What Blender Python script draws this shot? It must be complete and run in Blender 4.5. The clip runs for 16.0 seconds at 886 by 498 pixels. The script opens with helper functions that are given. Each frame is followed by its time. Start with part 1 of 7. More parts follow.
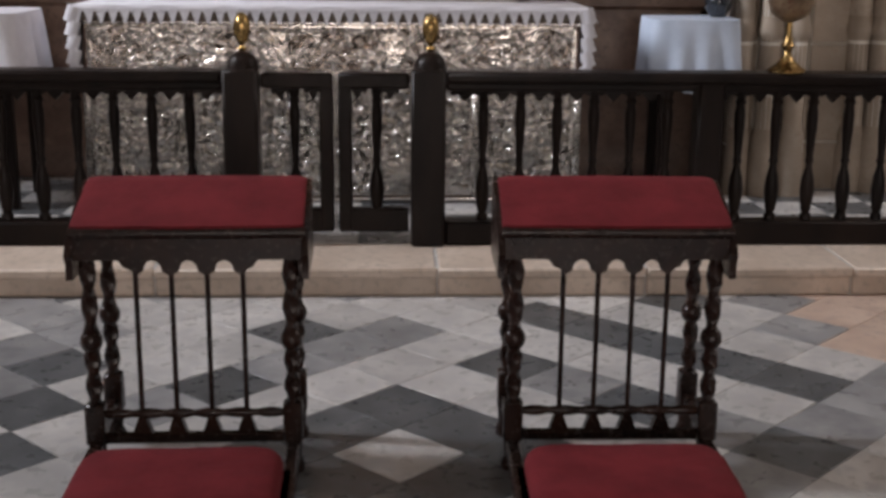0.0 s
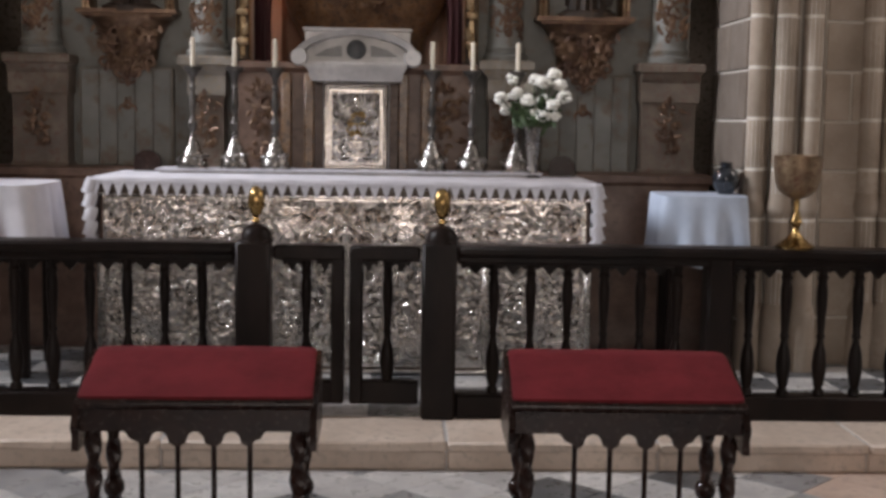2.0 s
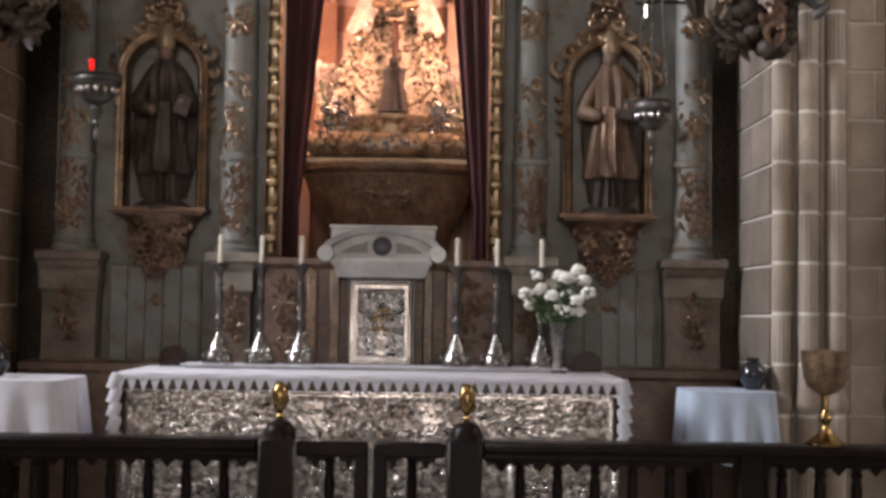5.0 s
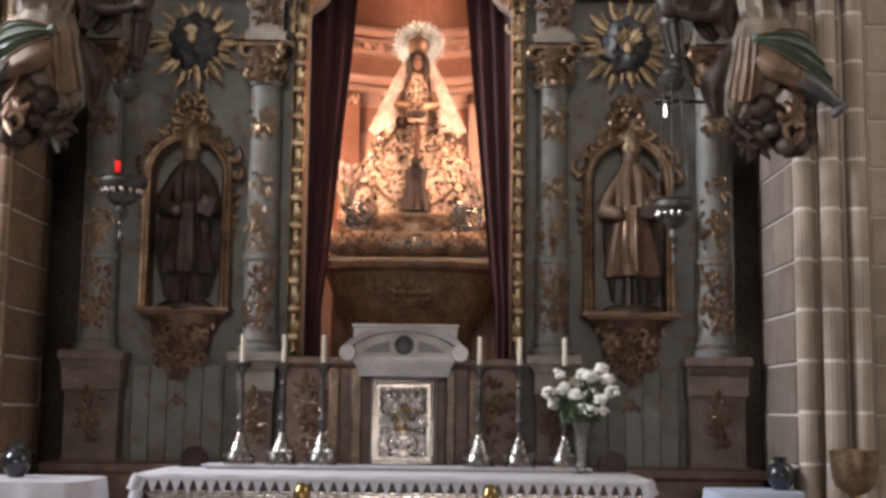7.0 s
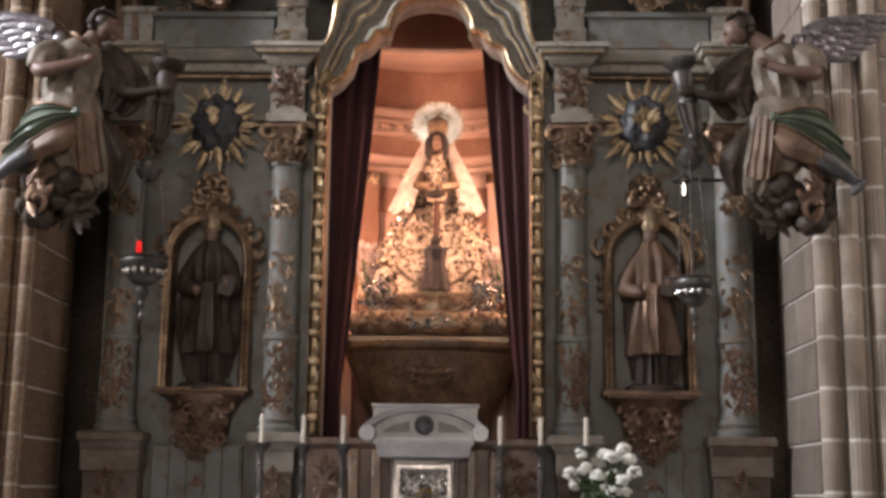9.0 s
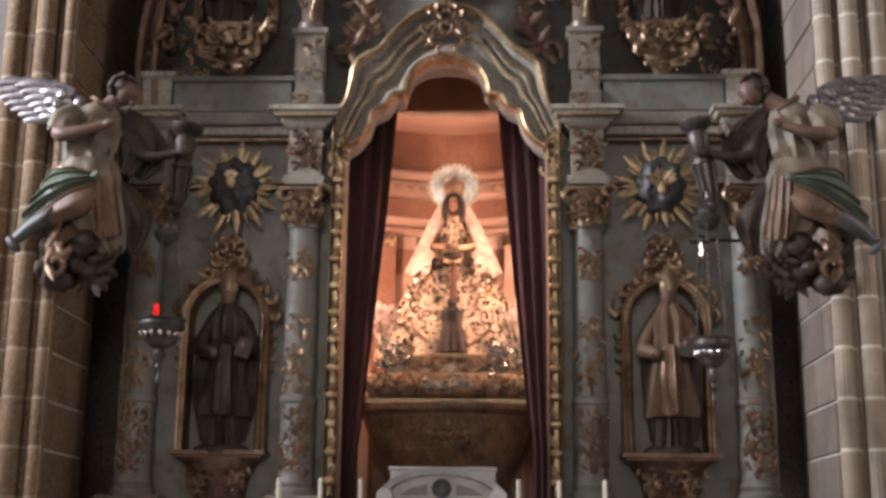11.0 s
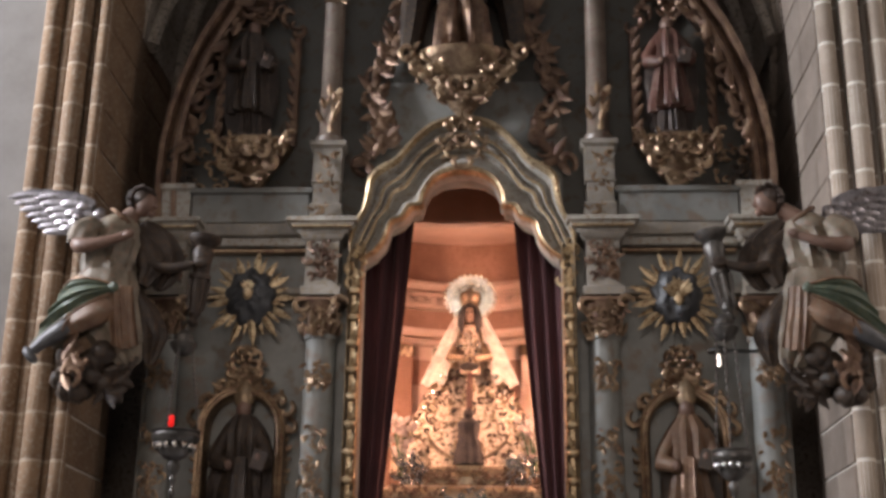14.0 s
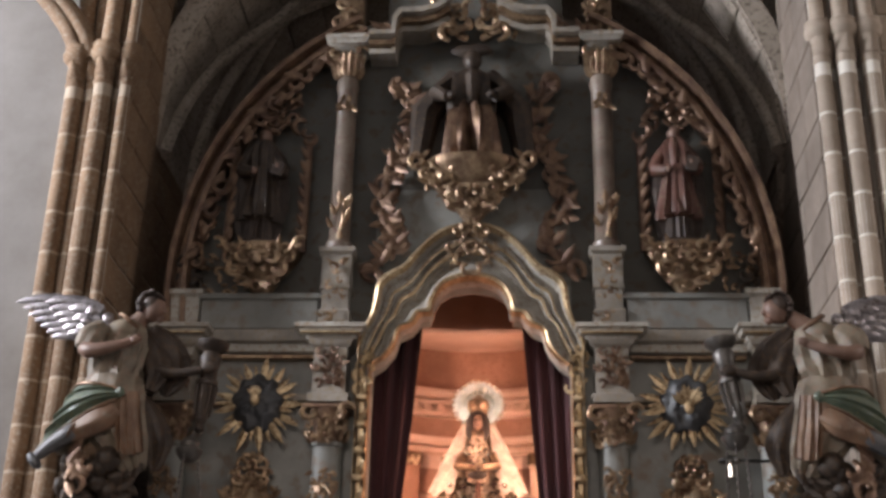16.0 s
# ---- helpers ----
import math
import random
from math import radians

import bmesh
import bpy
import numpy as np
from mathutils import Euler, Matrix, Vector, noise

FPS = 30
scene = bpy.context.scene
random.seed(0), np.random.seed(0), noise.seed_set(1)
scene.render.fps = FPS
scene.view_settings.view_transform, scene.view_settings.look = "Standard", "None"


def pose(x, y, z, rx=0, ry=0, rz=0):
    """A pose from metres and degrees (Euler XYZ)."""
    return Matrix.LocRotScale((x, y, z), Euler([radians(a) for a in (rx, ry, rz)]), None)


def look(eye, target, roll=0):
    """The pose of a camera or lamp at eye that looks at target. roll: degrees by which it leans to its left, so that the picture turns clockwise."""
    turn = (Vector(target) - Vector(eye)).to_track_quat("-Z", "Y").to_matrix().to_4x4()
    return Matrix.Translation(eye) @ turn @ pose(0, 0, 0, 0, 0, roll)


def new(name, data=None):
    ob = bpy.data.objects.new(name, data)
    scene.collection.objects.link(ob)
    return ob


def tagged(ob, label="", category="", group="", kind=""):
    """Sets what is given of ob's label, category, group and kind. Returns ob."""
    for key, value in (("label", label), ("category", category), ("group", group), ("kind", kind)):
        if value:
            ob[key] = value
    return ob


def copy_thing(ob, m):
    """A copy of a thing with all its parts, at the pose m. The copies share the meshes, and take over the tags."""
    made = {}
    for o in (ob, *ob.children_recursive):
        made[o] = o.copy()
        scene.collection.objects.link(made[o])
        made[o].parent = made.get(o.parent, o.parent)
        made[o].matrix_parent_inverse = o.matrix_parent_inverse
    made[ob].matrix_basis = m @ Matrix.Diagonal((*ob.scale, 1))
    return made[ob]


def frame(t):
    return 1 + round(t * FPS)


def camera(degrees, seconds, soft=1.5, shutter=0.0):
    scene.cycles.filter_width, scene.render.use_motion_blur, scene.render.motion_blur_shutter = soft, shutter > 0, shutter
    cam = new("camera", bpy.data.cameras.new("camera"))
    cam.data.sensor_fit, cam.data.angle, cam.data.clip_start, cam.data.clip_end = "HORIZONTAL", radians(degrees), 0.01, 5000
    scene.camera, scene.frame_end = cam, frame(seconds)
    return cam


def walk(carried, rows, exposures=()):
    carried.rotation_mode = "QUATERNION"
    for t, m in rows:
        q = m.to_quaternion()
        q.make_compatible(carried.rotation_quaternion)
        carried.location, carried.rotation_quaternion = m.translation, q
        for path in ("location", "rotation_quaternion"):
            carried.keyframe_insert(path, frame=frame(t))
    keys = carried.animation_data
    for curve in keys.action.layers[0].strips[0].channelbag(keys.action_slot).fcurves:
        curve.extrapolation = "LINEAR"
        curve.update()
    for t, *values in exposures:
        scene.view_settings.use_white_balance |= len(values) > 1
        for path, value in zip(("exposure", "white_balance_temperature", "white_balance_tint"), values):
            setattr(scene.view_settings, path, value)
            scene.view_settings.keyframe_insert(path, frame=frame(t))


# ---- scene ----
cam = camera(39.0, 16.0, soft=3.3)
EYE = 1.5
# seconds, tilt from straight down, lean, turn
ROWS = [
    (0.0, 75.95, -0.50, -2.36),
    (0.5, 78.01, -0.75, -2.22),
    (1.0, 80.04, -0.93, -2.08),
    (1.5, 81.99, -0.89, -1.95),
    (2.0, 83.83, -0.89, -1.81),
    (2.5, 85.57, -0.86, -1.67),
    (3.0, 87.22, -0.75, -1.53),
    (3.5, 88.76, -0.74, -1.36),
    (4.0, 90.09, -0.75, -1.14),
    (6.5, 96.31, -0.80, 0.06),
    (7.0, 97.24, -0.69, 0.34),
    (7.5, 98.15, -0.67, 0.59),
    (8.0, 99.07, -0.62, 0.83),
    (8.5, 99.98, -0.58, 1.06),
    (9.0, 100.85, -0.62, 1.26),
    (11.5, 104.33, -0.53, 2.24),
    (12.0, 105.05, -0.52, 2.40),
    (12.5, 105.84, -0.56, 2.52),
    (13.0, 106.72, -0.60, 2.64),
    (13.5, 107.67, -0.67, 2.71),
    (14.0, 108.71, -0.73, 2.78),
    (14.5, 109.81, -0.83, 2.83),
    (15.0, 110.98, -0.98, 2.86),
    (15.5, 112.23, -1.02, 2.92),
    (16.0, 113.58, -1.14, 3.04),
]
walk(cam, [(t, pose(0, 0, EYE, rx, ry, rz)) for t, rx, ry, rz in ROWS],
     exposures=[(0.0, 0.24, 6850, 18), (4.0, 0.2, 6850, 18), (8.0, 0.12, 6850, 18), (16.0, 0.06, 6850, 18)])

# ---- light: side windows of the nave, added end lamps, the lit niche, two lamps ----
world = bpy.data.worlds.new("world")
scene.world = world
world.use_nodes = True
sky = world.node_tree.nodes.new("ShaderNodeTexSky")
sky.sky_type, sky.sun_disc = "NISHITA", False
sky.sun_elevation, sky.sun_rotation = radians(40), radians(150)
world.node_tree.links.new(sky.outputs[0], world.node_tree.nodes["Background"].inputs[0])
world.node_tree.nodes["Background"].inputs[1].default_value = 0.1


def area(name, eye, target, w, h, watts, colour):
    d = bpy.data.lights.new(name, "AREA")
    d.shape, d.size, d.size_y, d.energy, d.color = "RECTANGLE", w, h, watts, colour
    ob = new(name, d)
    ob.matrix_world = look(eye, target)
    return ob


def point(name, at, watts, colour, radius=0.05):
    d = bpy.data.lights.new(name, "POINT")
    d.energy, d.color, d.shadow_soft_size = watts, colour, radius
    ob = new(name, d)
    ob.location = at
    return ob


DAY = (0.84, 0.92, 1.0)
# no source known behind the camera: two area lamps added to light the altarpiece
area("window_light_back", (0.4, -9.3, 2.7), (-0.3, 7.0, 2.4), 6.0, 2.2, 205, (1.0, 0.92, 0.85))
area("window_light_west", (-1.5, -9.3, 7.2), (0.4, 7.0, 3.5), 3.6, 1.6, 330, (1.0, 0.93, 0.85))
area("window_light_left", (-7.4, 4.9, 6.2), (2.1, 6.8, 5.2), 0.9, 3.2, 480, DAY).data.spread = radians(115)
area("window_light_right", (7.3, 4.6, 6.3), (-1.0, 7.0, 3.0), 1.4, 3.0, 85, (1.0, 0.93, 0.86))

# ---- materials ----
def mat(name, a, b, rough=0.6, metal=0.0, scale=4.0, fine=40.0, bump=0.15, c=None, vary=0.0, sheen=0.0, coat=0.0, spec=0.5, contrast=0.5, stretch=(1, 1, 1)):
    """A surface of two colours, mixed by broad and fine noise, with stains c, uneven gloss and relief."""
    m = bpy.data.materials.new(name)
    m.use_nodes = True
    nt = m.node_tree
    N, L = nt.nodes, nt.links
    bs = N["Principled BSDF"]
    tc = N.new("ShaderNodeTexCoord")
    mp = N.new("ShaderNodeMapping")
    mp.inputs["Scale"].default_value = stretch
    L.new(tc.outputs["Object"], mp.inputs[0])
    src = mp.outputs[0]
    info = N.new("ShaderNodeObjectInfo")
    off = N.new("ShaderNodeVectorMath")
    off.operation = "MULTIPLY_ADD"
    comb = N.new("ShaderNodeCombineXYZ")
    for k in range(3):
        L.new(info.outputs["Random"], comb.inputs[k])
    off.inputs[1].default_value = (13, 17, 11)
    L.new(comb.outputs[0], off.inputs[0])
    L.new(src, off.inputs[2])
    src = off.outputs[0]
    n1 = N.new("ShaderNodeTexNoise")
    n1.inputs["Scale"].default_value, n1.inputs["Detail"].default_value, n1.inputs["Roughness"].default_value = scale, 6, 0.62
    n2 = N.new("ShaderNodeTexNoise")
    n2.inputs["Scale"].default_value, n2.inputs["Detail"].default_value = fine, 4
    L.new(src, n1.inputs["Vector"]), L.new(src, n2.inputs["Vector"])
    r1 = N.new("ShaderNodeValToRGB")
    r1.color_ramp.elements[0].position, r1.color_ramp.elements[1].position = 0.5 - 0.3 * contrast, 0.5 + 0.3 * contrast
    r1.color_ramp.elements[0].color, r1.color_ramp.elements[1].color = (*a, 1), (*b, 1)
    L.new(n1.outputs["Fac"], r1.inputs[0])
    col = r1.outputs[0]
    if c:
        r2 = N.new("ShaderNodeValToRGB")
        r2.color_ramp.elements[0].position, r2.color_ramp.elements[1].position = 0.52, 0.68
        L.new(n2.outputs["Fac"], r2.inputs[0])
        mx = N.new("ShaderNodeMix")
        mx.data_type = "RGBA"
        L.new(r2.outputs[0], mx.inputs["Factor"])
        L.new(col, mx.inputs[6])
        mx.inputs[7].default_value = (*c, 1)
        col = mx.outputs[2]
    if vary:
        hv = N.new("ShaderNodeHueSaturation")
        mr = N.new("ShaderNodeMapRange")
        mr.inputs[3].default_value, mr.inputs[4].default_value = 1 - vary, 1 + vary
        L.new(info.outputs["Random"], mr.inputs[0])
        L.new(mr.outputs[0], hv.inputs["Value"])
        L.new(col, hv.inputs["Color"])
        col = hv.outputs[0]
    L.new(col, bs.inputs["Base Color"])
    rr = N.new("ShaderNodeMapRange")
    rr.inputs[3].default_value, rr.inputs[4].default_value = max(0.02, rough - 0.12), min(1, rough + 0.12)
    L.new(n2.outputs["Fac"], rr.inputs[0])
    L.new(rr.outputs[0], bs.inputs["Roughness"])
    bs.inputs["Metallic"].default_value = metal
    bs.inputs["Sheen Weight"].default_value = sheen
    bs.inputs["Coat Weight"].default_value = coat
    bs.inputs["Specular IOR Level"].default_value = spec
    if bump:
        bp = N.new("ShaderNodeBump")
        bp.inputs["Strength"].default_value, bp.inputs["Distance"].default_value = bump, 0.01
        ad = N.new("ShaderNodeMath")
        ad.operation = "ADD"
        L.new(n1.outputs["Fac"], ad.inputs[0]), L.new(n2.outputs["Fac"], ad.inputs[1])
        L.new(ad.outputs[0], bp.inputs["Height"])
        L.new(bp.outputs[0], bs.inputs["Normal"])
    return m


def glow(name, colour, strength):
    m = bpy.data.materials.new(name)
    m.use_nodes = True
    bs = m.node_tree.nodes["Principled BSDF"]
    bs.inputs["Base Color"].default_value = (*colour, 1)
    bs.inputs["Emission Color"].default_value = (*colour, 1)
    bs.inputs["Emission Strength"].default_value = strength
    return m


BLUE = mat("painted_marble_blue_grey", (0.12, 0.122, 0.112), (0.235, 0.236, 0.216), 0.58, 0, 3.5, 11, 0.14, c=(0.15, 0.115, 0.085), contrast=0.8)
# browner, darker copy of BLUE: shade of the upper storey put into colour
BLUE_SHADED = mat("dusty_brown_grey_paint", (0.07, 0.067, 0.058), (0.145, 0.14, 0.125), 0.62, 0, 3.5, 14, 0.14, c=(0.09, 0.065, 0.045), contrast=0.8, spec=0.3)
PALE = mat("painted_marble_pale", (0.15, 0.13, 0.107), (0.29, 0.262, 0.225), 0.45, 0, 5, 34, 0.12, c=(0.22, 0.17, 0.11))
CORNICE = mat("painted_cornice_grey", (0.24, 0.22, 0.19), (0.40, 0.375, 0.325), 0.45, 0, 5, 34, 0.12, c=(0.22, 0.16, 0.11))
PEDESTAL = mat("painted_marble_brown_grey", (0.10, 0.075, 0.056), (0.19, 0.15, 0.118), 0.42, 0, 6, 36, 0.12, c=(0.13, 0.07, 0.05))
ROSE = mat("painted_marble_rose", (0.11, 0.062, 0.046), (0.21, 0.13, 0.095), 0.4, 0, 6, 40, 0.12, c=(0.11, 0.07, 0.05))
BROWN = mat("brown_marble", (0.10, 0.055, 0.032), (0.25, 0.15, 0.085), 0.3, 0, 7, 30, 0.08, c=(0.06, 0.04, 0.03))
GILT = mat("worn_gilding", (0.3, 0.215, 0.125), (0.6, 0.47, 0.3), 0.42, 0.9, 9, 60, 0.3, c=(0.16, 0.08, 0.04))
GILT_OLD = mat("dull_gilding", (0.14, 0.09, 0.057), (0.37, 0.265, 0.165), 0.36, 0.75, 9, 60, 0.3, c=(0.14, 0.06, 0.04))
GILT_RED = mat("red_brown_gilding", (0.085, 0.05, 0.036), (0.23, 0.145, 0.09), 0.4, 0.55, 9, 60, 0.3, c=(0.11, 0.05, 0.035))
GOLD = mat("polished_gold", (0.304, 0.191, 0.0726), (0.409, 0.277, 0.119), 0.25, 1.0, 6, 50, 0.08)
SILVER = mat("embossed_silver", (0.6, 0.56, 0.53), (0.92, 0.89, 0.87), 0.14, 1.0, 9, 70, 0.25, c=(0.55, 0.45, 0.36))
SILVER_PANEL = mat("chased_silver_panel", (0.33, 0.31, 0.295), (0.58, 0.555, 0.53), 0.2, 1.0, 9, 60, 0.25, c=(0.4, 0.34, 0.28))
SILVER_DULL = mat("tarnished_silver", (0.213, 0.201, 0.189), (0.41, 0.394, 0.373), 0.26, 1.0, 9, 60, 0.2, c=(0.2, 0.17, 0.14))
WOOD = mat("black_stained_wood", (0.007, 0.005, 0.0045), (0.017, 0.011, 0.009), 0.34, 0, 5, 60, 0.08, coat=0.0, spec=0.13, stretch=(1, 1, 0.3))
WOOD_TURNED = mat("dark_turned_walnut", (0.012, 0.006, 0.005), (0.03, 0.014, 0.010), 0.25, 0, 8, 60, 0.06, spec=0.3)
VELVET = mat("red_velvet", (0.115, 0.011, 0.015), (0.17, 0.018, 0.023), 0.92, 0, 7, 130, 0.25, spec=0.2)
CURTAIN = mat("dark_red_curtain", (0.0303, 0.0044, 0.00605), (0.0523, 0.0077, 0.0099), 0.85, 0, 6, 90, 0.2, sheen=0.1, stretch=(1, 1, 0.4))
LINEN = mat("white_altar_linen", (0.56, 0.55, 0.59), (0.69, 0.68, 0.72), 0.85, 0, 5, 150, 0.2)
LINEN_BLUE = mat("pale_blue_cloth", (0.42, 0.49, 0.6), (0.52, 0.59, 0.7), 0.85, 0, 5, 150, 0.2)
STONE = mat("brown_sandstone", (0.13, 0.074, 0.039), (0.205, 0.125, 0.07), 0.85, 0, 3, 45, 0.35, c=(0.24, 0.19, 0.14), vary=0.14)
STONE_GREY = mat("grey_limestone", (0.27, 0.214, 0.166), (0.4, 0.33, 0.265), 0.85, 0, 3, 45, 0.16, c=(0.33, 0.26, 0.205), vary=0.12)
# darker, browner ashlar: stone tone with the side wall's shade mixed in
STONE_SHADED = mat("weathered_grey_brown_stone", (0.15, 0.118, 0.094), (0.235, 0.193, 0.158), 0.85, 0, 3, 45, 0.25, c=(0.2, 0.155, 0.12), vary=0.14)
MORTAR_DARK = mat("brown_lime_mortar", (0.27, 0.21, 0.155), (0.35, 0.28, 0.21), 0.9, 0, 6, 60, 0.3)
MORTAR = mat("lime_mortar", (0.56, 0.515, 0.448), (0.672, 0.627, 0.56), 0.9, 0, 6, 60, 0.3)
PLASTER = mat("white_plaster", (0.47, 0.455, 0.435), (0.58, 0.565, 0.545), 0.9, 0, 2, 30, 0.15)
# white plaster with its colour lowered to offset too much window light
PLASTER_TONED = mat("grey_white_limewash", (0.145, 0.131, 0.117), (0.195, 0.18, 0.165), 0.9, 0, 2, 30, 0.15)
# near-black colour in place of the deep shade beside the altarpiece
RECESS_SHADE = mat("sooty_plaster", (0.035, 0.03, 0.026), (0.06, 0.052, 0.045), 0.95, 0, 3, 30, 0.2)
VAULT = mat("dusty_vault_stone", (0.255, 0.212, 0.17), (0.408, 0.348, 0.289), 0.9, 0, 2.5, 35, 0.3, c=(0.12, 0.1, 0.08))
M_WHITE = mat("white_veined_marble", (0.4, 0.39, 0.38), (0.58, 0.565, 0.545), 0.3, 0, 5, 16, 0.05, c=(0.42, 0.41, 0.41), vary=0.12)
M_GREY = mat("grey_marble", (0.19, 0.19, 0.195), (0.33, 0.33, 0.33), 0.3, 0, 6, 14, 0.05, c=(0.26, 0.26, 0.27), vary=0.16)
M_DARK = mat("dark_slate_marble", (0.06, 0.064, 0.068), (0.12, 0.125, 0.13), 0.3, 0, 7, 20, 0.05, c=(0.10, 0.105, 0.11), vary=0.15)
M_PINK = mat("pink_sandstone_slab", (0.42, 0.30, 0.235), (0.55, 0.42, 0.34), 0.6, 0, 5, 30, 0.15, c=(0.4, 0.3, 0.25), vary=0.1)
STEP = mat("cream_limestone_step", (0.5, 0.4, 0.32), (0.64, 0.53, 0.44), 0.55, 0, 4, 30, 0.15, c=(0.45, 0.37, 0.3), vary=0.08)
OCHRE = mat("ochre_niche_plaster", (0.52, 0.34, 0.25), (0.66, 0.46, 0.36), 0.7, 0, 3, 40, 0.12)
TERRACOTTA = mat("terracotta_wash", (0.27, 0.135, 0.085), (0.4, 0.215, 0.145), 0.7, 0, 4, 40, 0.15, c=(0.3, 0.15, 0.1))
FACE = mat("painted_brown_flesh", (0.24, 0.128, 0.0825), (0.36, 0.21, 0.143), 0.5, 0, 9, 50, 0.05)
CARNATION = mat("painted_flesh", (0.10, 0.056, 0.04), (0.18, 0.104, 0.075), 0.5, 0, 9, 50, 0.1)
HAIR = mat("painted_dark_hair", (0.02, 0.012, 0.009), (0.05, 0.03, 0.02), 0.6, 0, 20, 90, 0.4)
ROBE_GREY = mat("painted_grey_robe", (0.08, 0.063, 0.044), (0.195, 0.16, 0.115), 0.55, 0, 7, 40, 0.2, c=(0.17, 0.105, 0.07))
ROBE_GREEN = mat("painted_green_sash", (0.044, 0.062, 0.042), (0.092, 0.12, 0.088), 0.5, 0, 7, 40, 0.2, c=(0.11, 0.11, 0.06))
ROBE_RUSSET = mat("painted_russet_lining", (0.10, 0.052, 0.03), (0.2, 0.115, 0.068), 0.55, 0, 7, 40, 0.2, c=(0.15, 0.11, 0.075))
WING = mat("silvered_feathers", (0.17, 0.155, 0.165), (0.4, 0.375, 0.385), 0.34, 0.85, 9, 50, 0.2, c=(0.10, 0.08, 0.07))
TARNISH = mat("blackened_silver", (0.05, 0.046, 0.042), (0.13, 0.12, 0.11), 0.42, 0.6, 9, 50, 0.2)
BOOT = mat("painted_blue_grey_boot", (0.05, 0.05, 0.052), (0.11, 0.11, 0.115), 0.5, 0.1, 9, 50, 0.15)
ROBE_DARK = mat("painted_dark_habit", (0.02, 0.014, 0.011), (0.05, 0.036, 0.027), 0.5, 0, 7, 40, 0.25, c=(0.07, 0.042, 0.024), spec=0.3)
ROBE_GOLD = mat("old_gold_vestment", (0.16, 0.10, 0.05), (0.32, 0.21, 0.10), 0.48, 0.35, 9, 50, 0.3, c=(0.10, 0.06, 0.035))
ROBE_RED = mat("painted_red_brown_robe", (0.06, 0.021, 0.015), (0.12, 0.048, 0.033), 0.55, 0, 7, 40, 0.25, c=(0.13, 0.09, 0.06))
OLDGOLD = mat("pale_old_gold", (0.143, 0.0975, 0.0585), (0.273, 0.202, 0.13), 0.38, 0.5, 9, 40, 0.2, c=(0.3, 0.19, 0.1))
MANTLE = mat("embroidered_gold_mantle", (0.5, 0.36, 0.24), (0.78, 0.63, 0.48), 0.5, 0.2, 18, 34, 0.5, c=(0.16, 0.09, 0.055), contrast=0.6)
VEIL = mat("white_lace_veil", (0.33, 0.26, 0.21), (0.58, 0.5, 0.42), 0.85, 0, 14, 90, 0.4)
CLOUD = mat("painted_storm_cloud", (0.022, 0.023, 0.025), (0.052, 0.054, 0.058), 0.5, 0, 9, 50, 0.3)
WAX = mat("ivory_wax", (0.72, 0.66, 0.54), (0.8, 0.74, 0.62), 0.5, 0, 8, 50, 0.05)
CHALK = mat("blush_blossom", (0.22, 0.14, 0.12), (0.5, 0.4, 0.34), 0.8, 0, 14, 80, 0.2)
PETAL = mat("white_petals", (0.72, 0.72, 0.66), (0.85, 0.84, 0.78), 0.7, 0, 14, 80, 0.2)
LEAFG = mat("dark_green_stalks", (0.025, 0.05, 0.02), (0.06, 0.10, 0.04), 0.5, 0, 14, 80, 0.2)
BLACKGLAZE = mat("black_glazed_ceramic", (0.008, 0.01, 0.014), (0.02, 0.024, 0.03), 0.12, 0, 8, 50, 0.03, coat=0.5)
IRON = mat("black_iron", (0.012, 0.012, 0.012), (0.03, 0.03, 0.03), 0.5, 0.4, 8, 60, 0.15)
GLASS_RED = glow("red_votive_glow", (1.0, 0.015, 0.012), 0.6)
BULB = glow("lit_bulb", (1.0, 0.93, 0.82), 3.5)
HALO = mat("bright_silver_gilt", (0.6, 0.53, 0.42), (0.88, 0.83, 0.72), 0.25, 0.9, 12, 60, 0.2)

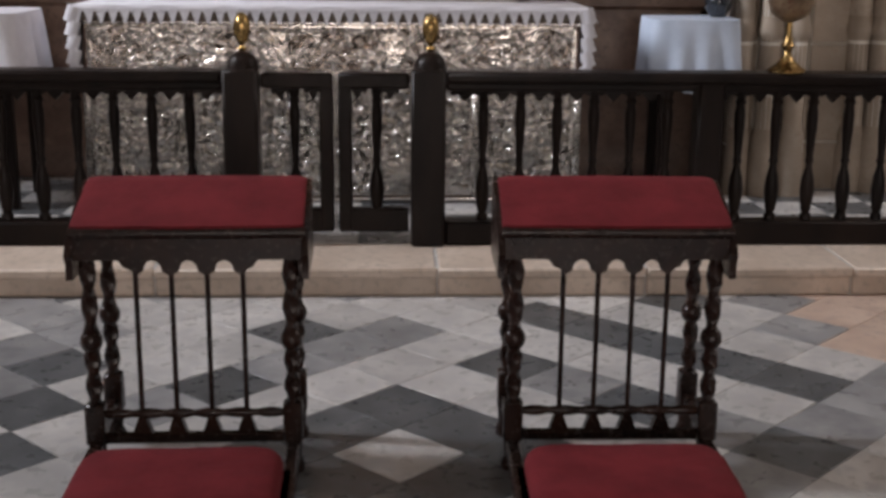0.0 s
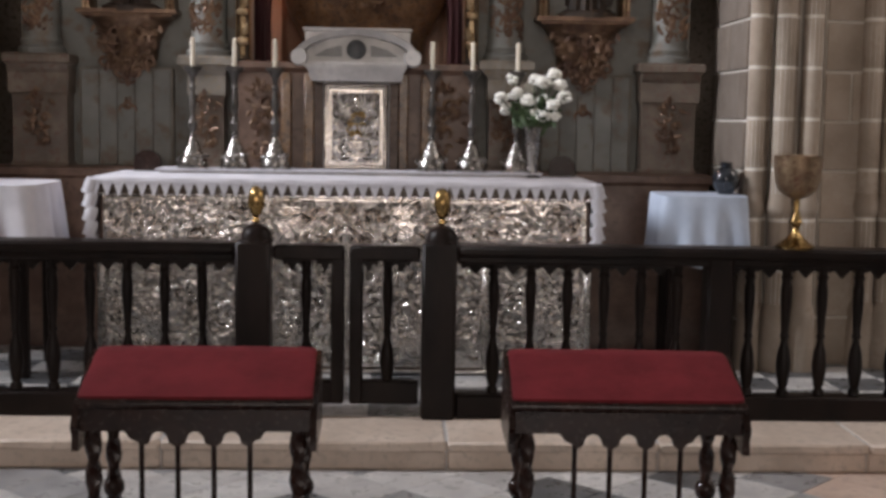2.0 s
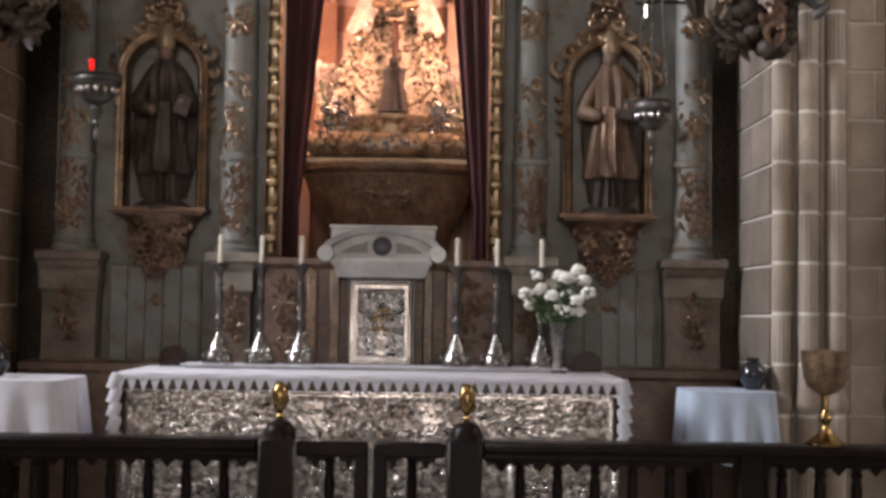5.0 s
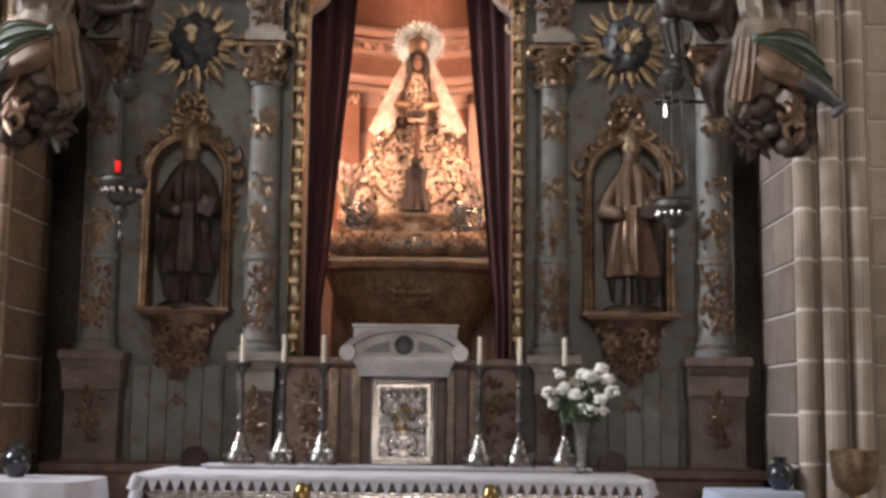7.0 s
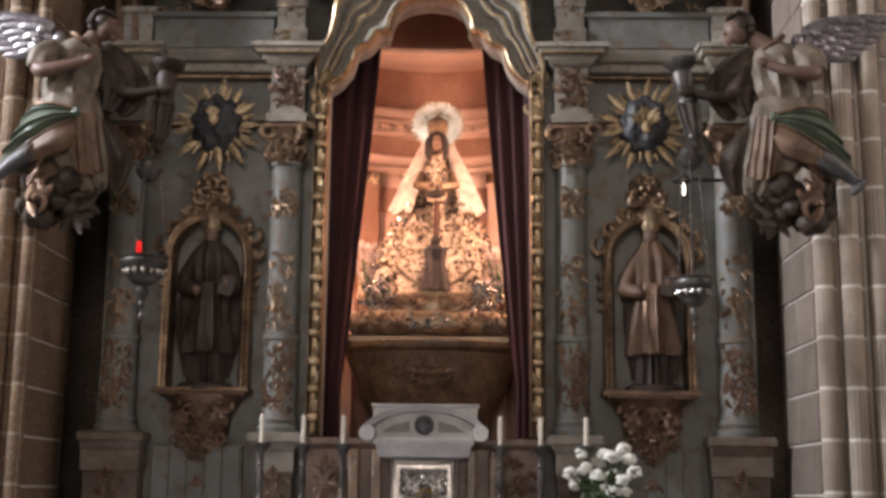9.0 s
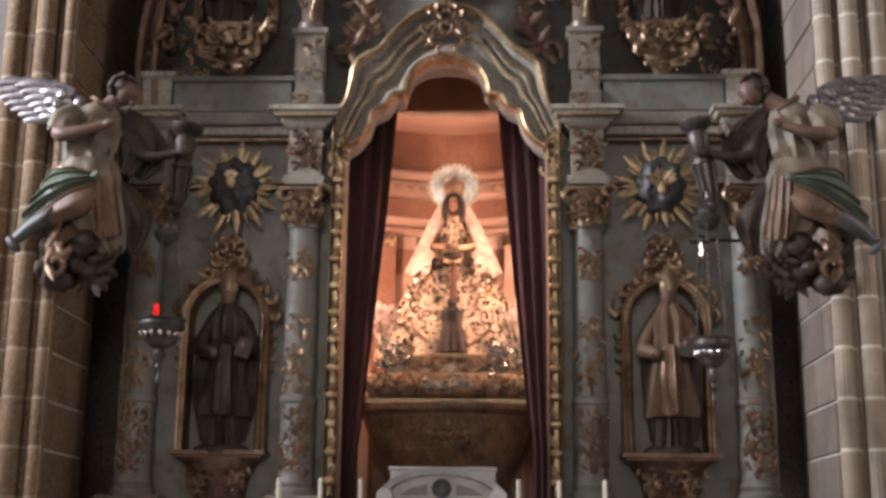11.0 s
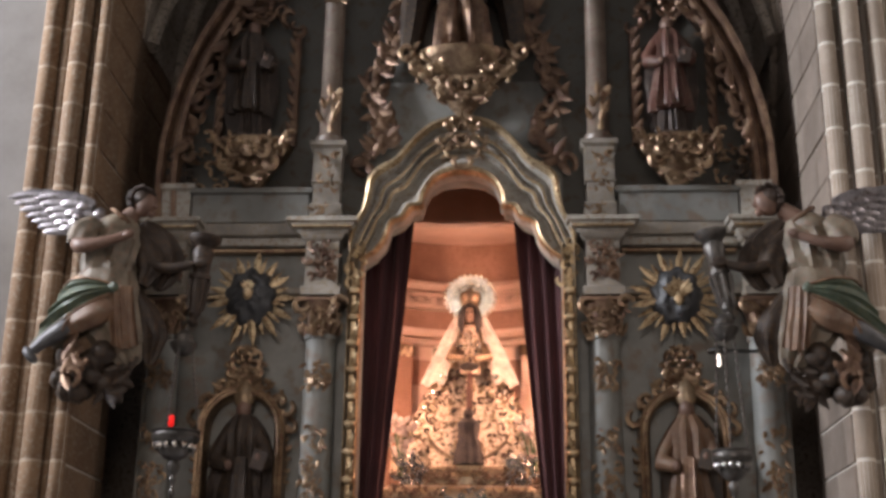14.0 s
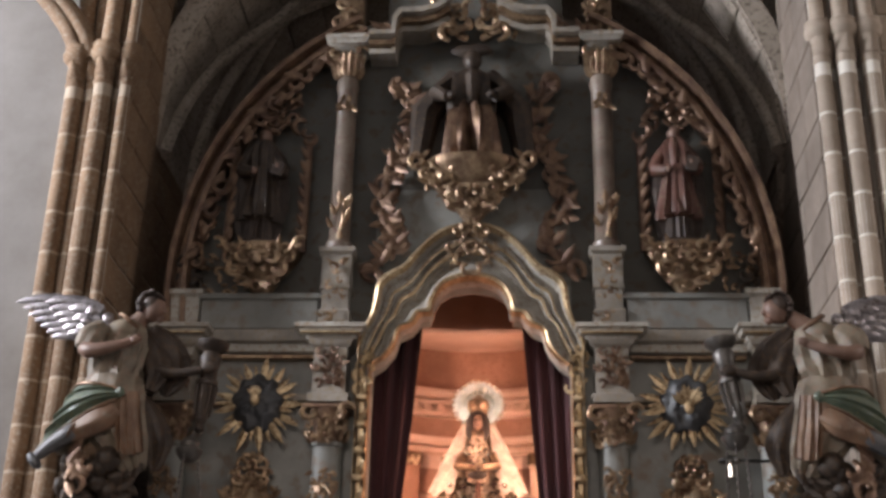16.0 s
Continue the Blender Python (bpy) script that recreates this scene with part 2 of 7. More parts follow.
# ---- mesh building ----
class Mesh:
    def __init__(self):
        self.v, self.f, self.m = [], [], []

    def add(self, vs, fs, m=0):
        o = len(self.v)
        self.v.extend(tuple(p) for p in vs)
        self.f.extend(tuple(i + o for i in f) for f in fs)
        self.m.extend([m] * len(fs))

    def box(self, c, s, m=0, bevel=0.0, turn=None):
        """A box of size s about c with chamfered edges."""
        hx, hy, hz = s[0] / 2, s[1] / 2, s[2] / 2
        b = min(bevel, hx * 0.9, hy * 0.9, hz * 0.9)
        if b <= 0:
            vs = [(x * hx, y * hy, z * hz) for x in (-1, 1) for y in (-1, 1) for z in (-1, 1)]
            fs = [(0, 1, 3, 2), (4, 6, 7, 5), (0, 4, 5, 1), (2, 3, 7, 6), (0, 2, 6, 4), (1, 5, 7, 3)]
        else:
            bm = bmesh.new()
            bmesh.ops.create_cube(bm, size=1)
            bmesh.ops.scale(bm, vec=(2 * hx, 2 * hy, 2 * hz), verts=bm.verts)
            bmesh.ops.bevel(bm, geom=list(bm.edges), offset=b, segments=1, affect="EDGES")
            bm.verts.index_update()
            vs = [v.co.copy() for v in bm.verts]
            fs = [[v.index for v in f.verts] for f in bm.faces]
            bm.free()
        if turn is not None:
            vs = [turn @ Vector(p) for p in vs]
        self.add([(p[0] + c[0], p[1] + c[1], p[2] + c[2]) for p in vs], fs, m)

    def rings(self, rings, m=0, caps=True):
        n = len(rings[0])
        vs = [p for r in rings for p in r]
        fs = []
        for k in range(len(rings) - 1):
            for i in range(n):
                j = (i + 1) % n
                fs.append((k * n + i, k * n + j, (k + 1) * n + j, (k + 1) * n + i))
        if caps:
            fs.append(tuple(range(n - 1, -1, -1)))
            fs.append(tuple((len(rings) - 1) * n + i for i in range(n)))
        self.add(vs, fs, m)

    def lathe(self, prof, c=(0, 0, 0), m=0, seg=18, sx=1.0, sy=1.0, turn=None):
        """A turned body: prof is (radius, height) from below."""
        rs = []
        for r, z in prof:
            ring = [Vector((r * sx * math.cos(2 * math.pi * i / seg), r * sy * math.sin(2 * math.pi * i / seg), z)) for i in range(seg)]
            if turn is not None:
                ring = [turn @ p for p in ring]
            rs.append([(p.x + c[0], p.y + c[1], p.z + c[2]) for p in ring])
        self.rings(rs, m)

    def tube(self, pts, rad, m=0, seg=7, flat=1.0):
        """A tapered rod along pts; flat squeezes it in depth."""
        pts = [Vector(p) for p in pts]
        rs = []
        for i, p in enumerate(pts):
            t = (pts[min(i + 1, len(pts) - 1)] - pts[max(i - 1, 0)])
            t = t.normalized() if t.length > 1e-9 else Vector((0, 0, 1))
            a = t.cross(Vector((0, 1, 0)))
            a = a.normalized() if a.length > 1e-3 else Vector((1, 0, 0))
            b = t.cross(a)
            r = rad[i] if isinstance(rad, (list, tuple)) else rad
            rs.append([p + a * (r * math.cos(2 * math.pi * k / seg)) + b * (r * flat * math.sin(2 * math.pi * k / seg)) for k in range(seg)])
        self.rings(rs, m)

    def ball(self, c, r, m=0, seg=12, rows=8, turn=None, wob=0.0):
        rx, ry, rz = (r, r, r) if isinstance(r, (int, float)) else r
        rs = []
        for k in range(rows + 1):
            a = math.pi * (0.02 + 0.96 * k / rows)
            ring = []
            for i in range(seg):
                b = 2 * math.pi * i / seg
                d = Vector((math.sin(a) * math.cos(b), math.sin(a) * math.sin(b), -math.cos(a)))
                w = 1 + wob * noise.noise((d + Vector(c)) * 2.3)
                p = Vector((d.x * rx * w, d.y * ry * w, d.z * rz * w))
                if turn is not None:
                    p = turn @ p
                ring.append((p.x + c[0], p.y + c[1], p.z + c[2]))
            rs.append(ring)
        self.rings(rs, m)

    def prism(self, pts, y0, y1, m=0, z_up=True):
        """An outline in x and z, given depth from y0 to y1."""
        n = len(pts)
        vs = [(x, y0, z) for x, z in pts] + [(x, y1, z) for x, z in pts]
        fs = [tuple(range(n)), tuple(range(2 * n - 1, n - 1, -1))]
        fs += [(i, n + i, n + (i + 1) % n, (i + 1) % n) for i in range(n)]
        self.add(vs, fs, m)

    def sweep(self, path, prof, m=0, closed=False):
        """A moulding: prof (out, depth) carried along a path (x, z); depth runs to the front (-y)."""
        n = len(path)
        rs = []
        for i in range(n):
            a = Vector(path[(i - 1) % n] if closed else path[max(i - 1, 0)])
            b = Vector(path[(i + 1) % n] if closed else path[min(i + 1, n - 1)])
            t = (b - a).normalized()
            o = Vector((-t.y, t.x))
            rs.append([(path[i][0] + o.x * u, -d, path[i][1] + o.y * u) for u, d in prof])
        k = len(prof)
        vs = [p for r in rs for p in r]
        fs = []
        for i in range(n if closed else n - 1):
            j = (i + 1) % n
            for q in range(k - 1):
                fs.append((i * k + q, j * k + q, j * k + q + 1, i * k + q + 1))
            fs.append((i * k + k - 1, j * k + k - 1, j * k, i * k))
        if not closed:
            fs += [tuple(range(k)), tuple((n - 1) * k + q for q in range(k - 1, -1, -1))]
        self.add(vs, fs, m)

    def stack(self, c, prof, m=0):
        """A moulded block of one piece: prof is (width, depth, height) from below."""
        rs = []
        for w, d, z in prof:
            rs.append([(c[0] - w / 2, c[1] - d / 2, c[2] + z), (c[0] + w / 2, c[1] - d / 2, c[2] + z), (c[0] + w / 2, c[1] + d / 2, c[2] + z), (c[0] - w / 2, c[1] + d / 2, c[2] + z)])
        self.rings(rs, m)

    def moved(self, dx=0, dy=0, dz=0, mirror=False):
        g = Mesh()
        s = -1 if mirror else 1
        g.v = [(s * x + dx, y + dy, z + dz) for x, y, z in self.v]
        g.f = [tuple(reversed(f)) for f in self.f] if mirror else list(self.f)
        g.m = list(self.m)
        return g

    def join(self, other):
        o = len(self.v)
        self.v.extend(other.v)
        self.f.extend(tuple(i + o for i in f) for f in other.f)
        self.m.extend(other.m)

    def data(self, name, mats, angle=38):
        me = bpy.data.meshes.new(name)
        me.from_pydata(self.v, [], self.f)
        for q in mats:
            me.materials.append(q)
        me.polygons.foreach_set("material_index", self.m)
        me.polygons.foreach_set("use_smooth", [True] * len(self.f))
        bm = bmesh.new()
        bm.from_mesh(me)
        bmesh.ops.recalc_face_normals(bm, faces=bm.faces)
        bm.to_mesh(me)
        bm.free()
        me.set_sharp_from_angle(angle=radians(angle))
        me.update()
        return me


def mats_of(mats):
    return list(mats) if isinstance(mats, (list, tuple)) else [mats]


def part(name, g, mats, parent, label="", angle=38):
    ob = new(name, g.data(name, mats_of(mats), angle))
    ob.parent = parent
    small = any(k in name for k in ("carving", "relief", "crest", "stalks", "scroll"))
    return tagged(ob, label, kind="stuff" if small else "")


def whole(name, g, mats, at, label, category, group="", kind="", angle=38):
    ob = new(name, g.data(name, mats_of(mats), angle))
    ob.location = at
    return tagged(ob, label, category, group, kind)


def thing(name, at, label, category, group="", kind=""):
    ob = new(name)
    ob.location = at
    ob.empty_display_size = 0.1
    return tagged(ob, label, category, group, kind)


def curve(pts, n=8):
    """A smooth line through points (Catmull-Rom)."""
    out = []
    P = [Vector(p) for p in pts]
    for i in range(len(P) - 1):
        a, b, c, d = P[max(i - 1, 0)], P[i], P[i + 1], P[min(i + 2, len(P) - 1)]
        for k in range(n):
            t = k / n
            out.append(0.5 * ((2 * b) + (c - a) * t + (2 * a - 5 * b + 4 * c - d) * t * t + (3 * b - a - 3 * c + d) * t ** 3))
    out.append(P[-1])
    return [tuple(p) for p in out]


def scroll(g, x, z, y, size, ang, hand=1, m=0, seg=5):
    """A carved volute with a leafy tail, lying on a wall that faces -y."""
    pts, rad = [], []
    n = 9
    for i in range(n):
        s = i / (n - 1)
        a = ang + hand * (0.2 + 4.4 * s)
        r = size * (1 - 0.82 * s) * 0.5
        pts.append((x + math.cos(a) * r, y - size * (0.06 + 0.22 * s), z + math.sin(a) * r))
        rad.append(size * (0.05 + 0.12 * math.sin(math.pi * (0.15 + 0.75 * s))))
    g.tube(pts, rad, m, seg, 0.8)


def leaf(g, x, z, y, size, ang, m=0, curl=0.35):
    """A carved leaf that lifts off the wall toward its tip."""
    ca, sa = math.cos(ang), math.sin(ang)
    pts = [(x + ca * size * s, y - size * (0.08 + curl * s * s), z + sa * size * s) for s in (0, 0.3, 0.65, 1.0)]
    g.tube(pts, [size * 0.10, size * 0.24, size * 0.19, size * 0.02], m, 6, 0.42)


def carving(inside, box, n, size, y, rng, m=0, mirror=None):
    """Interlaced volutes, leaves and buds over the region where inside(x, z) holds."""
    g = Mesh()
    n, size = int(n * 1.7), size * 0.82
    x0, x1, z0, z1 = box
    k = tries = 0
    while k < n and tries < n * 40:
        tries += 1
        x, z = rng.uniform(x0, x1), rng.uniform(z0, z1)
        if not inside(x, z):
            continue
        k += 1
        s = size * rng.uniform(0.6, 1.25)
        a = rng.uniform(0, 6.28)
        yy = y - rng.uniform(0, 0.35) * s
        what = rng.random()
        for q in ((1, -1) if mirror is not None else (1,)):
            xx = x if q == 1 else 2 * mirror - x
            aa = a if q == 1 else math.pi - a
            if what < 0.45:
                scroll(g, xx, z, yy, s, aa, q, m)
            elif what < 0.85:
                leaf(g, xx, z, yy, s * 0.75, aa, m)
            else:
                g.ball((xx, yy - 0.1 * s, z), (s * 0.2, s * 0.2, s * 0.24), m, 7, 5)
    return g


def relief(w, h, nx, nz, depth, seed, fields):
    """An embossed sheet in x and z, of mirrored volutes, beads and leaf work; its front faces -y."""
    rng = np.random.RandomState(seed)
    X, Z = np.meshgrid(np.linspace(-w / 2, w / 2, nx), np.linspace(0, h, nz))
    Hh = np.zeros_like(X)
    for count, r0, r1, amp in fields:
        for _ in range(count):
            cx, cz, r = rng.uniform(0, w / 2), rng.uniform(0, h), rng.uniform(r0, r1)
            kind, ph = rng.randint(3), rng.uniform(0, 6.28)
            for s in (1, -1):
                dx, dz = (X - s * cx) * s, Z - cz
                d = np.hypot(dx, dz) / r
                w8 = np.exp(-(d ** 2) * 1.2)
                if kind == 0:
                    Hh += amp * w8
                elif kind == 1:
                    Hh += amp * w8 * np.cos(6.0 * d + 2 * np.arctan2(dz, dx) + ph)
                else:
                    Hh += amp * w8 * np.cos(5 * np.arctan2(dz, dx) + ph) * np.minimum(d * 2, 1)
    Hh = np.tanh(Hh) * depth
    edge = np.minimum(np.minimum(X + w / 2, w / 2 - X), np.minimum(Z, h - Z))
    Hh = np.where(edge < 0.02, 0.4 * depth, Hh)
    vs = np.stack([X, -Hh, Z], -1).reshape(-1, 3)
    g = Mesh()
    i = (np.arange(nz - 1)[:, None] * nx + np.arange(nx - 1)[None, :]).ravel()
    g.add(vs.tolist(), np.stack([i, i + 1, i + nx + 1, i + nx], 1).tolist())
    return g

# ---- structure ----
XC = -0.27            # axis of the altarpiece
YR = 7.4              # plane of its columns
STEP_Z, STEP_Y = 0.128, 5.15
rng = random.Random(7)


def slab(name, x0, x1, y0, y1, z0, z1, m, label, category):
    g = Mesh()
    g.box(((x0 + x1) / 2, (y0 + y1) / 2, (z0 + z1) / 2), (x1 - x0, y1 - y0, z1 - z0), bevel=0.004)
    return whole(name, g, m, (0, 0, 0), label, category, kind="structure")


floor = slab("floor", -8.3, 8.3, -10.3, STEP_Y, -0.2, -0.005, M_GREY, "floor of white, grey and dark marble tiles", "floor")
sanctuary = slab("floor_sanctuary", -8.3, 8.3, STEP_Y + 0.02, 9.5, -0.2, STEP_Z - 0.005, M_WHITE, "raised sanctuary floor of pale and dark marble", "floor")


def wall_y(name, y0, y1, x, t, z1, holes, m, label):
    g = Mesh()
    ys = y0

    def blk(a, b, c, d):
        g.box((x + t / 2, (a + b) / 2, (c + d) / 2), (abs(t), b - a, d - c))
    for a, b, c, d in holes:
        blk(ys, a, 0, z1), blk(a, b, 0, c), blk(a, b, d, z1)
        ys = b
    blk(ys, y1, 0, z1)
    return whole(name, g, m, (0, 0, 0), label, "wall", kind="structure")


TOP = 10.5
# end wall; both openings are made up for the added lamps
g = Mesh()
for x0, x1, z0, z1 in ((-8, -4.4, 0, TOP), (3.7, 8, 0, TOP), (-4.4, 3.7, 0, 1.4), (-4.4, -2.8, 1.4, 3.9), (3.6, 3.7, 1.4, 3.9), (-4.4, 3.7, 3.9, 6.3), (-4.4, -3.4, 6.3, 8.1), (0.4, 3.7, 6.3, 8.1), (-4.4, 3.7, 8.1, TOP)):
    g.prism([(x0, z0), (x1, z0), (x1, z1), (x0, z1)], -9.6, -9.1)
whole("wall_west", g, PLASTER, (0, 0, 0), "plain plastered end wall with a low and a high opening for added lamps", "wall", kind="structure")
# unseen wall, added to keep the nave lamps off the upper storey
slab("wall_transverse", -7.6, 7.6, 2.8, 3.2, 4.85, TOP, PLASTER, "unseen plain wall added across the nave to shade the upper altarpiece", "wall")
wall_y("wall_right", -9.6, 7.0, 7.6, 0.5, TOP, [(3.8, 5.4, 4.6, 8.0)], PLASTER, "plain plastered nave wall with a high window")
wall_y("wall_left", -9.6, 7.0, -8.1, 0.5, TOP, [(4.4, 5.4, 4.6, 8.0)], PLASTER, "plain plastered nave wall with a high window")
# unseen slab, added as a light stop between the end lamps and altarpiece
slab("ceiling_gallery", -8.0, 8.0, -9.1, 0.3, 3.95, 4.25, PLASTER, "unseen plain slab added behind the camera to block nave light", "gallery")
slab("ceiling", -8.3, 8.3, -9.8, 9.6, TOP, TOP + 0.3, PLASTER, "pale plastered nave ceiling", "ceiling")

# the wall of the chapel arch: two sides and the arch head
AX, AH, SPR = -0.32, 2.16, 5.86
ARCH = 7.3            # springing of the chapel arch, over the piers
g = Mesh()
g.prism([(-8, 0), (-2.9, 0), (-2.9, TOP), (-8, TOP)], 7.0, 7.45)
whole("wall_chapel_left", g, PLASTER_TONED, (0, 0, 0), "white plastered wall beside the chapel pier", "wall", kind="structure")
g = Mesh()
g.prism([(2.36, 0), (8, 0), (8, TOP), (2.36, TOP)], 7.06, 7.45)
whole("wall_chapel_right", g, MORTAR, (0, 0, 0), "grey ashlar wall beside the chapel pier", "wall", kind="structure")
arc = [(AX + (AH + 0.1) * math.cos(a) * 1.0, ARCH + (AH + 0.1) * math.sin(a)) for a in [math.pi * k / 28 for k in range(29)]]
g = Mesh()
for i in range(28):
    (xa, za), (xb, zb) = arc[i], arc[i + 1]
    g.prism([(xb, zb), (xa, za), (xa, TOP), (xb, TOP)], 7.0, 7.45)
g.prism([(arc[0][0], ARCH), (2.36, ARCH), (2.36, TOP), (arc[0][0], TOP)], 7.0, 7.45)
g.prism([(-2.9, ARCH), (arc[-1][0], ARCH), (arc[-1][0], TOP), (-2.9, TOP)], 7.0, 7.45)
whole("wall_chapel_arch", g, PLASTER, (0, 0, 0), "plastered wall over the chapel arch", "wall", kind="structure")
g = Mesh()
prof = [(-0.02, -7.1), (-0.02, -6.86), (0.05, -6.82), (0.09, -6.88), (0.12, -6.95), (0.17, -6.84), (0.24, -6.83), (0.27, -6.9), (0.33, -6.96), (0.36, -6.98), (0.36, -7.1)]
g.sweep(arc[::-1], [(u, d) for u, d in prof])
for v in range(len(g.v)):
    x, y, z = g.v[v]
    g.v[v] = (x, -y if y < 0 else y, z)
whole("trim_chapel_arch", g, STONE, (0, 0, 0), "moulded brown stone arch ribs springing from the piers", "arch", kind="structure")

# dark back of the chapel and its vault
g = Mesh()
g.prism([(-4.2, 0), (3.6, 0), (3.6, TOP), (-4.2, TOP)], 9.2, 9.5)
whole("wall_chapel_back", g, VAULT, (0, 0, 0), "dusty stone end wall behind the altarpiece", "wall", kind="structure")
# made-up recess sides, so that the slots by the altarpiece read as shaded
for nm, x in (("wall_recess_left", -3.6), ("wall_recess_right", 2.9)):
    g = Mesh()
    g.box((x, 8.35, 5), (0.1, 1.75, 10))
    whole(nm, g, RECESS_SHADE, (0, 0, 0), "added dark side of the chapel recess, coloured for deep shade", "wall", kind="structure")
VX, VZ, VW, VH = -0.32, 5.55, 2.15, 2.35


def vault_at(a, y, k=1.0):
    return (VX + VW * k * math.cos(a), y, VZ + VH * k * math.sin(a))


g = Mesh()
for i in range(24):
    a, b = math.pi * i / 24, math.pi * (i + 1) / 24
    p, q, r_, w = vault_at(a, 0), vault_at(b, 0), vault_at(b, 0, 1.07), vault_at(a, 0, 1.07)
    g.prism([(p[0], p[2]), (q[0], q[2]), (r_[0], r_[2]), (w[0], w[2])], 7.46, 9.2)
vault = whole("ceiling_vault", g, VAULT, (0, 0, 0), "dusty grey stone barrel vault over the altarpiece", "vault", kind="structure")
# voussoirs of the vault, each a shallow block of its own course, in the vault's mesh
g = Mesh()
rv = random.Random(15)
for i in range(20):
    a, b = math.pi * i / 20 + 0.004, math.pi * (i + 1) / 20 - 0.004
    y = 7.5 - rv.uniform(0, 0.3)
    while y < 9.18:
        y1 = y + rv.uniform(0.3, 0.5)
        k0 = 0.995 - rv.uniform(0, 0.006)
        y0c, y1c = max(y, 7.48) + 0.006, min(y1, 9.19) - 0.006
        if y1c - y0c > 0.05:
            vs = [vault_at(t, yy, k) for k in (k0, 1.0) for yy in (y0c, y1c) for t in (a, b)]
            g.add(vs, [(0, 1, 3, 2), (4, 6, 7, 5), (0, 4, 5, 1), (2, 3, 7, 6), (0, 2, 6, 4), (1, 5, 7, 3)])
        y = y1
ob = new("vault_stones", g.data("vault_stones", [VAULT], 20))
ob.parent = vault
tagged(ob, kind="stuff")
g = Mesh()
for s in (-1, 1):
    for y0, y1, r_ in ((8.3, 8.3, 0.06), (7.6, 9.1, 0.055), (9.1, 7.6, 0.055)):
        pth = [vault_at(math.pi / 2 - s * math.pi / 2 * (1 - q / 20), y0 + (y1 - y0) * q / 20, 0.985) for q in range(21)]
        g.tube(pth, r_, 0, 8)
    x = VX + s * (VW - 0.05)
    g.lathe([(0.06, 4.4), (0.06, VZ + 0.05)], (x, 8.3, 0), 0, 10)
whole("trim_vault_ribs", g, VAULT, (0, 0, 0), "stone ribs crossing the chapel vault", "vault rib", kind="structure")

# piers of clustered shafts
DRUM = 0.272


def pier(name, shafts, side, stone, label):
    """Shafts (x, y, radius); the drums are pieces with pale joints."""
    core = Mesh()
    for x, y, r in shafts:
        core.lathe([(r * 0.985, 0.3), (r * 0.985, SPR - 0.02)], (x, y, 0), 0, 14)
    main = shafts[:5]
    x0, x1 = min(q[0] - q[2] for q in main), max(q[0] + q[2] for q in main)
    yb = sum(q[1] for q in main) / len(main) + 0.02
    core.box(((x0 + x1) / 2, yb + 0.15, SPR / 2 + 0.6), (x1 - x0 - 0.06, 0.3, SPR + 1.2), 0)
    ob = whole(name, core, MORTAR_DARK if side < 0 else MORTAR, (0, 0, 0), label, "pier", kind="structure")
    base = Mesh()
    for x, y, r in shafts:
        base.lathe([(r * 1.35, STEP_Z), (r * 1.35, 0.34), (r * 1.2, 0.4), (r * 1.3, 0.44), (r * 1.02, 0.5)], (x, y, 0), 0, 14)
        base.lathe([(r * 1.02, 0.98), (r * 1.18, 1.0), (r * 1.22, 1.03), (r * 1.1, 1.06), (r * 1.02, 1.1)], (x, y, 0), 0, 14)
    part("base_moulding", base, stone, ob)
    cap = Mesh()
    for x, y, r in shafts:
        cap.lathe([(r, SPR - 0.2), (r * 1.15, SPR - 0.18), (r, SPR - 0.15), (r * 1.05, SPR - 0.06), (r * 1.22, SPR), (r * 1.26, SPR + 0.03), (r * 1.26, SPR + 0.06), (r * 0.96, SPR + 0.09)], (x, y, 0), 0, 14)
        for k in range(10):
            a = math.pi + math.pi * k / 9
            leaf(cap, x + math.cos(a) * r * 0.9, SPR - 0.14, y + math.sin(a) * r, 0.11, math.pi / 2 + 0.5 * math.cos(a), 0, 0.5)
    for x, y, r in shafts[:5]:
        cap.lathe([(r * 1.3, SPR - 0.01), (r * 1.75, SPR + 0.02), (r * 1.8, SPR + 0.05), (r * 1.55, SPR + 0.075), (r * 1.7, SPR + 0.1), (r * 1.2, SPR + 0.12)], (x, y, 0), 0, 14)
    part("capital", cap, stone, ob)
    up = Mesh()
    for x, y, r in shafts:
        up.lathe([(r * 0.95, SPR + 0.08), (r * 0.95, ARCH + 0.3)], (x, y, 0), 0, 12)
    part("upper_shafts", up, stone, ob)
    rib = Mesh()
    for k, (x, y, r) in enumerate(shafts):
        ph = [(x + side * 0.9 * (1 - math.cos(t * 1.2)), y + 0.02, SPR + 0.08 + 1.9 * math.sin(t * 1.2)) for t in [q / 10 for q in range(11)]]
        if k % 2 == 0:
            rib.tube(ph, r * 0.8, 0, 10)
    x, y, r = shafts[0] if side < 0 else shafts[-1]
    for o in (0.0, 0.09):
        rib.tube(curve([(x - side * o, y - 0.02, SPR + 0.02), (x + side * (0.09 - o), y - 0.05, SPR + 0.24), (x + side * (0.3 - o), y - 0.1, SPR + 0.5), (x + side * (0.7 - o), y - 0.2, SPR + 0.85)], 6), 0.06, 0, 10)
    part("springing_ribs", rib, stone, ob)
    for x, y, r in shafts:
        d = Mesh()
        d.lathe([(r * 0.97, 0), (r * 1.004, 0.005), (r * 1.004, DRUM - 0.019), (r * 0.97, DRUM - 0.014)], (0, 0, 0), 0, 14)
        me = d.data("drum", [stone])
        z = 0.42 + (0.1 if r > 0.07 else 0.0)
        while z < SPR - 0.3:
            q = new("drum", me)
            q.location, q.rotation_euler = (x, y, z), (0, 0, rng.uniform(0, 6))
            q.parent = ob
            z += DRUM
